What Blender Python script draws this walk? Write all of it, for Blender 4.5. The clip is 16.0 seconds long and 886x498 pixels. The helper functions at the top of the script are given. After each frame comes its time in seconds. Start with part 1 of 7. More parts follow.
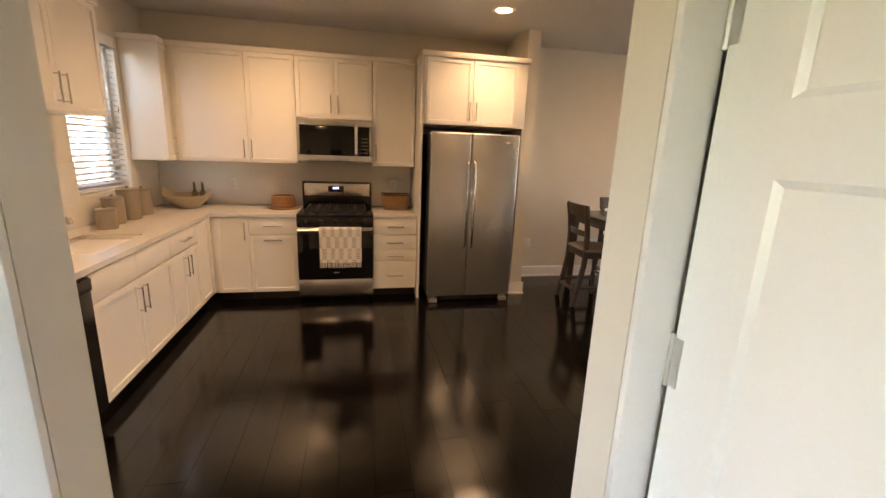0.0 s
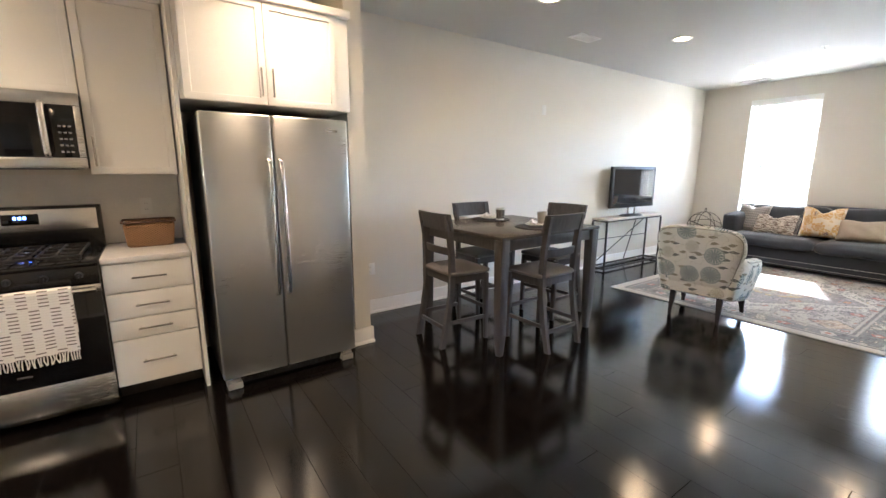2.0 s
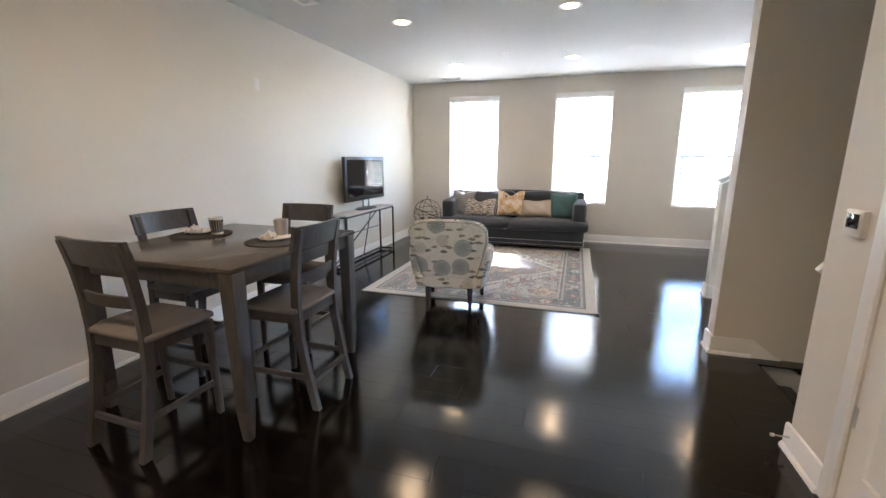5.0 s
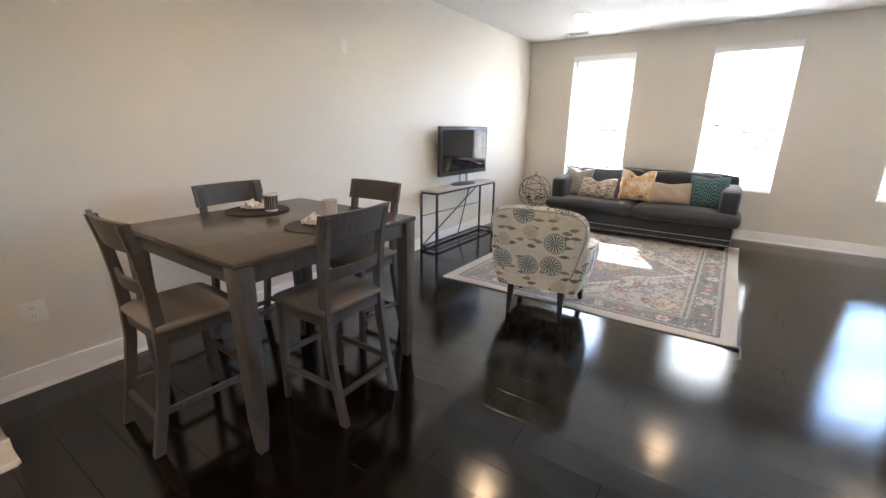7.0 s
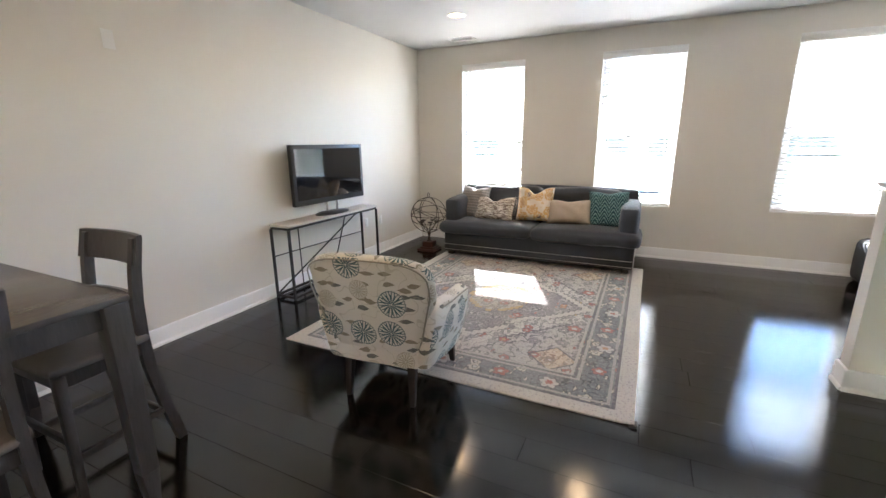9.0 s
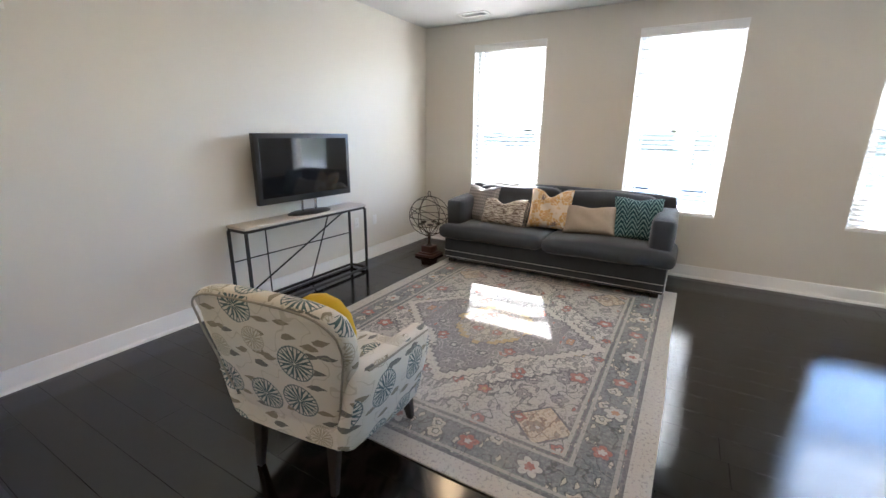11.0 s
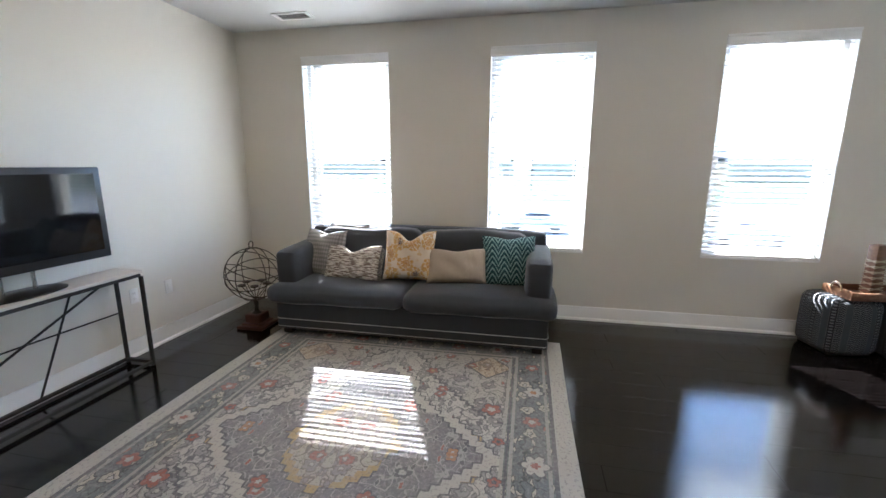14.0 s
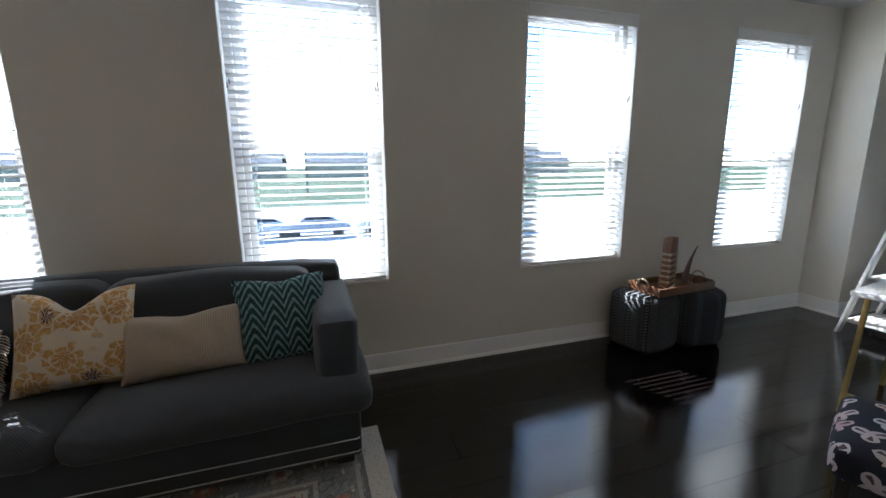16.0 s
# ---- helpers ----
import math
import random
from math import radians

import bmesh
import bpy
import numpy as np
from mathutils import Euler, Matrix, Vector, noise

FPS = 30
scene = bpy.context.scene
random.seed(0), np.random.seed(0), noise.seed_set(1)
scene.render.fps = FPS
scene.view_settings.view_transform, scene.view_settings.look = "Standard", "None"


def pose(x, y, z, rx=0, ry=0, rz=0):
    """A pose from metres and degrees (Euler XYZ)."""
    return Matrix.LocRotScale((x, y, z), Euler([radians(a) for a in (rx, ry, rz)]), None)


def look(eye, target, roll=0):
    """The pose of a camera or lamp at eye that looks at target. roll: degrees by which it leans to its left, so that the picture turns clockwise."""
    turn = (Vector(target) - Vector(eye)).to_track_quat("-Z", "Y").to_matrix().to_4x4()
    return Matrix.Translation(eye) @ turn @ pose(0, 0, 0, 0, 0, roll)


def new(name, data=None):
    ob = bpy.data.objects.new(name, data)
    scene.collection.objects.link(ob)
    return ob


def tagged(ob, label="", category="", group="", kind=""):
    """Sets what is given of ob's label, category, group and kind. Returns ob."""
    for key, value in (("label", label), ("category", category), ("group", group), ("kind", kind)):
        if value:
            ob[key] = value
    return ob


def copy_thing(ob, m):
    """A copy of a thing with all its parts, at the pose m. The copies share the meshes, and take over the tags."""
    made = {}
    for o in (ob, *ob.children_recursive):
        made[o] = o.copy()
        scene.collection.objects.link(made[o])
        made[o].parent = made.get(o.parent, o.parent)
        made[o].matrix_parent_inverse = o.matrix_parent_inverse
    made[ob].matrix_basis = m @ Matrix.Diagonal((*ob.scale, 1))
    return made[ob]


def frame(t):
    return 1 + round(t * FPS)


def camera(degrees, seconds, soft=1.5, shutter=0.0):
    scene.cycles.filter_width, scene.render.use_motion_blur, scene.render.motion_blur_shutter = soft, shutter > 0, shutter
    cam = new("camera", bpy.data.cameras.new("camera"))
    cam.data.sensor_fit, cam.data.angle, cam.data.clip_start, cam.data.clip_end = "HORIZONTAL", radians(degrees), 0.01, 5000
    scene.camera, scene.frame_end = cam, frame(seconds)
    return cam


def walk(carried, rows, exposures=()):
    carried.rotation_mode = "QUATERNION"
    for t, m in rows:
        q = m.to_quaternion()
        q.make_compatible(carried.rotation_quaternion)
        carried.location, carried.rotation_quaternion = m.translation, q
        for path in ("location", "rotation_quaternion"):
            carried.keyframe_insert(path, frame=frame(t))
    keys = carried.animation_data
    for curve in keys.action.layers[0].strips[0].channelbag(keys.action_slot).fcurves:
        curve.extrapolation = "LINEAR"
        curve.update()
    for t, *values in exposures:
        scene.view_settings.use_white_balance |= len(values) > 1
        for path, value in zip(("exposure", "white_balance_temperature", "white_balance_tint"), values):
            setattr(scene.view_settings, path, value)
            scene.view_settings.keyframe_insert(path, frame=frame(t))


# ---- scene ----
cam = camera(93.4, 16.0)
PATH = [
    (0, (1.217, 1.394, 1.581), (1.621, 3.298, 1.121), 2.2),
    (0.5, (1.324, 1.74, 1.486), (1.84, 3.634, 1.1), 1.6),
    (1, (1.461, 2.096, 1.439), (2.212, 3.906, 1.041), 0.7),
    (1.5, (1.559, 2.402, 1.425), (2.463, 4.139, 1.018), 1.1),
    (2, (1.664, 2.66, 1.423), (2.791, 4.269, 1.049), 0.1),
    (2.5, (1.797, 2.912, 1.434), (3.147, 4.33, 1.024), -0.8),
    (3, (1.988, 3.069, 1.414), (3.45, 4.381, 1.036), 0.5),
    (3.5, (2.076, 3.171, 1.425), (3.743, 4.228, 1.102), 0.6),
    (4, (2.121, 3.315, 1.44), (3.963, 4.023, 1.117), -1.7),
    (4.2, (2.133, 3.358, 1.439), (4.012, 3.952, 1.101), -1.8),
    (6.3, (2.589, 3.272, 1.468), (4.379, 3.99, 0.938), 2.1),
    (6.5, (2.676, 3.267, 1.468), (4.446, 4.031, 0.934), 2.0),
    (7, (2.9, 3.302, 1.471), (4.487, 4.38, 0.906), 0.8),
    (7.5, (3.159, 3.238, 1.467), (4.635, 4.474, 0.924), 0.6),
    (8, (3.447, 3.15, 1.471), (4.895, 4.381, 0.848), 2.4),
    (8.5, (3.748, 3.136, 1.477), (5.379, 4.167, 0.95), 0.5),
    (9, (4.052, 3.14, 1.48), (5.797, 3.98, 0.985), -0.6),
    (11.5, (4.965, 3.098, 1.486), (6.622, 4.08, 0.948), 0.8),
    (12, (5.035, 3.053, 1.498), (6.73, 3.985, 0.99), 1.3),
    (12.5, (5.134, 3.095, 1.527), (6.913, 3.891, 1.078), 1.5),
    (13, (5.317, 3.216, 1.561), (7.169, 3.853, 1.159), 0.1),
    (13.5, (5.554, 3.313, 1.55), (7.446, 3.811, 1.138), -0.8),
    (14, (5.866, 3.366, 1.488), (7.787, 3.756, 1.093), 0.1),
    (14.5, (6.193, 3.372, 1.454), (8.137, 3.633, 1.065), 0.5),
    (15, (6.513, 3.386, 1.496), (8.47, 3.42, 1.083), -0.2),
    (15.5, (6.845, 3.38, 1.434), (8.791, 3.128, 1.045), -0.4),
    (16, (7.168, 3.35, 1.456), (9.031, 2.743, 1.059), -0.5),
]
EXPOSURES = [(0, 5.45, 8600, 24), (0.5, 5.75, 7800, 20), (1.0, 6.0, 6300, 12), (1.5, 6.1, 5800, 11), (3, 5.85, 5750, 11), (4, 5.7, 5750, 12), (8, 5.92, 6050, 13), (9, 5.6, 6000, 13), (11.5, 5.4, 5850, 12), (14, 5.1, 5650, 11), (15, 4.9, 5600, 10), (15.5, 4.4, 5600, 10), (16, 3.75, 5600, 10)]
LAMP_W = 2.4
walk(cam, [(t, look(eye, target, roll)) for t, eye, target, roll in PATH], EXPOSURES)

# ---- world, sun ----
world = bpy.data.worlds.new("world")
scene.world = world
world.use_nodes = True
wt = world.node_tree
sky = wt.nodes.new("ShaderNodeTexSky")
sky.dust_density, sky.ozone_density = 0.25, 2.5
sky.sky_type, sky.sun_disc = "NISHITA", False
SUN_EL, SUN_DIR = 43.0, Vector((1.0, 0.42, 0)).normalized()
sky.sun_elevation, sky.sun_rotation = radians(SUN_EL), math.atan2(SUN_DIR.x, SUN_DIR.y)
wt.links.new(sky.outputs[0], wt.nodes["Background"].inputs[0])
wt.nodes["Background"].inputs[1].default_value = 0.11
sun = new("sun", bpy.data.lights.new("sun", "SUN"))
sun.data.energy, sun.data.angle, sun.data.color = 3.4, radians(0.42), (1.0, 0.95, 0.86)
toward = SUN_DIR * math.cos(radians(SUN_EL)) + Vector((0, 0, math.sin(radians(SUN_EL))))
sun.matrix_world = look(toward * 30, (0, 0, 0))

# ---- materials ----
class Nodes:
    """Short hand for a node tree of one material."""

    def __init__(self, name):
        self.mat = bpy.data.materials.new(name)
        self.mat.use_nodes = True
        self.tree = self.mat.node_tree
        self.bsdf = self.tree.nodes["Principled BSDF"]
        self.obj = None

    def add(self, kind, **props):
        n = self.tree.nodes.new(kind)
        for k, v in props.items():
            setattr(n, k, v)
        return n

    def put(self, sock, v):
        if isinstance(v, bpy.types.NodeSocket):
            self.tree.links.new(v, sock)
        elif isinstance(v, tuple) and sock.type == "RGBA" and len(v) == 3:
            sock.default_value = (*v, 1)
        else:
            sock.default_value = v

    def coord(self):
        if not self.obj:
            self.obj = self.add("ShaderNodeTexCoord").outputs["Object"]
        return self.obj

    def scaled(self, sx, sy, sz, loc=(0, 0, 0)):
        m = self.add("ShaderNodeMapping")
        self.put(m.inputs[0], self.coord())
        m.inputs["Scale"].default_value, m.inputs["Location"].default_value = (sx, sy, sz), loc
        return m.outputs[0]

    def xyz(self, v=None):
        s = self.add("ShaderNodeSeparateXYZ")
        self.put(s.inputs[0], v or self.coord())
        return s.outputs[0], s.outputs[1], s.outputs[2]

    def vec(self, x, y, z=0.0):
        c = self.add("ShaderNodeCombineXYZ")
        for i, v in enumerate((x, y, z)):
            self.put(c.inputs[i], v)
        return c.outputs[0]

    def m(self, op, a, b=0.0, c=0.0):
        n = self.add("ShaderNodeMath", operation=op)
        for i, v in enumerate((a, b, c)):
            self.put(n.inputs[i], v)
        return n.outputs[0]

    def noise(self, scale, detail=3.0, vec=None, rough=0.55):
        n = self.add("ShaderNodeTexNoise")
        self.put(n.inputs["Vector"], vec or self.coord())
        n.inputs["Scale"].default_value, n.inputs["Detail"].default_value, n.inputs["Roughness"].default_value = scale, detail, rough
        return n.outputs[0]

    def voronoi(self, scale, vec=None, feature="F1", rand=1.0):
        n = self.add("ShaderNodeTexVoronoi", feature=feature)
        self.put(n.inputs["Vector"], vec or self.coord())
        n.inputs["Scale"].default_value, n.inputs["Randomness"].default_value = scale, rand
        return n

    def ramp(self, v, lo, hi, a=0.0, b=1.0):
        n = self.add("ShaderNodeMapRange")
        for k, x in (("Value", v), ("From Min", lo), ("From Max", hi), ("To Min", a), ("To Max", b)):
            self.put(n.inputs[k], x)
        return n.outputs[0]

    def mix(self, f, a, b):
        n = self.add("ShaderNodeMix", data_type="RGBA")
        self.put(n.inputs[0], f), self.put(n.inputs[6], a), self.put(n.inputs[7], b)
        return n.outputs[2]

    def bump(self, h, strength=0.3, dist=0.002):
        n = self.add("ShaderNodeBump")
        n.inputs["Strength"].default_value, n.inputs["Distance"].default_value = strength, dist
        self.put(n.inputs["Height"], h)
        self.put(self.bsdf.inputs["Normal"], n.outputs[0])

    def rand(self):
        return self.add("ShaderNodeObjectInfo").outputs["Random"]

    def end(self, color, rough, metal=0.0, **more):
        self.put(self.bsdf.inputs["Base Color"], color)
        self.put(self.bsdf.inputs["Roughness"], rough)
        self.bsdf.inputs["Metallic"].default_value = metal
        for k, v in more.items():
            self.put(self.bsdf.inputs[k.replace("_", " ")], v)
        return self.mat


def tone(c, f):
    return tuple(min(1.0, x * f) for x in c)


def painted(name, c, rough=0.5, vary=0.06, fine=220.0, relief=0.15, metal=0.0, big=1.3):
    """Paint, plaster, plastic: broad tonal drift, fine grain and relief."""
    n = Nodes(name)
    broad, grain = n.noise(big, 4), n.noise(fine, 2)
    col = n.mix(broad, tone(c, 1 - vary), tone(c, 1 + vary))
    col = n.mix(n.ramp(grain, 0.3, 0.7, 0, 0.5), col, tone(c, 1 - vary * 1.5))
    n.bump(grain, relief, 0.001)
    return n.end(col, n.ramp(broad, 0.3, 0.7, rough * 0.9, rough * 1.1), metal)


def brushed(name, c, rough, along=(1, 1, 60)):
    """Brushed metal with streaks across the given scale."""
    n = Nodes(name)
    v = n.scaled(*along)
    s, b = n.noise(420, 3, v), n.noise(2.0, 3)
    col = n.mix(s, tone(c, 0.97), tone(c, 1.03))
    n.bump(s, 0.03, 0.001)
    return n.end(col, n.m("ADD", n.ramp(s, 0.3, 0.7, rough * 0.96, rough * 1.04), n.ramp(b, 0.3, 0.7, -0.015, 0.015)), 1.0)


def stained_wood(name, c, rough=0.4, along=(2, 2, 0.25), vary=0.3):
    n = Nodes(name)
    v = n.scaled(*along)
    g, f = n.noise(22, 5, v, 0.65), n.noise(120, 3, v)
    col = n.mix(n.ramp(g, 0.3, 0.7), tone(c, 1 - vary), tone(c, 1 + vary))
    col = n.mix(n.ramp(f, 0.5, 0.75, 0, 0.35), col, tone(c, 0.55))
    n.bump(f, 0.12, 0.001)
    return n.end(col, n.ramp(g, 0.3, 0.7, rough * 0.85, rough * 1.15))


def woven(name, c, c2=None, rough=0.9, weave=420.0, vary=0.12, sheen=0.05):
    """Cloth: a fine weave, soft broad mottling."""
    n = Nodes(name)
    x, y, z = n.xyz()
    w = n.m("MULTIPLY", n.m("SINE", n.m("MULTIPLY", n.m("ADD", x, z), weave)), n.m("SINE", n.m("MULTIPLY", n.m("ADD", y, n.m("MULTIPLY", z, 0.7)), weave)))
    b = n.noise(9, 4)
    col = n.mix(b, tone(c, 1 - vary), c2 or tone(c, 1 + vary))
    col = n.mix(n.ramp(n.noise(300, 2), 0.35, 0.7, 0, 0.5), col, tone(c, 0.75))
    n.bump(n.m("ADD", w, n.m("MULTIPLY", n.noise(160, 2), 1.5)), 0.25, 0.001)
    return n.end(col, rough, Sheen_Weight=sheen)


WALL = painted("wall_paint", (0.70, 0.665, 0.595), 0.6, 0.025, 260, 0.12)
CEIL = painted("ceiling_paint", (0.60, 0.595, 0.585), 0.8, 0.02, 180, 0.2)
TRIM = painted("white_trim_paint", (0.82, 0.815, 0.80), 0.32, 0.02, 120, 0.05)
CABINET = painted("white_cabinet_paint", (0.83, 0.815, 0.785), 0.34, 0.02, 140, 0.05)
STONE = painted("pale_quartz", (0.72, 0.70, 0.67), 0.22, 0.08, 90, 0.02, big=30)
SPLASH = painted("grey_backsplash", (0.72, 0.70, 0.66), 0.35, 0.05, 60, 0.05, big=10)
STEEL = brushed("brushed_stainless_steel", (0.64, 0.635, 0.63), 0.29, (0.02, 1, 1))
STEEL_H = brushed("horizontal_brushed_steel", (0.72, 0.71, 0.69), 0.26, (0.02, 1, 1))
CHROME = painted("satin_nickel", (0.62, 0.61, 0.59), 0.25, 0.03, 200, 0.02, 1.0)
BLACK = painted("black_enamel", (0.012, 0.012, 0.013), 0.22, 0.2, 90, 0.02)
IRON = painted("black_iron", (0.02, 0.019, 0.018), 0.5, 0.3, 150, 0.2)
DARKGLASS = painted("dark_oven_glass", (0.008, 0.008, 0.009), 0.06, 0.2, 3, 0.0)
PLASTIC = painted("white_plastic", (0.76, 0.75, 0.72), 0.35, 0.02)
DARKPLASTIC = painted("black_plastic", (0.015, 0.015, 0.016), 0.35, 0.15)
TABLEWOOD = stained_wood("grey_brown_wood", (0.060, 0.055, 0.053), 0.36)
ESPRESSO = stained_wood("espresso_wood", (0.014, 0.010, 0.008), 0.5)
SEATCLOTH = woven("taupe_seat_cloth", (0.15, 0.137, 0.13))
SOFACLOTH = woven("charcoal_sofa_cloth", (0.033, 0.039, 0.050), None, 0.85, 500, 0.16, 0.2)
LAMPGLOW = Nodes("lamp_glow")
LAMPGLOW.bsdf.inputs["Emission Strength"].default_value = 2.0
LAMPGLOW = LAMPGLOW.end((1, 0.9, 0.75), 0.5, Emission_Color=(1.0, 0.66, 0.34))

# ---- mesh helpers ----
def box(bm, lo, hi, bev=0.0, seg=2):
    lo, hi = Vector(lo), Vector(hi)
    mid, size = (lo + hi) / 2, hi - lo
    vs = bmesh.ops.create_cube(bm, size=1, matrix=Matrix.Translation(mid) @ Matrix.Diagonal((*size, 1)))["verts"]
    if bev:
        es = list({e for v in vs for e in v.link_edges})
        bmesh.ops.bevel(bm, geom=es, offset=min(bev, min(size) * 0.49), segments=seg, affect="EDGES", profile=0.5)
    return bm


def tube(bm, pts, r, seg=8, closed=False, r1=None):
    """A rod of round section along points; r may grow to r1 at its end."""
    pts = [Vector(p) for p in pts]
    n = len(pts)
    rings, up = [], None
    for i, p in enumerate(pts):
        a = pts[(i - 1) % n] if (closed or i) else p
        b = pts[(i + 1) % n] if (closed or i < n - 1) else p
        d = (b - a).normalized()
        if up is None:
            up = d.orthogonal().normalized()
        up = (up - d * up.dot(d)).normalized()
        side = d.cross(up)
        rr = r if r1 is None else r + (r1 - r) * i / max(1, n - 1)
        rings.append([bm.verts.new(p + (up * math.cos(k * math.tau / seg) + side * math.sin(k * math.tau / seg)) * rr) for k in range(seg)])
    for i in range(n if closed else n - 1):
        u, w = rings[i], rings[(i + 1) % n]
        for k in range(seg):
            bm.faces.new((u[k], u[(k + 1) % seg], w[(k + 1) % seg], w[k]))
    if not closed:
        bm.faces.new(list(reversed(rings[0]))), bm.faces.new(rings[-1])
    return bm


def lathe(bm, profile, seg=24, at=(0, 0, 0), squash=1.0):
    """Turned shape from (radius, height) pairs round z."""
    rings = []
    for r, z in profile:
        rings.append([bm.verts.new((at[0] + max(r, 1e-4) * math.cos(k * math.tau / seg), at[1] + squash * max(r, 1e-4) * math.sin(k * math.tau / seg), at[2] + z)) for k in range(seg)])
    for u, w in zip(rings, rings[1:]):
        for k in range(seg):
            bm.faces.new((u[k], u[(k + 1) % seg], w[(k + 1) % seg], w[k]))
    bm.faces.new(list(reversed(rings[0]))), bm.faces.new(rings[-1])
    return bm


def bar(bm, a, b, w, h, up=(0, 0, 1), bev=0.0, taper=1.0):
    """A square-sawn piece from a to b, w wide and h deep."""
    a, b, up = Vector(a), Vector(b), Vector(up)
    d = (b - a).normalized()
    side = d.cross(up).normalized()
    top = side.cross(d).normalized()
    vs = []
    for p, f in ((a, 1.0), (b, taper)):
        vs.append([bm.verts.new(p + side * sx * w * f / 2 + top * sy * h * f / 2) for sx, sy in ((-1, -1), (1, -1), (1, 1), (-1, 1))])
    fs = [bm.faces.new(list(reversed(vs[0]))), bm.faces.new(vs[1])]
    for k in range(4):
        fs.append(bm.faces.new((vs[0][k], vs[0][(k + 1) % 4], vs[1][(k + 1) % 4], vs[1][k])))
    if bev:
        bmesh.ops.bevel(bm, geom=list({e for f in fs for e in f.edges}), offset=bev, segments=2, affect="EDGES", profile=0.5)
    return bm


def sheet(bm, fn, nu, nv, loop_u=False):
    """A grid of quads from fn(u, v), u and v from 0 to 1."""
    g = [[bm.verts.new(fn(i / nu, j / nv)) for j in range(nv + 1)] for i in range(nu if loop_u else nu + 1)]
    for i in range(nu):
        for j in range(nv):
            a, b = g[i], g[(i + 1) % len(g)]
            bm.faces.new((a[j], b[j], b[j + 1], a[j + 1]))
    return bm


def pad(bm, lo, hi, r=0.05, crown=0.03, n=14, sag=0.0):
    """An upholstered block: rounded edges, a crowned top, slightly swollen sides."""
    lo, hi = Vector(lo), Vector(hi)
    mid, half = (lo + hi) / 2, (hi - lo) / 2
    bmesh.ops.create_cube(bm, size=2)
    bmesh.ops.subdivide_edges(bm, edges=bm.edges[:], cuts=n, use_grid_fill=True)
    for v in bm.verts:
        p = Vector(v.co)
        q = Vector((p.x * half.x, p.y * half.y, p.z * half.z))
        inner = Vector([max(-max(half[i] - r, 0), min(max(half[i] - r, 0), q[i])) for i in range(3)])
        d = q - inner
        if d.length > 1e-6:
            q = inner + d.normalized() * min(d.length, r) if d.length > r or sum(abs(c) > 1e-6 for c in d) > 1 else q
        bulge = (1 - p.x ** 2) * (1 - p.y ** 2)
        if p.z > 0:
            q.z += crown * bulge * p.z
        q.x += 0.012 * p.x * (1 - p.y ** 2) * (1 - p.z ** 2)
        q.y += 0.012 * p.y * (1 - p.x ** 2) * (1 - p.z ** 2)
        v.co = mid + q
    return bm


def mesh_of(name, bm, mat, sharp=38):
    bmesh.ops.recalc_face_normals(bm, faces=bm.faces)
    me = bpy.data.meshes.new(name)
    bm.to_mesh(me)
    bm.free()
    me.materials.append(mat)
    me.polygons.foreach_set("use_smooth", [True] * len(me.polygons))
    me.set_sharp_from_angle(angle=radians(sharp))
    return me


def part(name, bm, mat, parent=None, label="", sharp=38):
    ob = new(name, mesh_of(name, bm, mat, sharp))
    ob.parent = parent
    return tagged(ob, label)


def piece(name, me, parent, m):
    ob = new(name, me)
    ob.parent = parent
    ob.matrix_basis = m
    return ob


def thing(name, m, label, category, group="", kind=""):
    ob = new(name)
    ob.matrix_basis = m
    ob.empty_display_size = 0.1
    return tagged(ob, label, category, group, kind)


def solid(name, boxes, mat, label="", category="", kind="structure", bev=0.0):
    bm = bmesh.new()
    for lo, hi in boxes:
        box(bm, lo, hi, bev)
    return tagged(part(name, bm, mat), label, category, "", kind)


def B():
    return bmesh.new()


def bend(bm, fn):
    """Move every vertex by fn(x, y, z) -> (x, y, z)."""
    for v in bm.verts:
        v.co = fn(*v.co)
    return bm


def box_uv(ob):
    """Lay the cloth's pattern on, in metres, face by face along the main direction."""
    me = ob.data
    uv = me.uv_layers.new(name="cloth").data
    for p in me.polygons:
        n = p.normal
        a = max(range(3), key=lambda i: abs(n[i]))
        for li in p.loop_indices:
            c = me.vertices[me.loops[li].vertex_index].co
            uv[li].uv = ((c.y, c.z), (c.x, c.z), (c.x, c.y))[a]
    return ob


def thicken(bm, depth):
    """Gives a sheet its thickness, away from its normals."""
    bm.normal_update()
    bmesh.ops.solidify(bm, geom=bm.faces[:], thickness=depth)

# ---- the shell: walls, openings, ceiling ----
XW, XE, YN, YS, H = -0.83, 9.95, 6.37, 2.22, 2.80  # inner faces of west, east, north and south walls; ceiling
WIN = [(4.73, 5.645), (2.835, 3.755), (0.88, 1.82), (-1.03, -0.13)]
DX0, DX1, DY0, DY1 = 0.803, 1.675, 1.985, 2.09  # the doorway that the walk comes through
WZ0, WZ1, WMID = 0.663, 2.54, 1.57


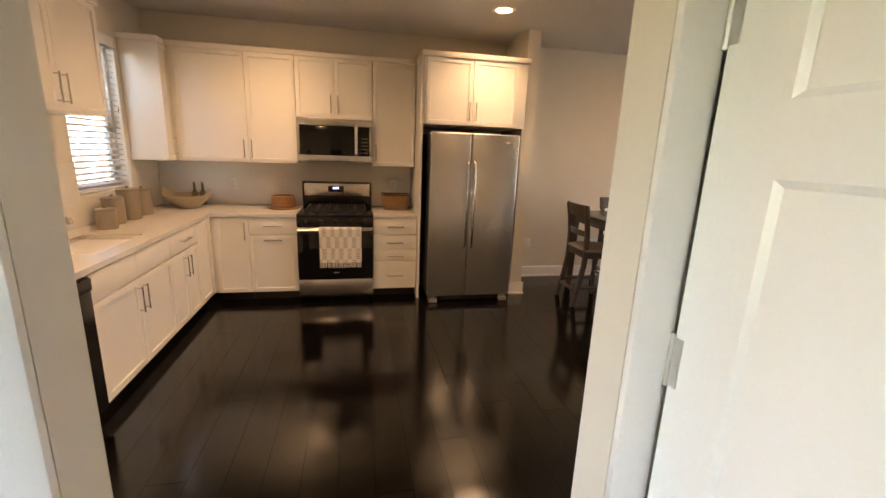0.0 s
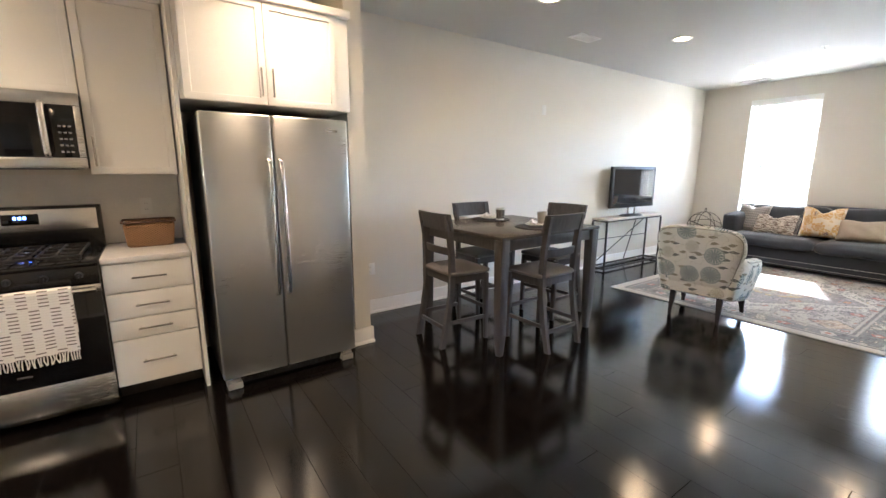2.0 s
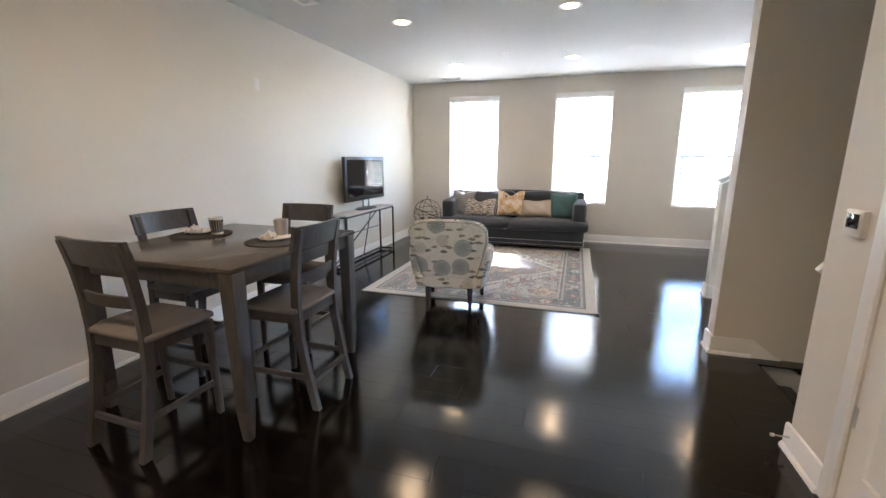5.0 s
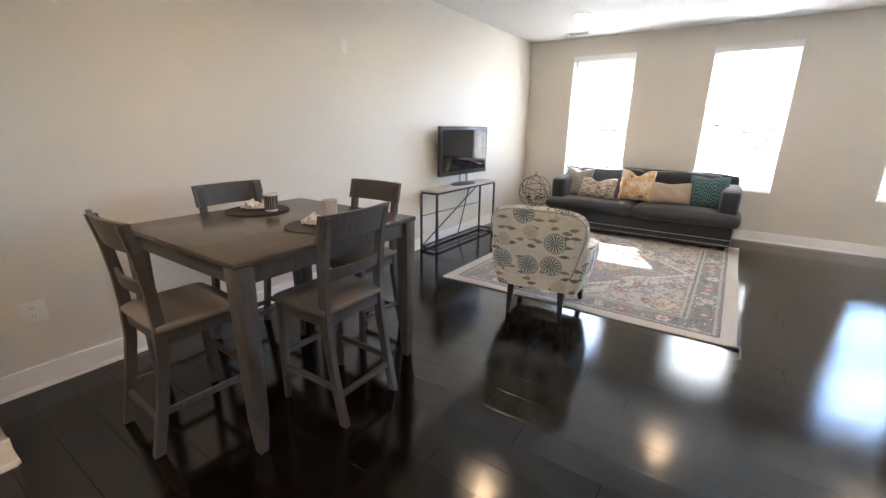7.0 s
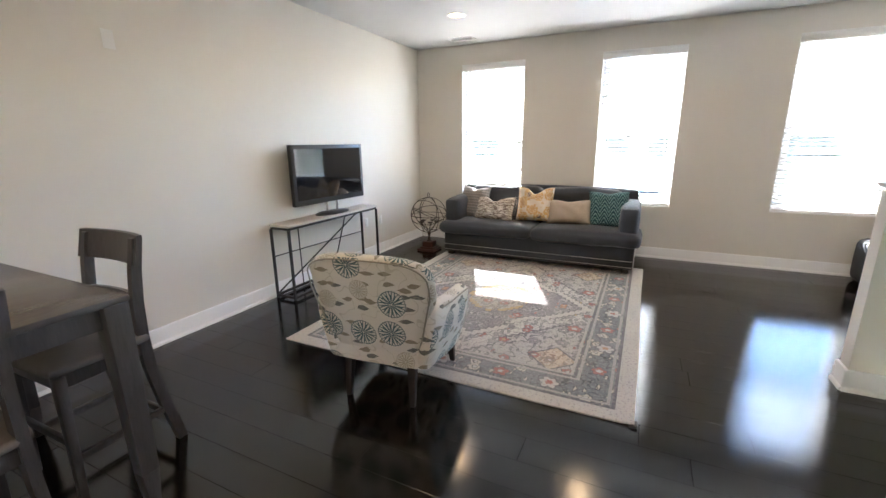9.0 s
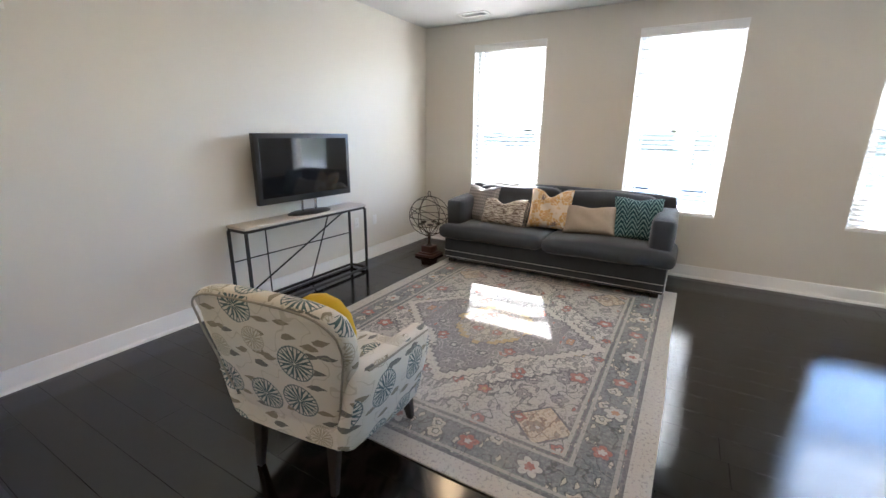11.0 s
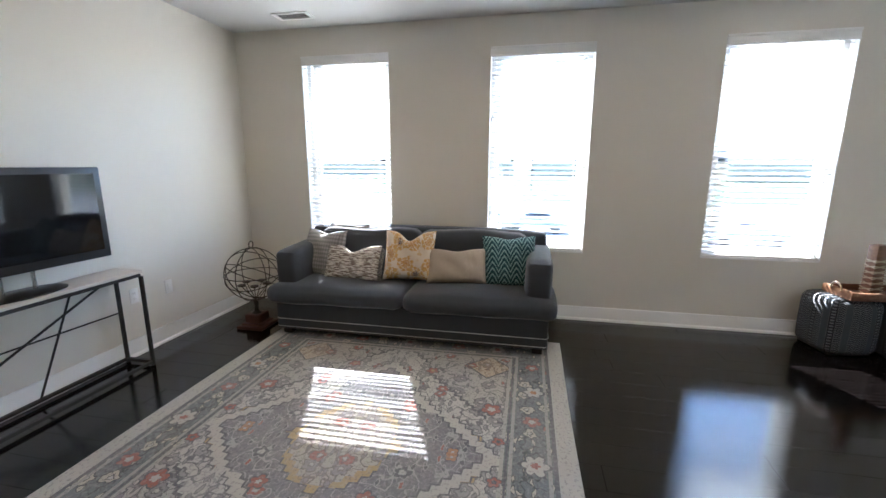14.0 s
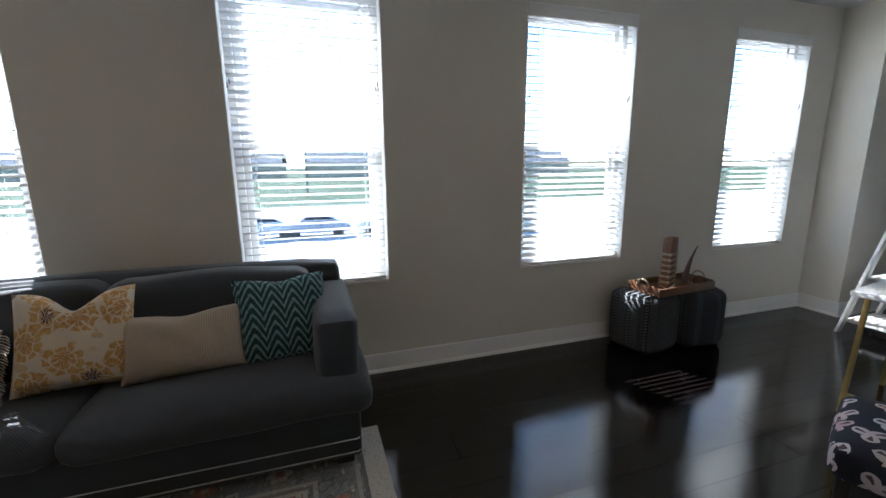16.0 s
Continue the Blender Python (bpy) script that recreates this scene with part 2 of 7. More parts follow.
def wall_with_holes(name, axis, face, back, a0, a1, z0, z1, holes, mat, label):
    """A wall slab along one axis, between face and back, with rectangular holes (a, b, bottom, top)."""
    bm = B()
    lo, hi = min(face, back), max(face, back)

    def slab(u0, u1, w0, w1):
        if u1 - u0 > 1e-4 and w1 - w0 > 1e-4:
            if axis == "x":
                box(bm, (u0, lo, w0), (u1, hi, w1))
            else:
                box(bm, (lo, u0, w0), (hi, u1, w1))
    at = a0
    for h0, h1, b0, b1 in sorted(holes):
        slab(at, h0, z0, z1), slab(h0, h1, z0, b0), slab(h0, h1, b1, z1)
        at = h1
    slab(at, a1, z0, z1)
    return tagged(part(name, bm, mat), label, "wall", "", "structure")


wall_with_holes("wall_north", "x", YN, YN + 0.14, XW - 0.14, XE + 0.2, 0, H, [], WALL, "long plain wall painted pale greige")
wall_with_holes("wall_east", "y", XE, XE + 0.20, -2.4, YN, 0, H, [(a, b, WZ0, WZ1) for a, b in WIN], WALL, "pale greige wall pierced by four tall windows")
KWIN = (5.02, 5.80, 1.13, 2.42)
wall_with_holes("wall_west", "y", XW, XW - 0.14, DY0, YN, 0, H, [KWIN], WALL, "kitchen wall with one window over the sink")
wall_with_holes("wall_doorway", "x", DY1, DY0, XW - 0.14, 1.95, 0, H, [(DX0, DX1, 0, 2.35)], WALL, "greige wall with an open doorway")
wall_with_holes("wall_south", "x", YS, DY0, 1.95, 4.54, 0, H, [(3.30, 4.14, 0, 2.06)], WALL, "greige wall with a closet door and thermostat")
solid("wall_stair_near", [((4.42, -1.2, -2.2), (4.54, DY0, H))], WALL, "plain wall beside the descending stair", "wall")
solid("wall_stair_middle", [((5.66, -1.2, -2.2), (5.80, 2.27, H))], WALL, "plain wall dividing the two stair flights", "wall")
solid("wall_stair_end", [((4.42, -1.34, -2.2), (7.12, -1.2, H))], WALL, "plain wall closing the stairwell", "wall")
solid("wall_alcove_return", [((9.60, -1.53, 0), (XE, -1.39, H))], WALL, "short greige wall return beside the window", "wall")
solid("wall_alcove_side", [((9.60, -2.4, 0), (9.70, -1.53, H))], WALL, "greige side wall of the shallow alcove", "wall")
solid("wall_alcove_back", [((7.1, -2.54, 0), (10.1, -2.4, H))], WALL, "plain greige back wall of the alcove", "wall")
solid("wall_alcove_west", [((7.1, -2.4, 0), (7.24, -1.34, H))], WALL, "plain greige wall beyond the stair", "wall")
# The west side keeps an added, unseen opening that lets daylight onto the door.
solid("wall_vestibule", [((XW - 0.14, -0.6, 0), (4.54, -0.46, H)), ((XW - 0.14, -0.46, 0), (XW, DY0, 0.8)), ((XW - 0.14, -0.46, 2.0), (XW, DY0, H)), ((XW - 0.14, -0.46, 0.8), (XW, 0.1, 2.0)), ((XW - 0.14, 1.2, 0.8), (XW, DY0, 2.0)), ((4.36, -0.46, 0), (4.418, DY0, H))], WALL, "plain walls of the small room behind the doorway", "wall")
solid("ceiling", [((XW - 0.14, -2.54, H), (XE + 0.2, YN + 0.14, H + 0.12))], CEIL, "flat white painted ceiling", "ceiling")


# Never in view: added above the ceiling to throw shadow on the western neighbour.
solid("wall_upper_storey", [((XW - 0.3, -2.9, H + 0.14), (XE + 0.2, YN + 0.3, 6.2))], WALL, "plain unseen upper storey that shades the neighbouring house", "wall")


def knee_wall():
    bm = B()
    prof = [(1.93, 0.0), (1.93, 1.20), (-1.2, 1.20 + 3.13 * 0.62), (-1.2, 0.0)]
    prof = [(y, min(z, H - 0.01)) for y, z in prof]
    a = [bm.verts.new((7.12, y, z)) for y, z in prof]
    b = [bm.verts.new((7.24, y, z)) for y, z in prof]
    bm.faces.new(a), bm.faces.new(list(reversed(b)))
    for i in range(4):
        bm.faces.new((a[i], a[(i + 1) % 4], b[(i + 1) % 4], b[i]))
    w = tagged(part("wall_knee", bm, WALL), "low stair wall with a sloping white cap", "wall", "", "structure")
    bm = B()
    bar(bm, (7.18, 1.95, 1.225), (7.18, -0.9, 1.225 + 2.85 * 0.62), 0.16, 0.03, bev=0.005)
    part("cap", bm, TRIM, w, "white painted wooden cap")
    return w


knee_wall()

# baseboards with a shoe moulding
def baseboard(a, b, out, name="baseboard"):
    """From a to b along the wall; out is the unit normal into the room."""
    a, b, out = Vector((*a, 0)), Vector((*b, 0)), Vector((*out, 0))
    bm = B()
    d = (b - a)
    prof = [(0, 0), (0.030, 0), (0.030, 0.012), (0.022, 0.024), (0.016, 0.026), (0.016, 0.122), (0.012, 0.134), (0, 0.136)]
    ra = [bm.verts.new(a + out * (o + 0.001) + Vector((0, 0, z))) for o, z in prof]
    rb = [bm.verts.new(b + out * (o + 0.001) + Vector((0, 0, z))) for o, z in prof]
    n = len(prof)
    for i in range(n):
        bm.faces.new((ra[i], ra[(i + 1) % n], rb[(i + 1) % n], rb[i]))
    bm.faces.new(ra), bm.faces.new(list(reversed(rb)))
    return tagged(part(name, bm, TRIM), "tall white painted baseboard with shoe moulding", "baseboard", "", "structure")


for a, b, out in [((3.09, YN), (XE, YN), (0, -1)), ((XE, YN - 0.02), (XE, -1.39), (-1, 0)), ((XE - 0.02, -1.39), (9.58, -1.39), (0, 1)), ((9.60, -1.37), (9.60, -2.4), (-1, 0)),
                  ((4.219, YS), (4.56, YS), (0, 1)), ((1.95, YS), (3.215, YS), (0, 1)), ((DX1 + 0.01, DY1), (1.95, DY1), (0, 1)), ((5.64, 2.27), (5.82, 2.27), (0, 1)), ((7.10, 1.93), (7.26, 1.93), (0, 1)),
                  ((7.24, 1.95), (7.24, -2.4), (1, 0)), ((5.66, 2.29), (5.66, 2.02), (-1, 0)), ((7.12, 1.95), (7.12, 1.70), (-1, 0)), ((XW, DY1), (DX0 - 0.01, DY1), (0, 1)), ((7.24, -2.4), (9.6, -2.4), (0, 1))]:
    baseboard(a, b, out)


# stair skirts and steps
def skirt(x, out, y0, y1, z0, slope, h=0.17):
    bm = B()
    p = [(y0, z0 - 0.12), (y0, z0 + h), (y1, z0 + h + slope * (y0 - y1)), (y1, z0 - 0.12 + slope * (y0 - y1))]
    a = [bm.verts.new((x + out * 0.001, y, z)) for y, z in p]
    b = [bm.verts.new((x + out * 0.018, y, z)) for y, z in p]
    bm.faces.new(a), bm.faces.new(list(reversed(b)))
    for i in range(4):
        bm.faces.new((a[i], a[(i + 1) % 4], b[(i + 1) % 4], b[i]))
    return tagged(part("trim", bm, TRIM), "white sloping stair skirt board", "trim", "", "structure")


skirt(5.66, -1, 2.02, -1.19, -0.03, -0.72), skirt(4.54, 1, 2.05, -1.19, -0.03, -0.72)
skirt(7.12, -1, 1.70, -1.19, 0.12, 0.70), skirt(5.80, 1, 1.70, -1.19, 0.12, 0.70)


def stair(name, x0, x1, y0, steps, run, rise, label):
    s = thing(name, pose(0, 0, 0), label, "staircase", kind="structure")
    for i in range(steps):
        z = rise * (i + 1)
        y = y0 - run * i
        bm = B()
        box(bm, (x0, y - run - 0.002, z - 0.035), (x1, y + 0.025, z), 0.012)
        part("tread", bm, ESPRESSO, s)
        bm = B()
        box(bm, (x0 + 0.001, y - run + 0.0, z - abs(rise)), (x1 - 0.001, y - run + 0.018, z - 0.036) if rise < 0 else (x1 - 0.001, y - run + 0.018, z - 0.036))
        part("riser", bm, ESPRESSO, s)
    return s


stair("staircase_down", 4.56, 5.64, 2.0, 10, 0.26, -0.185, "dark stained wooden stair leading down")
stair("staircase_up", 5.83, 7.10, 1.66, 10, 0.26, 0.18, "dark stained wooden stair leading up")


# ---- windows ----
n = Nodes("white_blind_slat")
grain = n.noise(90, 3)
n.end(n.mix(grain, (0.74, 0.74, 0.73), (0.79, 0.79, 0.78)), 0.4)
glow = n.add("ShaderNodeBsdfTranslucent")
n.put(glow.inputs[0], (0.78, 0.78, 0.76))
thin = n.add("ShaderNodeMixShader")
n.put(thin.inputs[0], 0.35), n.put(thin.inputs[1], n.bsdf.outputs[0]), n.put(thin.inputs[2], glow.outputs[0])
n.put(n.tree.nodes["Material Output"].inputs[0], thin.outputs[0])
SLAT = n.mat
VINYL = painted("white_vinyl", (0.80, 0.80, 0.80), 0.35, 0.02)
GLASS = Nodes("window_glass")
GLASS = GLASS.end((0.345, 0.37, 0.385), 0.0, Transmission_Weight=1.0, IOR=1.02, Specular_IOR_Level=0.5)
n = Nodes("insect_screen_mesh")
n.end((0.34, 0.34, 0.345), 0.7)
holes, mesh_mix = n.add("ShaderNodeBsdfTransparent"), n.add("ShaderNodeMixShader")
n.put(mesh_mix.inputs[0], 0.12), n.put(mesh_mix.inputs[1], holes.outputs[0]), n.put(mesh_mix.inputs[2], n.bsdf.outputs[0])
n.put(n.tree.nodes["Material Output"].inputs[0], mesh_mix.outputs[0])
SCREEN = n.mat
CORD = painted("white_cord", (0.75, 0.75, 0.72), 0.8, 0.05)


def slat_mesh(w):
    bm = B()
    sheet(bm, lambda u, v: ((u - 0.5) * 0.0508, (v - 0.5) * w, 0.004 * (1 - (2 * u - 1) ** 2)), 4, 1)
    thicken(bm, 0.0028)
    return mesh_of("slat", bm, SLAT)


def window(name, m, w, z0, z1, zm, label, tilt_low=-13.0, tilt_high=-13.0, deep=0.135):
    """A double-hung window in a wall hole. Local x is outward, y along the wall; the base is at floor height."""
    s = thing(name, m, label, "window", kind="structure")
    d = deep
    bm = B()
    f = 0.05
    for lo, hi in [((d - 0.03, -w / 2, z0), (d + 0.05, -w / 2 + f, z1)), ((d - 0.03, w / 2 - f, z0), (d + 0.05, w / 2, z1)),
                   ((d - 0.03, -w / 2 + f, z0), (d + 0.05, w / 2 - f, z0 + 0.04)), ((d - 0.03, -w / 2 + f, z1 - 0.04), (d + 0.05, w / 2 - f, z1))]:
        box(bm, lo, hi, 0.004)
    part("window_frame", bm, VINYL, s)
    for nm, a, b, x in (("lower_sash", z0 + 0.041, zm + 0.025, d), ("upper_sash", zm - 0.02, z1 - 0.041, d + 0.026)):
        bm = B()
        y0, y1, g = -w / 2 + f + 0.001, w / 2 - f - 0.001, 0.042
        for lo, hi in [((x - 0.012, y0, a), (x + 0.012, y0 + g, b)), ((x - 0.012, y1 - g, a), (x + 0.012, y1, b)), ((x - 0.012, y0 + g, a), (x + 0.012, y1 - g, a + g)), ((x - 0.012, y0 + g, b - g), (x + 0.012, y1 - g, b))]:
            box(bm, lo, hi, 0.003)
        sash = part(nm, bm, VINYL, s)
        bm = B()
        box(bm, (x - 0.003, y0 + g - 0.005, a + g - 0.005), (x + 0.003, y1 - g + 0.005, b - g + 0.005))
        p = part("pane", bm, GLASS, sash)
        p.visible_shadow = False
        if nm == "lower_sash":
            bm = B()
            box(bm, (d + 0.0335, -w / 2 + f + 0.001, a), (d + 0.0345, w / 2 - f - 0.001, b - 0.03))
            part("insect_screen", bm, SCREEN, s, "fine grey insect screen")
    bm = B()
    box(bm, (0.002, -w / 2 + 0.001, z0 + 0.0005), (d - 0.031, w / 2 - 0.001, z0 + 0.016), 0.003)
    part("window_sill", bm, TRIM, s)
    # thin white facings stand for returns of wall paint brightened by sun
    for y0, y1 in ((-w / 2 + 0.0005, -w / 2 + 0.0045), (w / 2 - 0.0045, w / 2 - 0.0005)):
        bm = B()
        box(bm, (0.002, y0, z0 + 0.017), (d - 0.031, y1, z1 - 0.001))
        part("lit_jamb_face", bm, TRIM, s)
    # the blind hangs in the opening
    bl = thing("window_blind", m, "white slatted blind lowered over the whole window, slats open", "blind", "window blinds")
    bm = B()
    box(bm, (-0.010, -w / 2 + 0.003, z1 - 0.088), (0.006, w / 2 - 0.003, z1 - 0.003), 0.003)
    box(bm, (-0.016, -w / 2 + 0.002, z1 - 0.022), (-0.009, w / 2 - 0.002, z1 - 0.002), 0.002)
    box(bm, (-0.014, -w / 2 + 0.002, z1 - 0.088), (-0.009, w / 2 - 0.002, z1 - 0.070), 0.002)
    part("valance", bm, TRIM, bl, "moulded white valance board")
    bm = B()
    box(bm, (0.010, -w / 2 + 0.008, z1 - 0.055), (0.066, w / 2 - 0.008, z1 - 0.004), 0.003)
    part("head_rail", bm, TRIM, bl)
    me = slat_mesh(w - 0.035)
    z = z1 - 0.10
    while z > z0 + 0.05:
        piece("slat", me, bl, pose(0.036, random.uniform(-0.002, 0.002), z, 0, (tilt_high if z > zm else tilt_low) + random.uniform(-3, 3), 0))
        z -= 0.0465
    bm = B()
    box(bm, (0.012, -w / 2 + 0.018, z0 + 0.02), (0.060, w / 2 - 0.018, z0 + 0.038), 0.004)
    part("bottom_rail", bm, TRIM, bl)
    for y in (-w / 2 + 0.13, w / 2 - 0.13):
        for x in (0.003, 0.069):
            bm = B()
            tube(bm, [(x, y, z1 - 0.08), (x, y, z0 + 0.03)], 0.0012, 5)
            part("ladder_cord", bm, CORD, bl)
    for y, zz in ((w / 2 - 0.035, z1 - 0.62), (-w / 2 + 0.035, z1 - 0.60)):
        bm = B()
        tube(bm, [(0.002, y, z1 - 0.08), (0.002, y, zz + 0.04)], 0.0011, 5)
        part("pull_cord", bm, CORD, bl)
        bm = B()
        lathe(bm, [(0.002, 0.03), (0.003, 0.02), (0.0045, 0.0), (0.002, -0.003)], 10, (0.002, y, zz))
        lathe(bm, [(0.002, 0.03), (0.003, 0.02), (0.0045, 0.0), (0.002, -0.003)], 10, (0.002, y + 0.013, zz - 0.022))
        part("tassel", bm, painted("grey_tassel", (0.2, 0.19, 0.18), 0.5), bl)
    return s


TILTS = [(-19.0, -13.0), (17.0, 18.0), (-20.0, -11.0), (-17.0, -10.0)]  # slats below and above the meeting rail
for i, (a, b) in enumerate(WIN):
    window("window_%d" % (i + 1), pose(XE, (a + b) / 2, 0), b - a, WZ0, WZ1, WMID, "tall white double-hung window in the living room", *TILTS[i])
window("window_5", pose(XW, (KWIN[0] + KWIN[1]) / 2, 0, 0, 0, 180), KWIN[1] - KWIN[0], KWIN[2], KWIN[3], 1.78, "white double-hung window over the kitchen sink", deep=0.09)

# ---- kitchen ----
BY = 5.75   # face of the base cabinets on the north wall
BX = -0.20  # face of the base cabinets on the west wall


def door_panel(bm, w, h, frame=0.058, t=0.02, flat=False):
    """A shaker door in local x (width), z (height); y=0 is its back, it comes out towards -y."""
    box(bm, (0, -t, 0), (w, 0, h))
    if not flat:
        front = min(bm.faces, key=lambda f: f.calc_center_median().y)
        bmesh.ops.inset_region(bm, faces=[front], thickness=frame, depth=0)
        inner = min(bm.faces, key=lambda f: (f.calc_center_median() - Vector((w / 2, -t, h / 2))).length)
        res = bmesh.ops.inset_region(bm, faces=[inner], thickness=0.003, depth=0)
        for v in inner.verts:
            v.co.y += 0.010
    outer = [e for e in bm.edges if all(abs(v.co.y + t) < 1e-5 for v in e.verts) and (all(abs(v.co.x) < 1e-5 for v in e.verts) or all(abs(v.co.x - w) < 1e-5 for v in e.verts) or all(abs(v.co.z) < 1e-5 for v in e.verts) or all(abs(v.co.z - h) < 1e-5 for v in e.verts))]
    bmesh.ops.bevel(bm, geom=outer, offset=0.0025, segments=2, affect="EDGES", profile=0.5)
    return bm


def pull(bm, a, b, r=0.0055, stand=0.03):
    """A bar pull between two points on the face, standing off towards -y."""
    a, b = Vector(a), Vector(b)
    d = (b - a).normalized()
    off = Vector((0, -stand, 0))
    tube(bm, [a - d * 0.012 + off, b + d * 0.012 + off], r, 10)
    tube(bm, [a, a + off], r * 0.8, 8), tube(bm, [b, b + off], r * 0.8, 8)
    return bm


def cabinet(name, m, w, h, depth, fronts, label, group, toe=0.0):
    """Local x is the width, y=0 the face, +y to the wall. fronts: (kind, x0, z0, x1, z1, handle) with handle None, 'h', 'hl', 'vl' or 'vr', 'vtl', 'vtr'."""
    c = thing(name, m, label, "cabinet", group)
    bm = B()
    box(bm, (0.001, 0.001, toe), (w - 0.001, depth, h), 0.002)
    part("body", bm, CABINET, c)
    if toe:
        bm = B()
        box(bm, (0.001, 0.07, 0.001), (w - 0.001, depth, toe - 0.001))
        # the recess's shadow is put into the board's dark colour
        part("toe_kick", bm, ESPRESSO, c, "recessed toe kick coloured dark for the shade under the doors")
    for kind, x0, z0, x1, z1, hd in fronts:
        g = 0.002
        bm = B()
        door_panel(bm, x1 - x0 - 2 * g, z1 - z0 - 2 * g, flat=(kind == "drawer"))
        bmesh.ops.translate(bm, verts=bm.verts, vec=(x0 + g, 0, z0 + g))
        d = part(kind, bm, CABINET, c)
        if hd:
            bm = B()
            mx, mz = (x0 + x1) / 2, (z0 + z1) / 2
            if hd[0] == "h":
                zz = z1 - 0.05 if hd == "ht" else mz
                pull(bm, (mx - 0.075, -0.02, zz), (mx + 0.075, -0.02, zz))
            else:
                xx = x0 + 0.035 if hd[-1] == "l" else x1 - 0.035
                z = z1 - 0.06 - 0.15 if hd[1] == "t" else z0 + 0.06
                pull(bm, (xx, -0.02, z), (xx, -0.02, z + 0.15))
            part("handle", bm, CHROME, d, "satin nickel bar handle")
    return c


BASEH = 0.875
g = "base cabinets"
cabinet("base_cabinet", pose(BX + 0.03, BY, 0), 0.345, BASEH, 0.6, [("door", 0.03, 0.10, 0.345, BASEH - 0.005, "vtr")], "white shaker corner base cabinet", g, 0.10)
cabinet("base_cabinet", pose(0.175, BY, 0), 0.453, BASEH, 0.6, [("drawer", 0, 0.70, 0.453, BASEH - 0.005, "h"), ("door", 0, 0.10, 0.453, 0.695, "ht")], "white base cabinet with a drawer beside the range", g, 0.10)
cabinet("base_cabinet", pose(1.388, BY, 0), 0.455, BASEH, 0.6, [("drawer", 0, 0.755 - 0.06, 0.455, BASEH - 0.005, "h"), ("drawer", 0, 0.53, 0.455, 0.69, "h"), ("drawer", 0, 0.40, 0.455, 0.525, "h"), ("drawer", 0, 0.10, 0.455, 0.395, "h")], "white four-drawer base cabinet beside the fridge", g, 0.10)
# west run faces +x: local x runs towards +y
west = lambda y: pose(BX, y, 0, 0, 0, 90)
cabinet("base_cabinet", west(3.84), 1.0, BASEH, 0.6, [("drawer", 0, 0.70, 0.50, BASEH - 0.005, None), ("drawer", 0.50, 0.70, 1.0, BASEH - 0.005, None), ("door", 0, 0.10, 0.50, 0.695, "vtr"), ("door", 0.50, 0.10, 1.0, 0.695, "vtl")], "white sink base cabinet with two doors", g, 0.10)
cabinet("base_cabinet", west(4.84), 0.56, BASEH, 0.6, [("drawer", 0, 0.70, 0.56, BASEH - 0.005, "h"), ("door", 0, 0.10, 0.28, 0.695, "vtr"), ("door", 0.28, 0.10, 0.56, 0.695, "vtl")], "white base cabinet with a drawer over two doors", g, 0.10)
cabinet("base_cabinet", west(5.40), 0.35, BASEH, 0.6, [("door", 0, 0.10, 0.32, BASEH - 0.005, None)], "white filler panel at the cabinet corner", g, 0.10)
cabinet("base_cabinet", west(2.6), 0.61, BASEH, 0.6, [("drawer", 0, 0.70, 0.61, BASEH - 0.005, "h"), ("door", 0, 0.10, 0.305, 0.695, "vtr"), ("door", 0.305, 0.10, 0.61, 0.695, "vtl")], "white base cabinet beyond the dishwasher", g, 0.10)


def dishwasher():
    t = thing("dishwasher", pose(BX, 3.22, 0, 0, 0, 90), "black dishwasher built in under the counter", "dishwasher")
    bm = B()
    box(bm, (0.006, 0.01, 0.09), (0.612, 0.58, 0.865), 0.004), box(bm, (0.006, 0.06, 0.002), (0.612, 0.58, 0.09))
    part("body", bm, BLACK, t)
    bm = B()
    box(bm, (0.008, -0.03, 0.10), (0.610, 0.009, 0.862), 0.006)
    d = part("door", bm, BLACK, t)
    bm = B()
    box(bm, (0.012, -0.040, 0.79), (0.606, -0.0305, 0.858), 0.004)
    part("handle", bm, DARKPLASTIC, d, "black pocket handle strip")


dishwasher()


def countertop():
    t = thing("countertop", pose(0, 0, 0), "pale quartz countertop running round the corner", "countertop")
    z0, z1 = BASEH + 0.001, BASEH + 0.036
    fx, fy = BX + 0.03, BY - 0.03
    bm = B()
    sx0, sx1, sy0, sy1 = -0.68, -0.29, 4.12, 4.72
    for lo, hi in [((XW + 0.001, 2.6, z0), (sx0, YN - 0.001, z1)), ((sx0, 2.6, z0), (fx, sy0, z1)), ((sx0, sy1, z0), (fx, YN - 0.001, z1)), ((sx1, sy0, z0), (fx, sy1, z1)), ((fx, fy, z0), (0.627, YN - 0.001, z1))]:
        box(bm, lo, hi)
    part("slab", bm, STONE, t)
    bm = B()
    box(bm, (1.389, fy, z0), (1.845, YN - 0.001, z1), 0.003)
    part("slab", bm, STONE, t)
    s = thing("kitchen_sink", pose(0, 0, 0), "undermounted stainless steel sink", "sink")
    bm = B()
    for lo, hi in [((sx0, sy0, 0.70), (sx1, sy1, 0.71)), ((sx0, sy0, 0.71), (sx0 + 0.006, sy1, z1 - 0.006)), ((sx1 - 0.006, sy0, 0.71), (sx1, sy1, z1 - 0.006)), ((sx0 + 0.006, sy0, 0.71), (sx1 - 0.006, sy0 + 0.006, z1 - 0.006)), ((sx0 + 0.006, sy1 - 0.006, 0.71), (sx1 - 0.006, sy1, z1 - 0.006))]:
        box(bm, lo, hi)
    part("basin", bm, STEEL_H, s)
    return z1


CT = countertop()


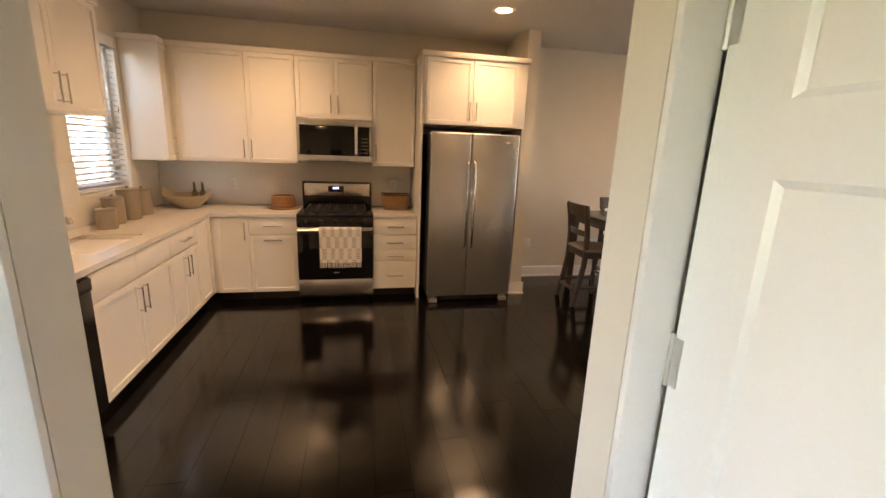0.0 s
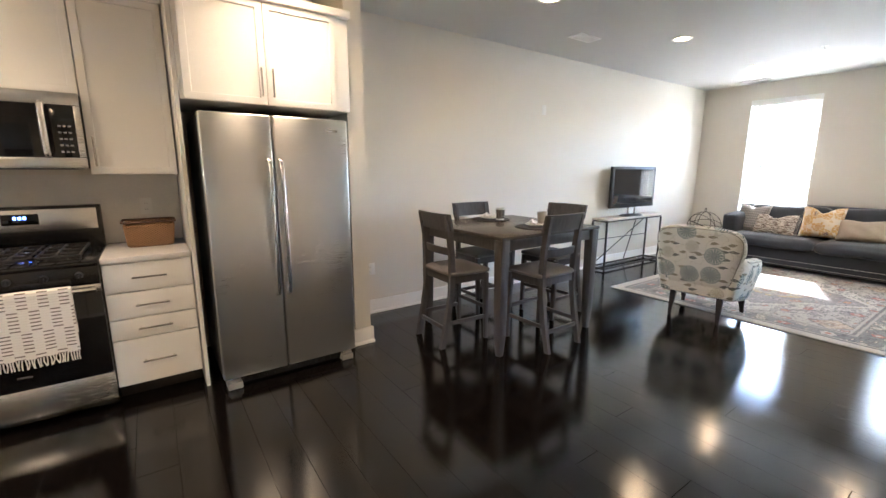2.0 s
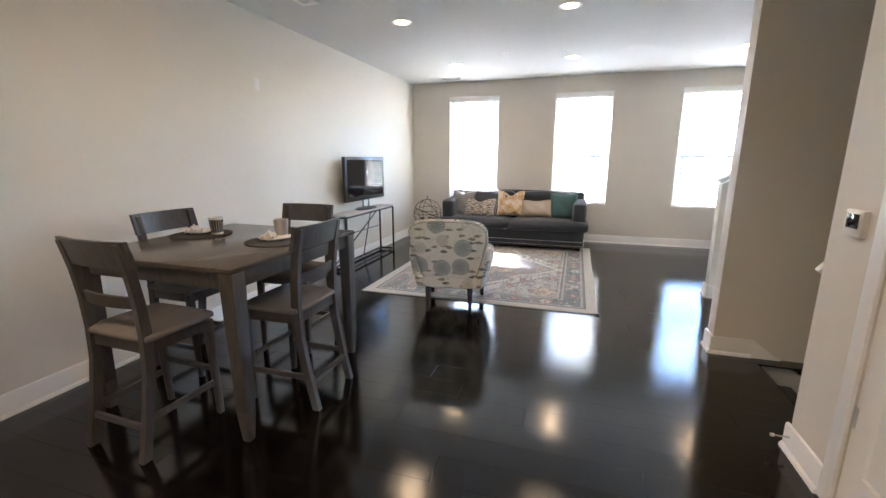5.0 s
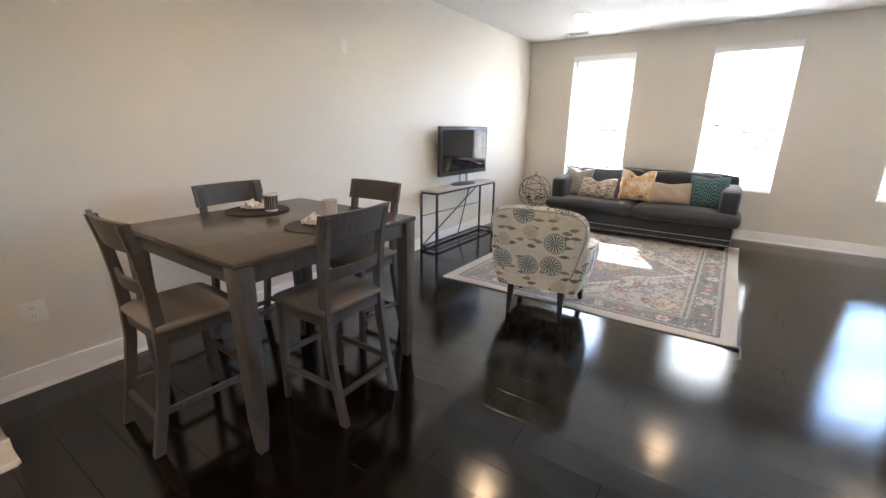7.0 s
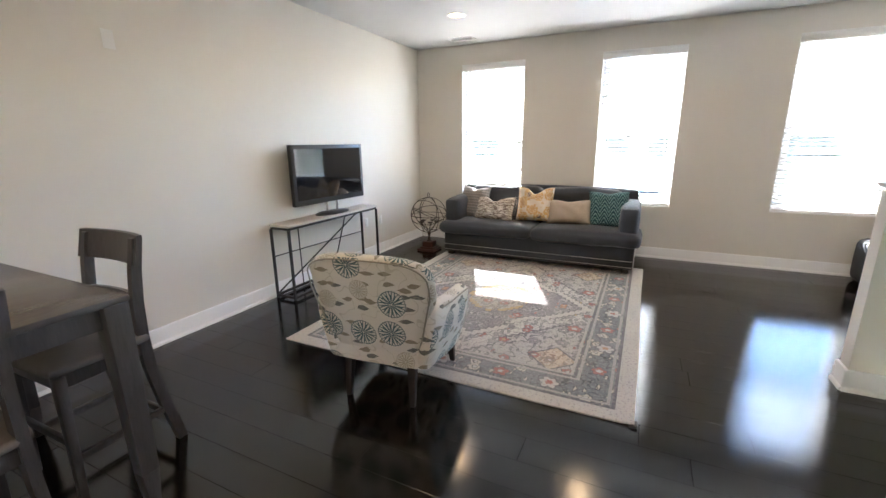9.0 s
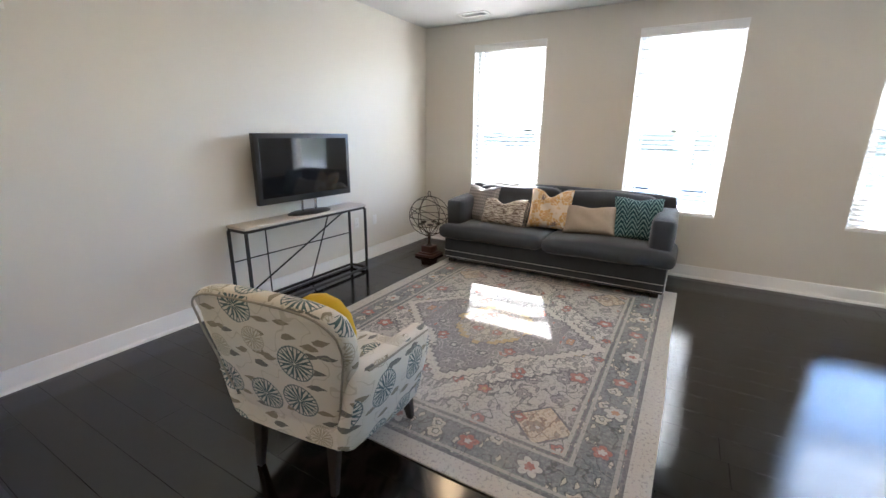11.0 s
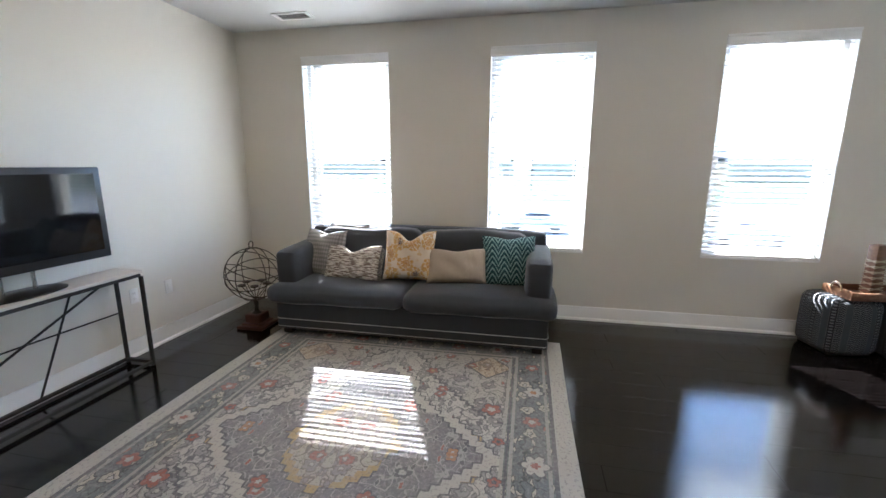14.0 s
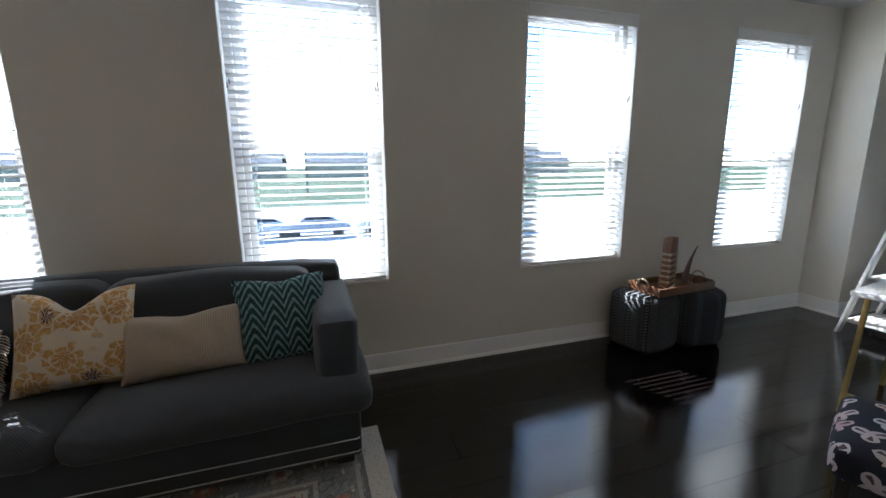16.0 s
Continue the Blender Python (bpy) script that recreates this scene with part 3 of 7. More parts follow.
def kitchen_faucet(x, y, z):
    t = thing("kitchen_faucet", pose(x, y, z + 0.0005), "chrome kitchen faucet with a low curved spout", "faucet")
    bm = B()
    lathe(bm, [(0.0, 0.0), (0.030, 0.0), (0.030, 0.006), (0.020, 0.014), (0.018, 0.06), (0.0, 0.062)], 24)
    part("base", bm, CHROME, t)
    bm = B()
    tube(bm, [(0.0, 0.0, 0.05), (0.0, 0.0, 0.15)] + [(0.085 - 0.085 * math.cos(k * math.pi / 10), 0.0, 0.15 + 0.07 * math.sin(k * math.pi / 10)) for k in range(1, 9)] + [(0.185, -0.004, 0.155)], 0.012, 12)
    part("spout", bm, CHROME, t)
    bm = B()
    tube(bm, [(0.183, -0.004, 0.165), (0.196, -0.005, 0.13)], 0.017, 14)
    part("spray_head", bm, CHROME, t)
    bm = B()
    bar(bm, (0.0, 0.015, 0.055), (0.01, 0.085, 0.085), 0.012, 0.008, bev=0.002)
    part("lever", bm, CHROME, t)


kitchen_faucet(-0.745, 4.41, CT)
ff = thing("corner_filler", pose(BX, BY, 0), "white filler strip at the inner cabinet corner", "cabinet trim")
bm = B()
box(bm, (-0.02, -0.028, 0.102), (0.029, 0.02, BASEH - 0.002), 0.001)
part("strip", bm, CABINET, ff)
solid("backsplash", [((XW + 0.012, YN - 0.008, CT + 0.001), (1.845, YN, 1.385)), ((XW, 2.6, CT + 0.001), (XW + 0.010, KWIN[0] - 0.002, 1.385)), ((XW, KWIN[0] - 0.002, CT + 0.001), (XW + 0.010, KWIN[1] + 0.002, KWIN[2] - 0.002)), ((XW, KWIN[1] + 0.002, CT + 0.001), (XW + 0.010, YN, 1.385))], SPLASH, "plain pale grey backsplash", "backsplash")

# wall cabinets
UZ, UT = 1.39, 2.43
UY = 6.02
g = "wall cabinets"
cabinet("wall_cabinet", pose(-0.53, UY, UZ), 0.695, UT - UZ, 0.35, [("door", 0.05, 0, 0.695, UT - UZ, "vr")], "white shaker wall cabinet in the corner", g)
cabinet("wall_cabinet", pose(0.166, UY, UZ), 0.462, UT - UZ, 0.35, [("door", 0, 0, 0.462, UT - UZ, "vl")], "white shaker wall cabinet over the counter", g)
cabinet("wall_cabinet", pose(0.630, UY, 1.855), 0.758, UT - 1.855, 0.35, [("door", 0, 0, 0.379, UT - 1.855, "vr"), ("door", 0.379, 0, 0.758, UT - 1.855, "vl")], "short white two-door cabinet over the microwave", g)
cabinet("wall_cabinet", pose(1.390, UY, UZ), 0.45, UT - UZ, 0.35, [("door", 0, 0, 0.45, UT - UZ, "vl")], "white shaker wall cabinet beside the fridge", g)
cabinet("wall_cabinet", pose(1.872, BY - 0.10, 1.83), 1.06, 2.45 - 1.83, 0.70, [("door", 0.02, 0, 0.49, 0.62, "vr"), ("door", 0.49, 0, 0.96, 0.62, "vl")], "deep white cabinet over the fridge", g)
cabinet("wall_cabinet", pose(-0.53, 5.86, UZ, 0, 0, 90), 0.50, UT - UZ, 0.295, [("door", 0, 0, 0.19, UT - UZ, "vr")], "white wall cabinet beside the window", g)
cabinet("wall_cabinet", pose(-0.50, 3.90, UZ + 0.33, 0, 0, 90), 0.98, UT - UZ - 0.33, 0.32, [("door", 0, 0, 0.49, UT - UZ - 0.33, "vr"), ("door", 0.49, 0, 0.98, UT - UZ - 0.33, "vl")], "white wall cabinet before the window", g)
solid("trim_crown", [((-0.56, UY - 0.035, UT), (1.855, YN - 0.002, UT + 0.045)), ((XW + 0.002, 5.83, UT), (-0.50, UY - 0.036, UT + 0.045)), ((1.84, BY - 0.145, 2.45), (2.94, YN - 0.002, 2.50)), ((XW + 0.002, 3.87, UT), (-0.47, 4.91, UT + 0.045))], CABINET, "white crown strip along the cabinet tops", "trim", bev=0.008)
solid("fridge_side_panel", [((1.848, BY - 0.09, 0), (1.870, YN - 0.002, 2.45))], CABINET, "white full-height panel beside the fridge", "panel", "structure")
solid("wall_fridge_stub", [((2.935, 5.72, 0), (3.07, YN, H))], WALL, "short wall stub beside the fridge", "wall")
baseboard((3.07, 5.70), (3.07, YN), (1, 0))
baseboard((2.915, 5.72), (3.09, 5.72), (0, -1))


def fridge():
    t = thing("refrigerator", pose(1.935, 5.50, 0), "stainless steel side-by-side refrigerator with two long handles", "refrigerator")
    w, h = 0.905, 1.755
    bm = B()
    box(bm, (0.004, 0.075, 0.05), (w - 0.004, 0.80, h - 0.01), 0.008)
    part("cabinet_body", bm, painted("dark_grey_fridge_side", (0.045, 0.045, 0.047), 0.4), t)
    sp = 0.405
    for x0, x1 in ((0.0, sp - 0.003), (sp + 0.003, w)):
        bm = B()
        box(bm, (x0, 0, 0.075), (x1, 0.07, h), 0.014, 3)
        d = part("door", bm, STEEL, t)
        hx = sp - 0.035 if x0 == 0 else sp + 0.035
        bm = B()
        pts = [(hx, 0.0, 0.60), (hx, -0.035, 0.615), (hx, -0.052, 0.66), (hx, -0.055, 1.05), (hx, -0.052, 1.42), (hx, -0.035, 1.465), (hx, 0.0, 1.48)]
        tube(bm, pts, 0.0125, 12)
        part("handle", bm, CHROME, d, "long curved satin handle")
        if x0 > 0:
            bm = B()
            box(bm, (w - 0.15, -0.0025, h - 0.085), (w - 0.075, 0.001, h - 0.07), 0.001)
            part("badge", bm, CHROME, d, "small metal maker's badge")
    bm = B()
    box(bm, (0.03, 0.05, 0.012), (w - 0.03, 0.10, 0.07), 0.004)
    for i in range(14):
        box(bm, (0.12 + i * 0.05, 0.043, 0.024), (0.155 + i * 0.05, 0.052, 0.058), 0.002)
    part("kick_grille", bm, DARKPLASTIC, t)
    for x in (0.02, w - 0.11):
        bm = B()
        box(bm, (x, 0.0, 0.0), (x + 0.09, 0.12, 0.045), 0.008)
        box(bm, (x + 0.01, 0.012, 0.045), (x + 0.08, 0.10, 0.07), 0.006)
        part("foot", bm, painted("grey_plastic", (0.22, 0.22, 0.22), 0.4), t)


fridge()


def gas_range():
    t = thing("range", pose(0.630, 5.675, 0), "stainless gas range with black oven door", "oven")
    w = 0.757
    bm = B()
    box(bm, (0.003, 0.045, 0.02), (w - 0.003, 0.68, 0.885), 0.004)
    part("body", bm, BLACK, t)
    bm = B()
    box(bm, (0.002, 0.0, 0.065), (w - 0.002, 0.045, 0.235), 0.006)
    part("drawer", bm, STEEL_H, t)
    bm = B()
    box(bm, (0.002, 0.0, 0.24), (w - 0.002, 0.045, 0.785), 0.006)
    d = part("oven_door", bm, DARKGLASS, t)
    bm = B()
    box(bm, (0.002, -0.006, 0.735), (w - 0.002, 0.001, 0.782), 0.004)
    part("door_band", bm, STEEL_H, d)
    bm = B()
    tube(bm, [(0.02, -0.055, 0.762), (w - 0.02, -0.055, 0.762)], 0.014, 14)
    for x in (0.05, w - 0.05):
        box(bm, (x - 0.012, -0.05, 0.750), (x + 0.012, 0.0, 0.774), 0.004)
    part("handle", bm, STEEL_H, d)
    bm = B()
    box(bm, (w / 2 - 0.03, -0.0015, 0.30), (w / 2 + 0.03, 0.001, 0.312), 0.0005)
    part("badge", bm, CHROME, d)
    bm = B()
    box(bm, (0.002, 0.005, 0.79), (w - 0.002, 0.06, 0.885), 0.006)
    part("control_panel", bm, BLACK, t)
    for i in range(5):
        bm = B()
        x = 0.09 + i * (w - 0.18) / 4
        tube(bm, [(x, 0.006, 0.84), (x, -0.022, 0.84)], 0.019, 16, r1=0.016)
        box(bm, (x - 0.003, -0.027, 0.825), (x + 0.003, -0.02, 0.856), 0.001)
        part("knob", bm, DARKPLASTIC, t, "black control knob")
    bm = B()
    box(bm, (0.0, 0.01, 0.886), (w, 0.60, 0.910), 0.008)
    part("cooktop", bm, BLACK, t)
    for cx in (0.19, w / 2, w - 0.19):
        bm = B()
        hw = 0.115
        for y in (0.06, 0.17, 0.30, 0.43, 0.55):
            box(bm, (cx - hw, y, 0.934), (cx + hw, y + 0.012, 0.948), 0.003)
        for x in (cx - hw, cx - 0.006, cx + hw - 0.012):
            box(bm, (x, 0.06, 0.9335), (x + 0.012, 0.562, 0.9475), 0.003)
        for x in (cx - hw, cx + hw - 0.012):
            for y in (0.06, 0.55):
                box(bm, (x, y, 0.910), (x + 0.012, y + 0.012, 0.935))
        part("grate", bm, IRON, t, "cast iron burner grate")
    for x, y in ((0.19, 0.17), (0.19, 0.44), (w - 0.19, 0.17), (w - 0.19, 0.44), (w / 2, 0.30)):
        bm = B()
        lathe(bm, [(0.045, 0.0), (0.045, 0.012), (0.034, 0.016), (0.034, 0.021), (0.0, 0.023)], 18, (x, y, 0.910))
        part("burner", bm, IRON, t)
    bm = B()
    box(bm, (0.0, 0.60, 0.885), (w, 0.68, 1.19), 0.008)
    bg = part("backguard", bm, BLACK, t)
    bm = B()
    box(bm, (0.022, 0.594, 1.035), (w - 0.022, 0.601, 1.172), 0.004)
    part("panel", bm, STEEL_H, bg)
    bm = B()
    box(bm, (w / 2 - 0.10, 0.590, 1.078), (w / 2 + 0.07, 0.595, 1.145), 0.002)
    part("display", bm, DARKGLASS, bg)
    n = Nodes("blue_clock")
    n.bsdf.inputs["Emission Strength"].default_value = 0.5
    blue = n.end((0.02, 0.05, 0.4), 0.4, Emission_Color=(0.08, 0.2, 1.0))
    bm = B()
    for i in range(3):
        box(bm, (w / 2 - 0.045 + i * 0.022, 0.5885, 1.112), (w / 2 - 0.031 + i * 0.022, 0.590, 1.130))
    part("clock_digits", bm, blue, bg)


gas_range()


def microwave():
    t = thing("microwave", pose(0.632, 5.945, 1.425), "stainless over-the-range microwave with a dark window", "microwave")
    w, h = 0.754, 0.425
    bm = B()
    box(bm, (0, 0.03, 0.0), (w, 0.42, h), 0.004)
    part("body", bm, DARKPLASTIC, t)
    bm = B()
    box(bm, (0, 0.0, h - 0.07), (w, 0.03, h), 0.003), box(bm, (0, 0.0, 0.0), (w, 0.03, 0.062), 0.003)
    box(bm, (0, 0.0, 0.063), (0.03, 0.03, h - 0.071), 0.003), box(bm, (w - 0.03, 0.0, 0.063), (w, 0.03, h - 0.071), 0.003)
    part("door_frame", bm, STEEL_H, t)
    bm = B()
    box(bm, (0.031, 0.002, 0.064), (w - 0.16, 0.028, h - 0.072), 0.002)
    part("door_window", bm, DARKGLASS, t)
    bm = B()
    box(bm, (w - 0.158, 0.001, 0.064), (w - 0.031, 0.028, h - 0.072), 0.002)
    cp = part("control_panel", bm, DARKGLASS, t)
    bm = B()
    for r in range(5):
        for c in range(3):
            box(bm, (w - 0.108 + c * 0.022, -0.0005, 0.09 + r * 0.036), (w - 0.094 + c * 0.022, 0.0015, 0.10 + r * 0.036))
    part("key_marks", bm, painted("grey_print", (0.2, 0.2, 0.2), 0.5), cp)
    bm = B()
    hx = w - 0.165
    tube(bm, [(hx, 0.0, 0.075), (hx, -0.03, 0.09), (hx, -0.036, 0.13), (hx, -0.036, 0.31), (hx, -0.03, 0.345), (hx, 0.0, 0.36)], 0.017, 12)
    part("handle", bm, STEEL_H, t)
    bm = B()
    box(bm, (0.05, 0.06, -0.006), (w - 0.05, 0.36, 0.0), 0.002)
    part("underside_vent", bm, DARKPLASTIC, t)


microwave()

# ---- dining table and chairs ----
def dining_table():
    t = thing("dining_table", pose(4.295, 5.395, 0), "counter-height grey-brown wooden dining table", "table")
    hx, hy, h = 0.58, 0.55, 0.94
    bm = B()
    box(bm, (-hx, -hy, h - 0.026), (hx, hy, h), 0.006)
    part("tabletop", bm, stained_wood("table_top_wood", (0.072, 0.064, 0.060), 0.24, (0.25, 2, 2), 0.12), t)
    for sx in (-1, 1):
        bm = B()
        x = sx * (hx - 0.045)
        box(bm, (x - 0.011, -hy + 0.09, h - 0.115), (x + 0.011, hy - 0.09, h - 0.027), 0.002)
        part("apron", bm, TABLEWOOD, t)
        bm = B()
        y = sx * (hy - 0.045)
        box(bm, (-hx + 0.09, y - 0.011, h - 0.115), (hx - 0.09, y + 0.011, h - 0.027), 0.002)
        part("apron", bm, TABLEWOOD, t)
    for sx in (-1, 1):
        for sy in (-1, 1):
            bm = B()
            x, y = sx * (hx - 0.047), sy * (hy - 0.047)
            bar(bm, (x, y, h - 0.027), (x, y, 0.17), 0.085, 0.085, (0, 1, 0), 0.005, 0.80)
            bar(bm, (x, y, 0.172), (x, y, 0.0), 0.068, 0.068, (0, 1, 0), 0.004, 0.62)
            part("leg", bm, TABLEWOOD, t)


dining_table()


def counter_chair(m):
    """Faces +y; the base is the middle of the seat on the floor."""
    c = thing("dining_chair", m, "grey-brown wooden counter chair with upholstered seat", "chair", "chairs round the dining table")
    w, sh = 0.42, 0.60
    for sx in (-1, 1):
        bm = B()
        x = sx * (w / 2 - 0.02)
        pts = [(-0.235, 0.0), (-0.182, 0.25), (-0.15, 0.45), (-0.143, 0.62), (-0.15, 0.78), (-0.168, 0.93), (-0.197, 1.075)]
        prev = None
        for yy, zz in pts:
            f = 0.050 - 0.012 * abs(zz - 0.55)
            ring = [bm.verts.new((x + a * 0.016, yy + b * f / 2, zz)) for a, b in ((-1, -1), (1, -1), (1, 1), (-1, 1))]
            if prev:
                for k in range(4):
                    bm.faces.new((prev[k], prev[(k + 1) % 4], ring[(k + 1) % 4], ring[k]))
            else:
                bm.faces.new(ring)
            prev = ring
        bm.faces.new(prev)
        part("back_post", bm, TABLEWOOD, c)
        bm = B()
        bar(bm, (sx * (w / 2 - 0.012), 0.19, sh - 0.02), (sx * (w / 2 - 0.012), 0.205, 0.0), 0.042, 0.042, (0, 1, 0), 0.004, 0.72)
        part("leg", bm, TABLEWOOD, c)
        bm = B()
        bar(bm, (sx * (w / 2 - 0.018), -0.185, 0.20), (sx * (w / 2 - 0.014), 0.195, 0.20), 0.02, 0.032, bev=0.004)
        part("stretcher", bm, TABLEWOOD, c)
        bm = B()
        bar(bm, (sx * (w / 2 - 0.02), -0.135, sh - 0.045), (sx * (w / 2 - 0.015), 0.185, sh - 0.045), 0.022, 0.06, bev=0.003)
        part("seat_rail", bm, TABLEWOOD, c)
    for y, z, n in ((0.20, 0.28, "stretcher"), (-0.203, 0.16, "stretcher"), (0.192, sh - 0.045, "seat_rail"), (-0.142, sh - 0.045, "seat_rail")):
        bm = B()
        hgt = 0.032 if n == "stretcher" else 0.06
        bar(bm, (-w / 2 + 0.03, y, z), (w / 2 - 0.03, y, z), 0.02, hgt, bev=0.003)
        part(n, bm, TABLEWOOD, c)

    def curved(z0, z1, y0, depth, lean, thick=0.018, over=0.0):
        bm = B()
        hw = w / 2 - 0.036 + over
        n = 10
        rows = []
        for i in range(n + 1):
            u = -1 + 2 * i / n
            y = y0 - depth * (1 - u * u)
            rows.append([bm.verts.new((u * hw, y - lean * k + o, z)) for z, k, o in ((z0, 0, -thick / 2), (z1, 1, -thick / 2), (z1, 1, thick / 2), (z0, 0, thick / 2))])
        for a, b in zip(rows, rows[1:]):
            for k in range(4):
                bm.faces.new((a[k], a[(k + 1) % 4], b[(k + 1) % 4], b[k]))
        bm.faces.new(rows[0]), bm.faces.new(rows[-1])
        return bm
    part("crest_rail", curved(0.955, 1.088, -0.162, 0.03, 0.032, 0.022, 0.055), TABLEWOOD, c)
    part("slat", curved(0.755, 0.815, -0.146, 0.022, 0.008), TABLEWOOD, c)
    bm = B()
    pad(bm, (-w / 2 - 0.012, -0.165, sh - 0.016), (w / 2 + 0.012, 0.225, sh + 0.028), 0.02, 0.022, 8)
    part("seat", bm, SEATCLOTH, c, "taupe fabric seat pad")
    return c


ch = counter_chair(pose(3.715, 5.435, 0, 0, 0, -92))
ch["label"] = "grey-brown counter chair pulled up beside the kitchen"
for x, y, a, lab in ((4.29, 4.945, 1, ""), (4.40, 5.88, 179, "grey-brown counter chair between table and wall"), (4.915, 5.39, 91, "")):
    k = copy_thing(ch, pose(x, y, 0, 0, 0, a))
    k["label"] = lab or "grey-brown wooden counter chair with upholstered seat"


# ---- laid on the table ----
def placemat(x, y):
    t = thing("placemat", pose(x, y, 0.941), "round dark woven placemat on the dining table", "placemat", "placemats")
    bm = B()
    lathe(bm, [(0.185, 0.0), (0.19, 0.003), (0.186, 0.006)] + [(0.18 - 0.006 * i, 0.006 + 0.0012 * (i % 2)) for i in range(29)], 48)
    part("mat", bm, woven("dark_woven_mat", (0.018, 0.015, 0.014), None, 0.85, 300), t)


def plate(x, y, z):
    t = thing("plate", pose(x, y, z), "white ceramic side plate on a placemat", "plate", "plates")
    bm = B()
    lathe(bm, [(0.05, 0.0), (0.055, 0.004), (0.10, 0.014), (0.102, 0.016), (0.098, 0.017), (0.055, 0.008), (0.0, 0.007)], 36)
    part("dish", bm, painted("white_glaze", (0.72, 0.70, 0.66), 0.2, 0.03), t)


def mug(x, y, z, mat, label):
    t = thing("cup", pose(x, y, z), label, "cup", "cups")
    bm = B()
    lathe(bm, [(0.034, 0.0), (0.037, 0.003), (0.045, 0.108), (0.046, 0.112), (0.043, 0.112), (0.040, 0.106), (0.034, 0.008), (0.0, 0.007)], 32)
    part("body", bm, mat, t)


def napkin(x, y, z, a):
    t = thing("napkin", pose(x, y, z, 0, 0, a), "crumpled white cloth napkin on a plate", "napkin", "napkins")
    bm = B()
    sheet(bm, lambda u, v: ((u - 0.5) * 0.11, (v - 0.5) * 0.08 * (0.5 + abs(u - 0.5)), 0.012 + 0.026 * abs(math.sin(u * 9 + v * 4)) * (1 - (2 * v - 1) ** 2) + 0.012 * math.sin(u * 23 + v * 17)), 18, 14)
    thicken(bm, 0.003)
    part("cloth", bm, woven("white_napkin_cloth", (0.62, 0.58, 0.53), None, 0.9, 500), t)


n = Nodes("striped_glaze")
x, y, z = n.xyz()
ang = n.m("ARCTAN2", y, x)
stripe = n.m("GREATER_THAN", n.m("SINE", n.m("MULTIPLY", ang, 18.0)), 0.7)
band = n.m("MULTIPLY", n.m("GREATER_THAN", z, 0.012), n.m("LESS_THAN", z, 0.098))
STRIPED = n.end(n.mix(band, (0.72, 0.70, 0.66), n.mix(stripe, (0.02, 0.018, 0.018), (0.45, 0.42, 0.38))), 0.25)
for (x, y), mt, lab in (((4.40, 5.75), STRIPED, "black and white striped ceramic cup"), ((4.36, 5.10), painted("speckled_grey_glaze", (0.42, 0.40, 0.38), 0.3, 0.25, 200), "speckled grey ceramic cup")):
    placemat(x, y)
    plate(x + 0.02, y + 0.03, 0.9485)
    napkin(x - 0.02, y + 0.045, 0.957, 30)
    mug(x + 0.02 if mt is STRIPED else x + 0.12, y - 0.115 if mt is STRIPED else y + 0.06, 0.9485, mt, lab)

# ---- patterned cloths ----
def uv_of(n):
    return n.add("ShaderNodeTexCoord").outputs["UV"]


def cloth_relief(n, strength=0.3):
    n.bump(n.m("ADD", n.noise(500, 2), n.m("MULTIPLY", n.noise(25, 3), 2.0)), strength, 0.001)


def medallions(n, vec, scale, rand, petals, warp=0.0):
    """Round flower heads in scattered cells: radius, petal wave and a random value of each cell."""
    if warp:
        nz = n.add("ShaderNodeTexNoise")
        n.put(nz.inputs["Vector"], vec)
        nz.inputs["Scale"].default_value, nz.inputs["Detail"].default_value = 16.0, 2.0
        sc = n.add("ShaderNodeVectorMath", operation="MULTIPLY_ADD")
        n.put(sc.inputs[0], nz.outputs["Color"]), n.put(sc.inputs[1], (warp, warp, 0.0)), n.put(sc.inputs[2], vec)
        vec = sc.outputs[0]
    s = n.add("ShaderNodeVectorMath", operation="SCALE")
    n.put(s.inputs[0], vec)
    s.inputs["Scale"].default_value = scale
    vo = n.add("ShaderNodeTexVoronoi", voronoi_dimensions="2D")
    n.put(vo.inputs["Vector"], s.outputs[0])
    vo.inputs["Scale"].default_value, vo.inputs["Randomness"].default_value = 1.0, rand
    d = n.add("ShaderNodeVectorMath", operation="SUBTRACT")
    n.put(d.inputs[0], s.outputs[0]), n.put(d.inputs[1], vo.outputs["Position"])
    dx, dy, dz = n.xyz(d.outputs[0])
    wave = n.m("ABSOLUTE", n.m("SINE", n.m("MULTIPLY", n.m("ARCTAN2", dy, dx), petals)))
    pick = n.add("ShaderNodeSeparateColor")
    n.put(pick.inputs[0], vo.outputs["Color"])
    return vo.outputs["Distance"], wave, pick.outputs[0], pick.outputs[1]


def flower_mask(n, r, wave, r0, r1, soft=0.5):
    """Petals between r0 and r1 from the heart, thinner outwards."""
    inside = n.m("MULTIPLY", n.m("LESS_THAN", r, r1), n.m("GREATER_THAN", r, r0))
    return n.m("MULTIPLY", inside, n.m("GREATER_THAN", wave, soft))


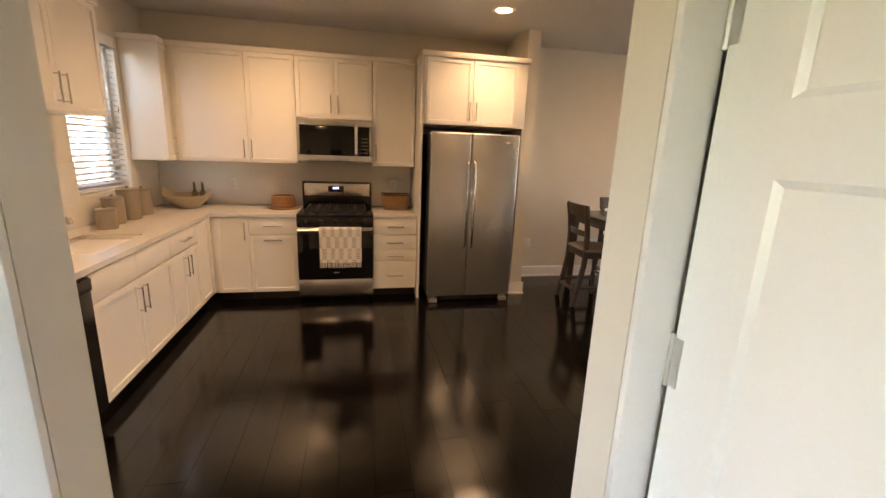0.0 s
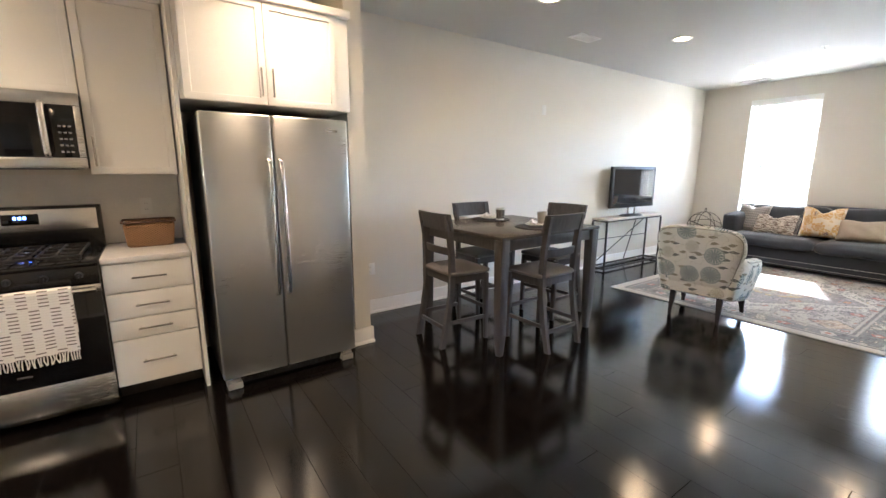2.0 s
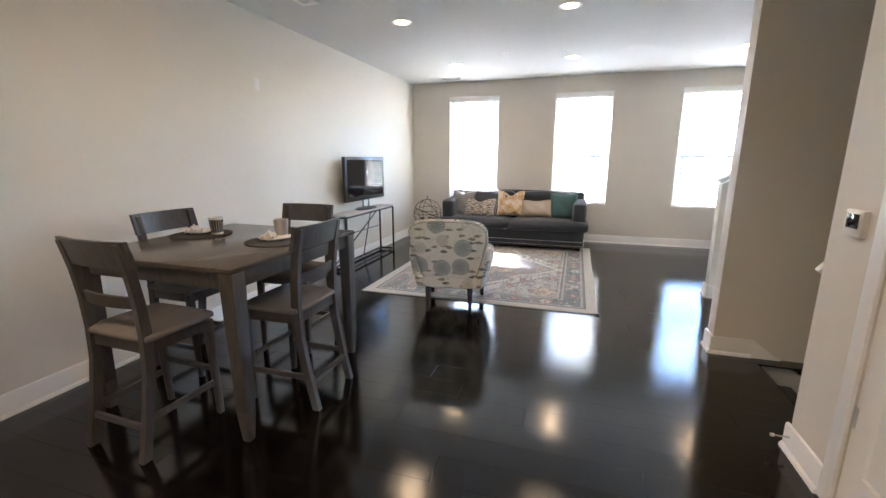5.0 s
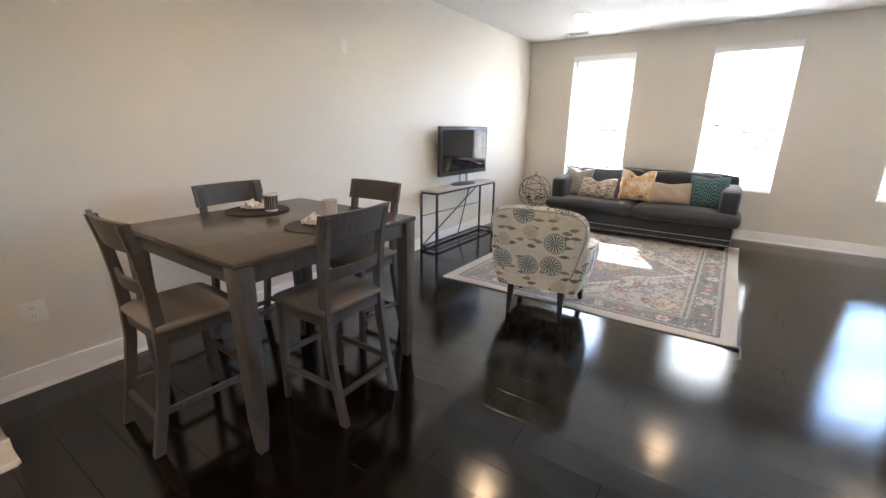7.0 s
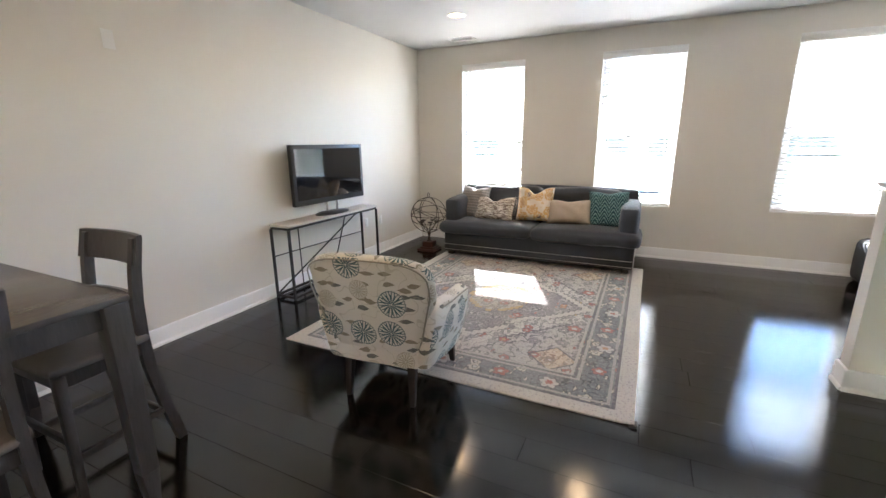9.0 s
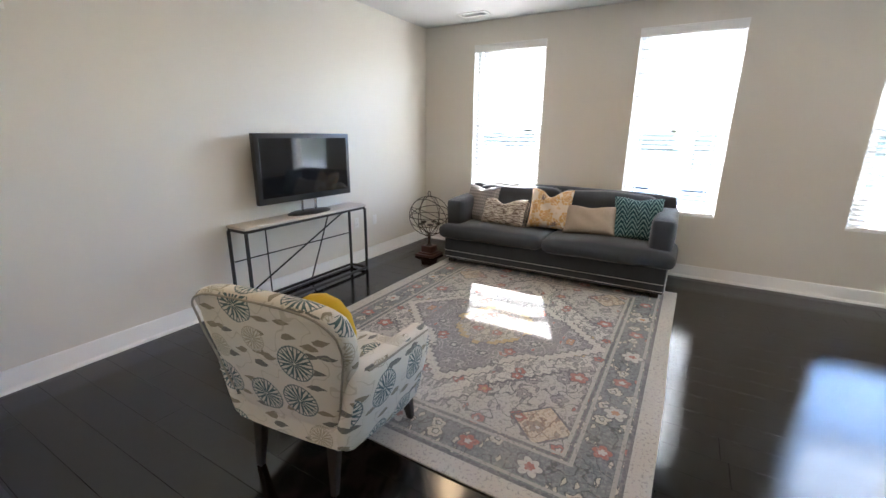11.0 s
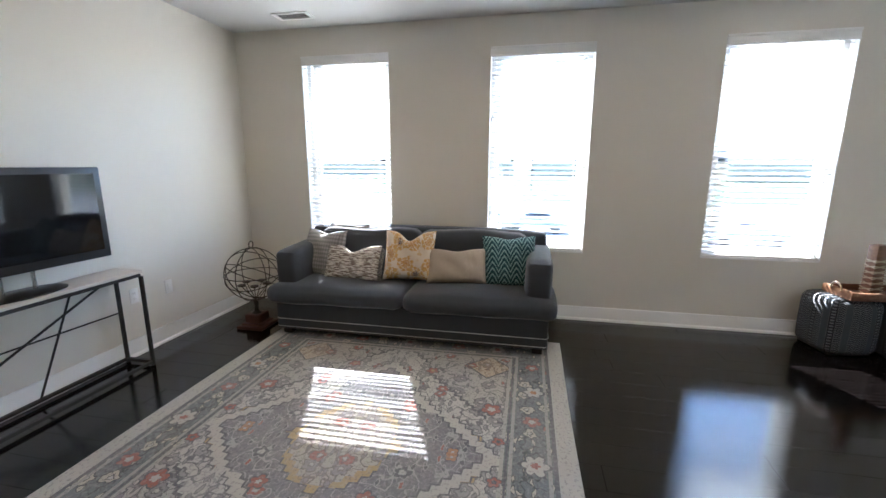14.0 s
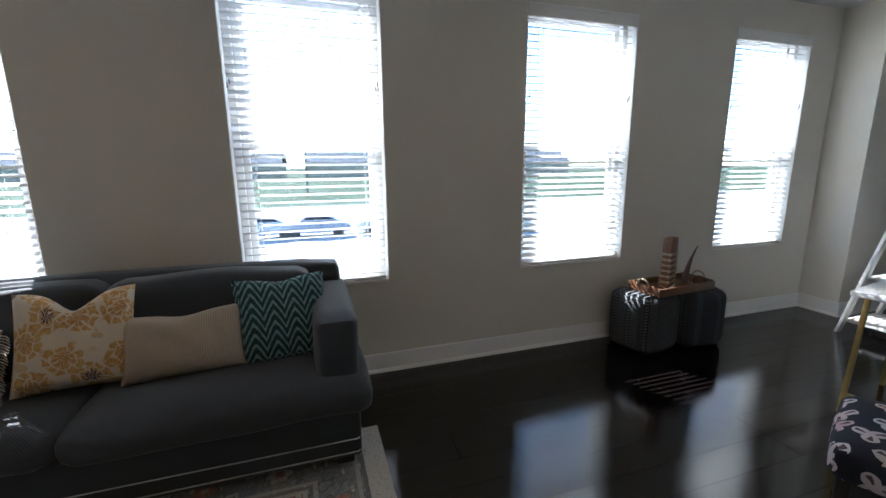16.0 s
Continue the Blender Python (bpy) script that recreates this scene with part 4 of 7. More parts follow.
n = Nodes("armchair_floral_cloth")
uv = uv_of(n)
r, wave, pick, pick2 = medallions(n, uv, 4.7, 0.5, 7.0, 0.008)
fork = n.m("ABSOLUTE", n.m("SUBTRACT", n.m("MULTIPLY", wave, wave), 0.42))
cream, teal, khaki = (0.64, 0.62, 0.55), (0.016, 0.078, 0.098), (0.36, 0.345, 0.26)
r2, w2, p2, q2 = medallions(n, uv, 12.0, 1.0, 1.0, 0.03)
leaf = n.m("LESS_THAN", n.m("MULTIPLY", r2, n.m("ADD", 0.65, n.m("MULTIPLY", w2, 1.4))), 0.35)
col = n.mix(n.m("MULTIPLY", leaf, n.m("GREATER_THAN", p2, 0.25)), cream, n.mix(n.m("GREATER_THAN", q2, 0.55), (0.22, 0.20, 0.14), (0.10, 0.11, 0.105)))
stem = n.m("LESS_THAN", n.m("ABSOLUTE", n.m("SUBTRACT", n.noise(7, 1, uv), 0.5)), 0.007)
col = n.mix(n.m("MULTIPLY", stem, 0.5), col, khaki)
isteal = n.m("GREATER_THAN", pick, 0.46)
size = n.m("ADD", 0.27, n.m("MULTIPLY", isteal, 0.12))
rr = n.m("DIVIDE", r, size)
hue = n.mix(isteal, khaki, teal)
disc = n.m("LESS_THAN", rr, n.m("ADD", 0.94, n.m("MULTIPLY", wave, 0.06)))
col = n.mix(disc, col, n.mix(0.92, hue, cream))
spoke = n.mix(n.m("GREATER_THAN", rr, 0.58), n.m("GREATER_THAN", wave, n.ramp(rr, 0.1, 0.6, 0.30, 0.70)), n.m("LESS_THAN", n.m("ABSOLUTE", n.m("SUBTRACT", wave, n.ramp(rr, 0.58, 0.95, 0.90, 0.62))), n.ramp(rr, 0.55, 0.95, 0.24, 0.15)))
petal = n.m("MULTIPLY", n.m("MULTIPLY", disc, spoke), n.m("GREATER_THAN", rr, 0.06))
col = n.mix(petal, col, hue)
ring = n.m("LESS_THAN", n.m("ABSOLUTE", n.m("SUBTRACT", rr, 0.93)), 0.035)
col = n.mix(n.m("MULTIPLY", ring, 0.8), col, hue)
col = n.mix(n.ramp(n.noise(300, 2), 0.35, 0.7, 0, 0.25), col, tone(cream, 0.75))
cloth_relief(n)
CHAIRCLOTH = n.end(col, 0.88, Sheen_Weight=0.15)

n = Nodes("yellow_flower_cloth")
r, wave, pick, pick2 = medallions(n, uv_of(n), 6.5, 0.85, 4.5, 0.075)
ground = n.mix(n.ramp(n.noise(14, 2, uv_of(n)), 0.58, 0.64), (0.66, 0.58, 0.47), (0.58, 0.43, 0.25))
petal = n.mix(n.ramp(n.m("ADD", n.noise(60, 3, uv_of(n)), n.m("MULTIPLY", r, 0.5)), 0.45, 0.8), (0.42, 0.20, 0.06), (0.62, 0.40, 0.15))
col = n.mix(flower_mask(n, r, wave, 0.0, 0.46, 0.30), ground, petal)
col = n.mix(n.m("LESS_THAN", n.m("ABSOLUTE", n.m("SUBTRACT", r, 0.27)), 0.022), col, (0.66, 0.55, 0.40))
col = n.mix(n.m("MULTIPLY", flower_mask(n, r, wave, 0.0, 0.16, 0.5), n.m("GREATER_THAN", pick, 0.7)), col, (0.12, 0.09, 0.10))
cloth_relief(n)
YELLOWFLOWER = n.end(col, 0.9)

n = Nodes("teal_leaf_cloth")
x, y, z = n.xyz(uv_of(n))
u = n.m("ABSOLUTE", n.m("SUBTRACT", n.m("FRACT", n.m("MULTIPLY", x, 10.0)), 0.5))
v = n.m("FRACT", n.m("ADD", n.m("MULTIPLY", y, 10.0), n.m("MULTIPLY", n.m("FLOOR", n.m("MULTIPLY", x, 10.0)), 0.5)))
arch = n.m("SINE", n.m("MULTIPLY", n.m("ADD", v, n.m("MULTIPLY", n.m("POWER", u, 1.25), 2.0)), 12.566))
arch = n.m("ADD", arch, n.m("MULTIPLY", n.m("SUBTRACT", n.noise(70, 3, uv_of(n)), 0.5), 2.6))
col = n.mix(n.ramp(arch, 0.1, 0.6), (0.006, 0.04, 0.055), (0.20, 0.32, 0.31))
col = n.mix(n.ramp(n.noise(60, 3), 0.45, 0.7, 0, 0.6), col, (0.02, 0.10, 0.11))
cloth_relief(n)
TEALLEAF = n.end(col, 0.9)

n = Nodes("streaked_brown_cloth")
m1 = n.add("ShaderNodeMapping")
n.put(m1.inputs[0], uv_of(n))
m1.inputs["Scale"].default_value = (14, 95, 1)
s1 = n.noise(1.0, 2, m1.outputs[0])
col = n.mix(n.ramp(s1, 0.46, 0.54), (0.62, 0.58, 0.52), (0.17, 0.13, 0.11))
cloth_relief(n)
STREAKED = n.end(col, 0.92)

n = Nodes("grey_diamond_cloth")
x, y, z = n.xyz(uv_of(n))
a = n.m("SINE", n.m("MULTIPLY", n.m("ADD", x, n.m("MULTIPLY", y, 0.7)), 120.0))
b = n.m("SINE", n.m("MULTIPLY", n.m("SUBTRACT", x, n.m("MULTIPLY", y, 0.7)), 120.0))
col = n.mix(n.ramp(n.m("MULTIPLY", a, b), -0.2, 0.3), (0.21, 0.20, 0.195), (0.36, 0.345, 0.33))
cloth_relief(n, 0.4)
GREYDIAMOND = n.end(col, 0.92)

n = Nodes("ribbed_tan_cloth")
x, y, z = n.xyz(uv_of(n))
rib = n.m("SINE", n.m("MULTIPLY", x, 620.0))
ribbed = n.ramp(x, 0.02, 0.10, 0.15, 1.0)
col = n.mix(n.m("MULTIPLY", n.ramp(rib, -0.6, 0.6), ribbed), (0.42, 0.355, 0.285), (0.48, 0.41, 0.33))
col = n.mix(n.ramp(n.noise(40, 3), 0.35, 0.7, 0, 0.35), col, (0.36, 0.30, 0.24))
n.bump(n.m("MULTIPLY", rib, ribbed), 0.35, 0.002)
RIBBEDTAN = n.end(col, 0.9)
YELLOW = woven("mustard_cloth", (0.62, 0.42, 0.02), None, 0.85, 450, 0.10)


# ---- living room ----
def sofa():
    t = thing("sofa", pose(8.97, 4.34, 0), "charcoal grey two-cushion sofa with white piping", "sofa")
    hl = 1.18
    bm = B()
    box(bm, (0.05, -hl + 0.01, 0.055), (0.86, hl - 0.01, 0.33), 0.02)
    part("base", bm, SOFACLOTH, t)
    for sy in (-1, 1):
        bm = B()
        y = sy * (hl - 0.10)
        pad(bm, (0.10, y - 0.10, 0.30), (0.86, y + 0.10, 0.745), 0.045, 0.012, 10)
        bend(bm, lambda x, yy, z: (x, yy + sy * 0.02 * max(0, z - 0.4), z + (0.0 if z < 0.6 else 0.03 * x)))
        part("arm", bm, SOFACLOTH, t)
        bm = B()
        y0, y1 = (0.004, hl + 0.045) if sy > 0 else (-hl - 0.045, -0.004)
        pad(bm, (-0.03, y0, 0.315), (0.62, y1, 0.465), 0.065, 0.035, 16)
        bend(bm, lambda x, yy, z: (x + 0.012 * math.sin(yy * 5), yy, z - 0.018 * max(0, 0.1 - x) * 4 + 0.004 * math.sin(yy * 11 + x * 7)))
        part("seat_cushion", bm, SOFACLOTH, t)
        bm = B()
        y0, y1 = (0.004, hl - 0.205) if sy > 0 else (-hl + 0.205, -0.004)
        pad(bm, (0.50, y0, 0.44), (0.72, y1, 0.885), 0.06, 0.018, 14)
        bend(bm, lambda x, yy, z: (x + 0.16 * (z - 0.45), yy, z + 0.006 * math.sin(yy * 9)))
        part("back_cushion", bm, SOFACLOTH, t)
        for x in (0.08, 0.78):
            bm = B()
            box(bm, (x, sy * (hl - 0.09) - 0.04, 0.0), (x + 0.075, sy * (hl - 0.09) + 0.04, 0.056), 0.004)
            part("foot", bm, ESPRESSO, t)
    bm = B()
    pad(bm, (0.72, -hl + 0.03, 0.30), (0.90, hl - 0.03, 0.89), 0.05, 0.02, 10)
    part("backrest", bm, SOFACLOTH, t)
    pipe = painted("white_piping", (0.6, 0.6, 0.58), 0.7)
    for z in (0.085, 0.155):
        bm = B()
        tube(bm, [(0.80, -hl + 0.006, z), (0.07, -hl + 0.006, z), (0.046, -hl + 0.03, z), (0.046, hl - 0.03, z), (0.07, hl - 0.006, z), (0.80, hl - 0.006, z)], 0.0035, 6)
        part("piping", bm, pipe, t, "thin white piping")


sofa()


def pillow(m, w, h, t, mat, label, chop=0.0, fringe=False, group="sofa pillows"):
    """Stands in local x (width) and z (height), its thickness along y; the base is its lower edge."""
    p = thing("throw_pillow", m, label, "pillow", group)
    bm = B()
    for side in (-1, 1):
        def fn(u, v, side=side):
            a, b = 2 * u - 1, 2 * v - 1
            th = t / 2 * (max(0, 1 - a ** 4) ** 0.5) * (max(0, 1 - b ** 4) ** 0.5) * (1 - 0.25 * a * a * b * b)
            x = a * w / 2 * (1 - 0.055 * (1 - b * b))
            z = b * h / 2 * (1 - 0.055 * (1 - a * a)) - chop * math.exp(-(a / 0.36) ** 2) * max(0, b) ** 2
            th += 0.006 * math.sin(a * 7 + b * 5) * (1 - a * a) * (1 - b * b)
            return (x, side * th, z + h / 2)
        sheet(bm, fn, 22, 18)
    bmesh.ops.remove_doubles(bm, verts=bm.verts, dist=0.0008)
    c = part("cover", bm, mat, p, sharp=80)
    box_uv(c)
    if fringe:
        for s in (-1, 1):
            bm = B()
            for i in range(26):
                z = h * (0.06 + 0.88 * i / 25)
                tube(bm, [(s * w * 0.475, 0, z), (s * (w * 0.475 + 0.025), random.uniform(-0.01, 0.01), z - 0.008), (s * (w * 0.475 + 0.04), random.uniform(-0.012, 0.012), z - 0.022)], 0.0025, 5)
            part("fringe", bm, mat, p)
    return p


SP = lambda x, y, z, lean, turn, roll=0: pose(x, y, z, 0, 0, -90 + turn) @ pose(0, 0, 0, -lean, roll, 0)
pillow(SP(9.56, 5.08, 0.62, 18, -8), 0.44, 0.32, 0.10, GREYDIAMOND, "grey cushion tucked behind the others")
pillow(SP(9.36, 5.26, 0.462, 20, -14), 0.46, 0.45, 0.15, GREYDIAMOND, "grey diamond-woven throw pillow on the sofa", 0.03)
pillow(SP(9.25, 4.91, 0.462, 24, -4), 0.54, 0.34, 0.14, STREAKED, "brown and white streaked lumbar pillow with fringe", 0.07, True)
pillow(SP(9.28, 4.375, 0.492, 22, 3), 0.46, 0.45, 0.15, YELLOWFLOWER, "cream pillow with mustard flowers, its top chopped in", 0.09)
pillow(SP(9.27, 3.94, 0.490, 24, 2, -2), 0.53, 0.31, 0.14, RIBBEDTAN, "tan ribbed lumbar pillow on the sofa", 0.02)
pillow(SP(9.33, 3.49, 0.462, 20, 10), 0.46, 0.45, 0.15, TEALLEAF, "teal leaf-patterned throw pillow by the sofa arm", 0.02)


# ---- rug ----
n = Nodes("persian_rug")
x, y, z = n.xyz()
RL, RW = 1.545, 1.24
ax, ay = n.m("ABSOLUTE", x), n.m("ABSOLUTE", y)
edge = n.m("MINIMUM", n.m("SUBTRACT", RL, ax), n.m("SUBTRACT", RW, ay))
cream, grey, slate, rust, gold, teal = (0.54, 0.525, 0.49), (0.34, 0.335, 0.335), (0.11, 0.115, 0.135), (0.36, 0.125, 0.10), (0.46, 0.34, 0.17), (0.20, 0.24, 0.24)
mir = n.vec(n.m("ADD", ax, 0.37), n.m("ADD", ay, 0.23))
wob = n.noise(9, 3, mir)
r, wave, p1, q1 = medallions(n, mir, 7.0, 0.85, 2.5, 0.06)
r3, w3, p3, q3 = medallions(n, mir, 15.0, 1.0, 1.0, 0.05)
bloom = n.m("DIVIDE", r, n.m("ADD", 0.72, n.m("MULTIPLY", wave, 0.28)))
sprig = n.m("MULTIPLY", r3, n.m("ADD", 0.6, n.m("MULTIPLY", w3, 1.1)))
vines = n.m("LESS_THAN", n.m("ABSOLUTE", n.m("SUBTRACT", n.noise(7.5, 1.5, mir), 0.5)), 0.013)
twigs = n.m("LESS_THAN", n.m("ABSOLUTE", n.m("SUBTRACT", n.noise(17, 1.5, mir), 0.48)), 0.016)


def motif(base, line, fill):
    c = n.mix(n.m("MULTIPLY", twigs, 0.55), base, line)
    c = n.mix(n.m("MULTIPLY", n.m("LESS_THAN", sprig, 0.34), n.m("GREATER_THAN", p3, 0.5)), c, line)
    c = n.mix(n.m("MULTIPLY", n.m("LESS_THAN", sprig, 0.23), n.m("GREATER_THAN", p3, 0.5)), c, n.mix(n.m("GREATER_THAN", q3, 0.93), fill, rust))
    c = n.mix(vines, c, line)
    has = n.m("GREATER_THAN", q1, 0.42)
    c = n.mix(n.m("MULTIPLY", n.m("LESS_THAN", bloom, 0.36), has), c, line)
    hue = n.mix(n.m("GREATER_THAN", p1, 0.84), fill, rust)
    hue = n.mix(n.m("GREATER_THAN", p1, 0.94), hue, gold)
    c = n.mix(n.m("MULTIPLY", n.m("LESS_THAN", bloom, 0.30), has), c, hue)
    c = n.mix(n.m("MULTIPLY", n.m("LESS_THAN", bloom, 0.15), has), c, line)
    return n.mix(n.m("MULTIPLY", n.m("LESS_THAN", bloom, 0.10), has), c, cream)


def step_line(v, at, w):
    return n.m("LESS_THAN", n.m("ABSOLUTE", n.m("SUBTRACT", v, at)), w)


light_field = motif((0.47, 0.46, 0.44), (0.13, 0.135, 0.15), (0.27, 0.27, 0.28))
notch = n.m("ADD", n.m("MULTIPLY", n.m("GREATER_THAN", ay, 0.26), 0.07), n.m("MULTIPLY", n.m("GREATER_THAN", ax, 0.34), 0.05))
dia = n.m("ADD", n.m("ADD", n.m("MULTIPLY", ax, 0.66), n.m("MULTIPLY", ay, 0.70)), n.m("ADD", notch, n.m("MULTIPLY", n.m("PINGPONG", n.m("SUBTRACT", ax, ay), 0.045), 0.55)))
deep = motif((0.20, 0.20, 0.22), (0.42, 0.41, 0.41), (0.12, 0.125, 0.145))
c = n.mix(n.m("LESS_THAN", dia, 0.88), light_field, motif((0.57, 0.56, 0.53), (0.17, 0.175, 0.19), (0.33, 0.33, 0.33)))
c = n.mix(step_line(dia, 0.88, 0.010), c, slate)
c = n.mix(n.m("LESS_THAN", dia, 0.62), c, deep)
c = n.mix(step_line(dia, 0.655, 0.028), c, cream)
c = n.mix(step_line(dia, 0.62, 0.007), c, slate)
c = n.mix(step_line(dia, 0.692, 0.005), c, slate)
c = n.mix(n.m("LESS_THAN", dia, 0.30), c, motif((0.47, 0.44, 0.38), (0.20, 0.17, 0.16), (0.30, 0.29, 0.29)))
c = n.mix(step_line(dia, 0.30, 0.022), c, gold)
c = n.mix(step_line(dia, 0.328, 0.006), c, slate)
corner = n.m("ADD", n.m("ABSOLUTE", n.m("SUBTRACT", ax, 1.0)), n.m("ABSOLUTE", n.m("SUBTRACT", ay, 0.70)))
c = n.mix(n.m("LESS_THAN", corner, 0.17), c, motif((0.58, 0.50, 0.38), (0.26, 0.18, 0.13), (0.30, 0.25, 0.20)))
c = n.mix(step_line(corner, 0.17, 0.009), c, slate)
border = motif((0.165, 0.195, 0.205), (0.07, 0.08, 0.09), (0.54, 0.50, 0.42))
c = n.mix(n.m("LESS_THAN", edge, 0.385), c, border)
c = n.mix(step_line(edge, 0.385, 0.010), c, (0.44, 0.43, 0.40))
c = n.mix(step_line(edge, 0.362, 0.006), c, slate)
c = n.mix(step_line(edge, 0.340, 0.010), c, (0.40, 0.39, 0.37))
c = n.mix(step_line(edge, 0.145, 0.010), c, (0.38, 0.37, 0.35))
c = n.mix(step_line(edge, 0.115, 0.010), c, slate)
c = n.mix(n.m("LESS_THAN", edge, 0.105), c, (0.52, 0.51, 0.475))


def bouquet(c, cx, cy, size, petals, hue, core):
    """One larger flower, repeated in the four quarters of the rug."""
    dx, dy = n.m("SUBTRACT", ax, cx), n.m("SUBTRACT", ay, cy)
    d = n.m("SQRT", n.m("ADD", n.m("MULTIPLY", dx, dx), n.m("MULTIPLY", dy, dy)))
    ruffle = n.m("ABSOLUTE", n.m("SINE", n.m("MULTIPLY", n.m("ARCTAN2", dy, dx), petals)))
    d = n.m("DIVIDE", d, n.m("ADD", 0.62, n.m("MULTIPLY", ruffle, 0.38)))
    d = n.m("ADD", d, n.m("MULTIPLY", n.m("SUBTRACT", wob, 0.5), size * 0.9))
    c = n.mix(n.m("LESS_THAN", d, size * 1.22), c, slate)
    c = n.mix(n.m("LESS_THAN", d, size), c, hue)
    return n.mix(n.m("LESS_THAN", d, size * 0.38), c, core)


for cx, cy, size, petals, hue, core in ((0.45, 0.77, 0.062, 2.5, rust, cream), (0.86, 0.30, 0.045, 2.5, rust, gold), (0.37, 0.27, 0.045, 2.5, rust, cream),
                                        (0.63, 0.42, 0.040, 2.5, rust, cream), (0.02, 0.60, 0.036, 2.0, (0.45, 0.22, 0.10), cream), (0.15, 0.83, 0.034, 2.5, rust, slate),
                                        (0.37, 1.01, 0.052, 2.5, rust, cream), (0.0, 1.02, 0.070, 3.0, cream, rust), (0.70, 1.02, 0.066, 3.0, cream, (0.45, 0.22, 0.10)),
                                        (1.05, 1.01, 0.050, 2.5, rust, cream), (1.31, 0.0, 0.066, 3.0, cream, rust), (1.31, 0.42, 0.052, 2.5, rust, cream), (1.31, 0.74, 0.062, 3.0, cream, rust)):
    c = bouquet(c, cx, cy, size, petals, hue, core)
pile = n.scaled(1, 1, 1, (3.37, 1.71, 0.53))
fade = n.noise(2.2, 4, pile)
c = n.mix(n.ramp(fade, 0.40, 0.72, 0.06, 0.42), c, (0.42, 0.41, 0.395))
c = n.mix(n.ramp(n.noise(48, 4, pile), 0.50, 0.60, 0.0, 0.26), c, (0.48, 0.47, 0.45))
c = n.mix(n.ramp(n.noise(62, 4, n.scaled(1, 1, 1, (8.1, 5.3, 0.2))), 0.55, 0.64, 0.0, 0.45), c, (0.12, 0.125, 0.14))
c = n.mix(n.ramp(n.noise(420, 2, pile), 0.3, 0.7, 0.0, 0.18), c, (0.24, 0.23, 0.22))
n.bump(n.m("ADD", n.noise(600, 2, pile), n.noise(60, 3, pile)), 0.5, 0.003)
warm = n.add("ShaderNodeHueSaturation")
warm.inputs["Saturation"].default_value, warm.inputs["Value"].default_value = 1.0, 1.0
n.put(warm.inputs["Color"], c)
RUG = n.end(warm.outputs[0], 0.95)


def area_rug():
    t = thing("area_rug", pose(7.755, 4.30, 0), "faded grey Persian-patterned area rug with rust and gold motifs", "rug")
    bm = B()
    nx, ny = 40, 30

    def top(u, v):
        x, y = (u - 0.5) * 2 * RL, (v - 0.5) * 2 * RW
        lift = 0.012 * max(0, 1 - math.hypot(x + RL, y + RW) / 0.10)
        return (x + 0.004 * math.sin(y * 4), y + 0.004 * math.sin(x * 3.1), 0.011 + 0.0012 * math.sin(x * 6) * math.sin(y * 5) + lift)
    sheet(bm, top, nx, ny)
    thicken(bm, 0.0085)
    part("woven_face", bm, RUG, t)
    bm = B()
    for k in range(3):
        box(bm, (-RL - 0.012, -RW - 0.012, 0.0015), (-RL + 0.05 - k * 0.01, -RW + 0.03 - k * 0.006, 0.010 + k * 0.003), 0.002)
    part("corner_pad", bm, DARKPLASTIC, t, "black grip pad showing under the corner")


area_rug()


# ---- television and console ----
def television():
    t = thing("television", pose(7.645, 6.215, 0.741, 0, 0, -2), "black flat-screen television on a pedestal, switched off", "television")
    w, h = 1.075, 0.60
    bm = B()
    box(bm, (-w / 2, -0.02, 0.129), (w / 2, 0.03, 0.129 + h), 0.008)
    box(bm, (-w / 2 + 0.15, 0.03, 0.195), (w / 2 - 0.15, 0.06, 0.129 + h - 0.1), 0.02)
    part("casing", bm, DARKPLASTIC, t)
    bm = B()
    box(bm, (-w / 2 + 0.042, -0.0215, 0.129 + 0.055), (w / 2 - 0.042, -0.0195, 0.129 + h - 0.04))
    part("screen", bm, painted("glossy_dark_screen", (0.010, 0.011, 0.013), 0.05, 0.1, 2, 0.0), t, "glossy dark screen")
    for x in (-0.08, 0.08):
        bm = B()
        tube(bm, [(x, 0.005, 0.015), (x, 0.005, 0.135)], 0.012, 12)
        part("neck", bm, CHROME, t)
    bm = B()
    lathe(bm, [(0.24, 0.0), (0.24, 0.008), (0.20, 0.02), (0.0, 0.026)], 40, (0, 0, 0), 0.48)
    part("base", bm, DARKPLASTIC, t)


television()


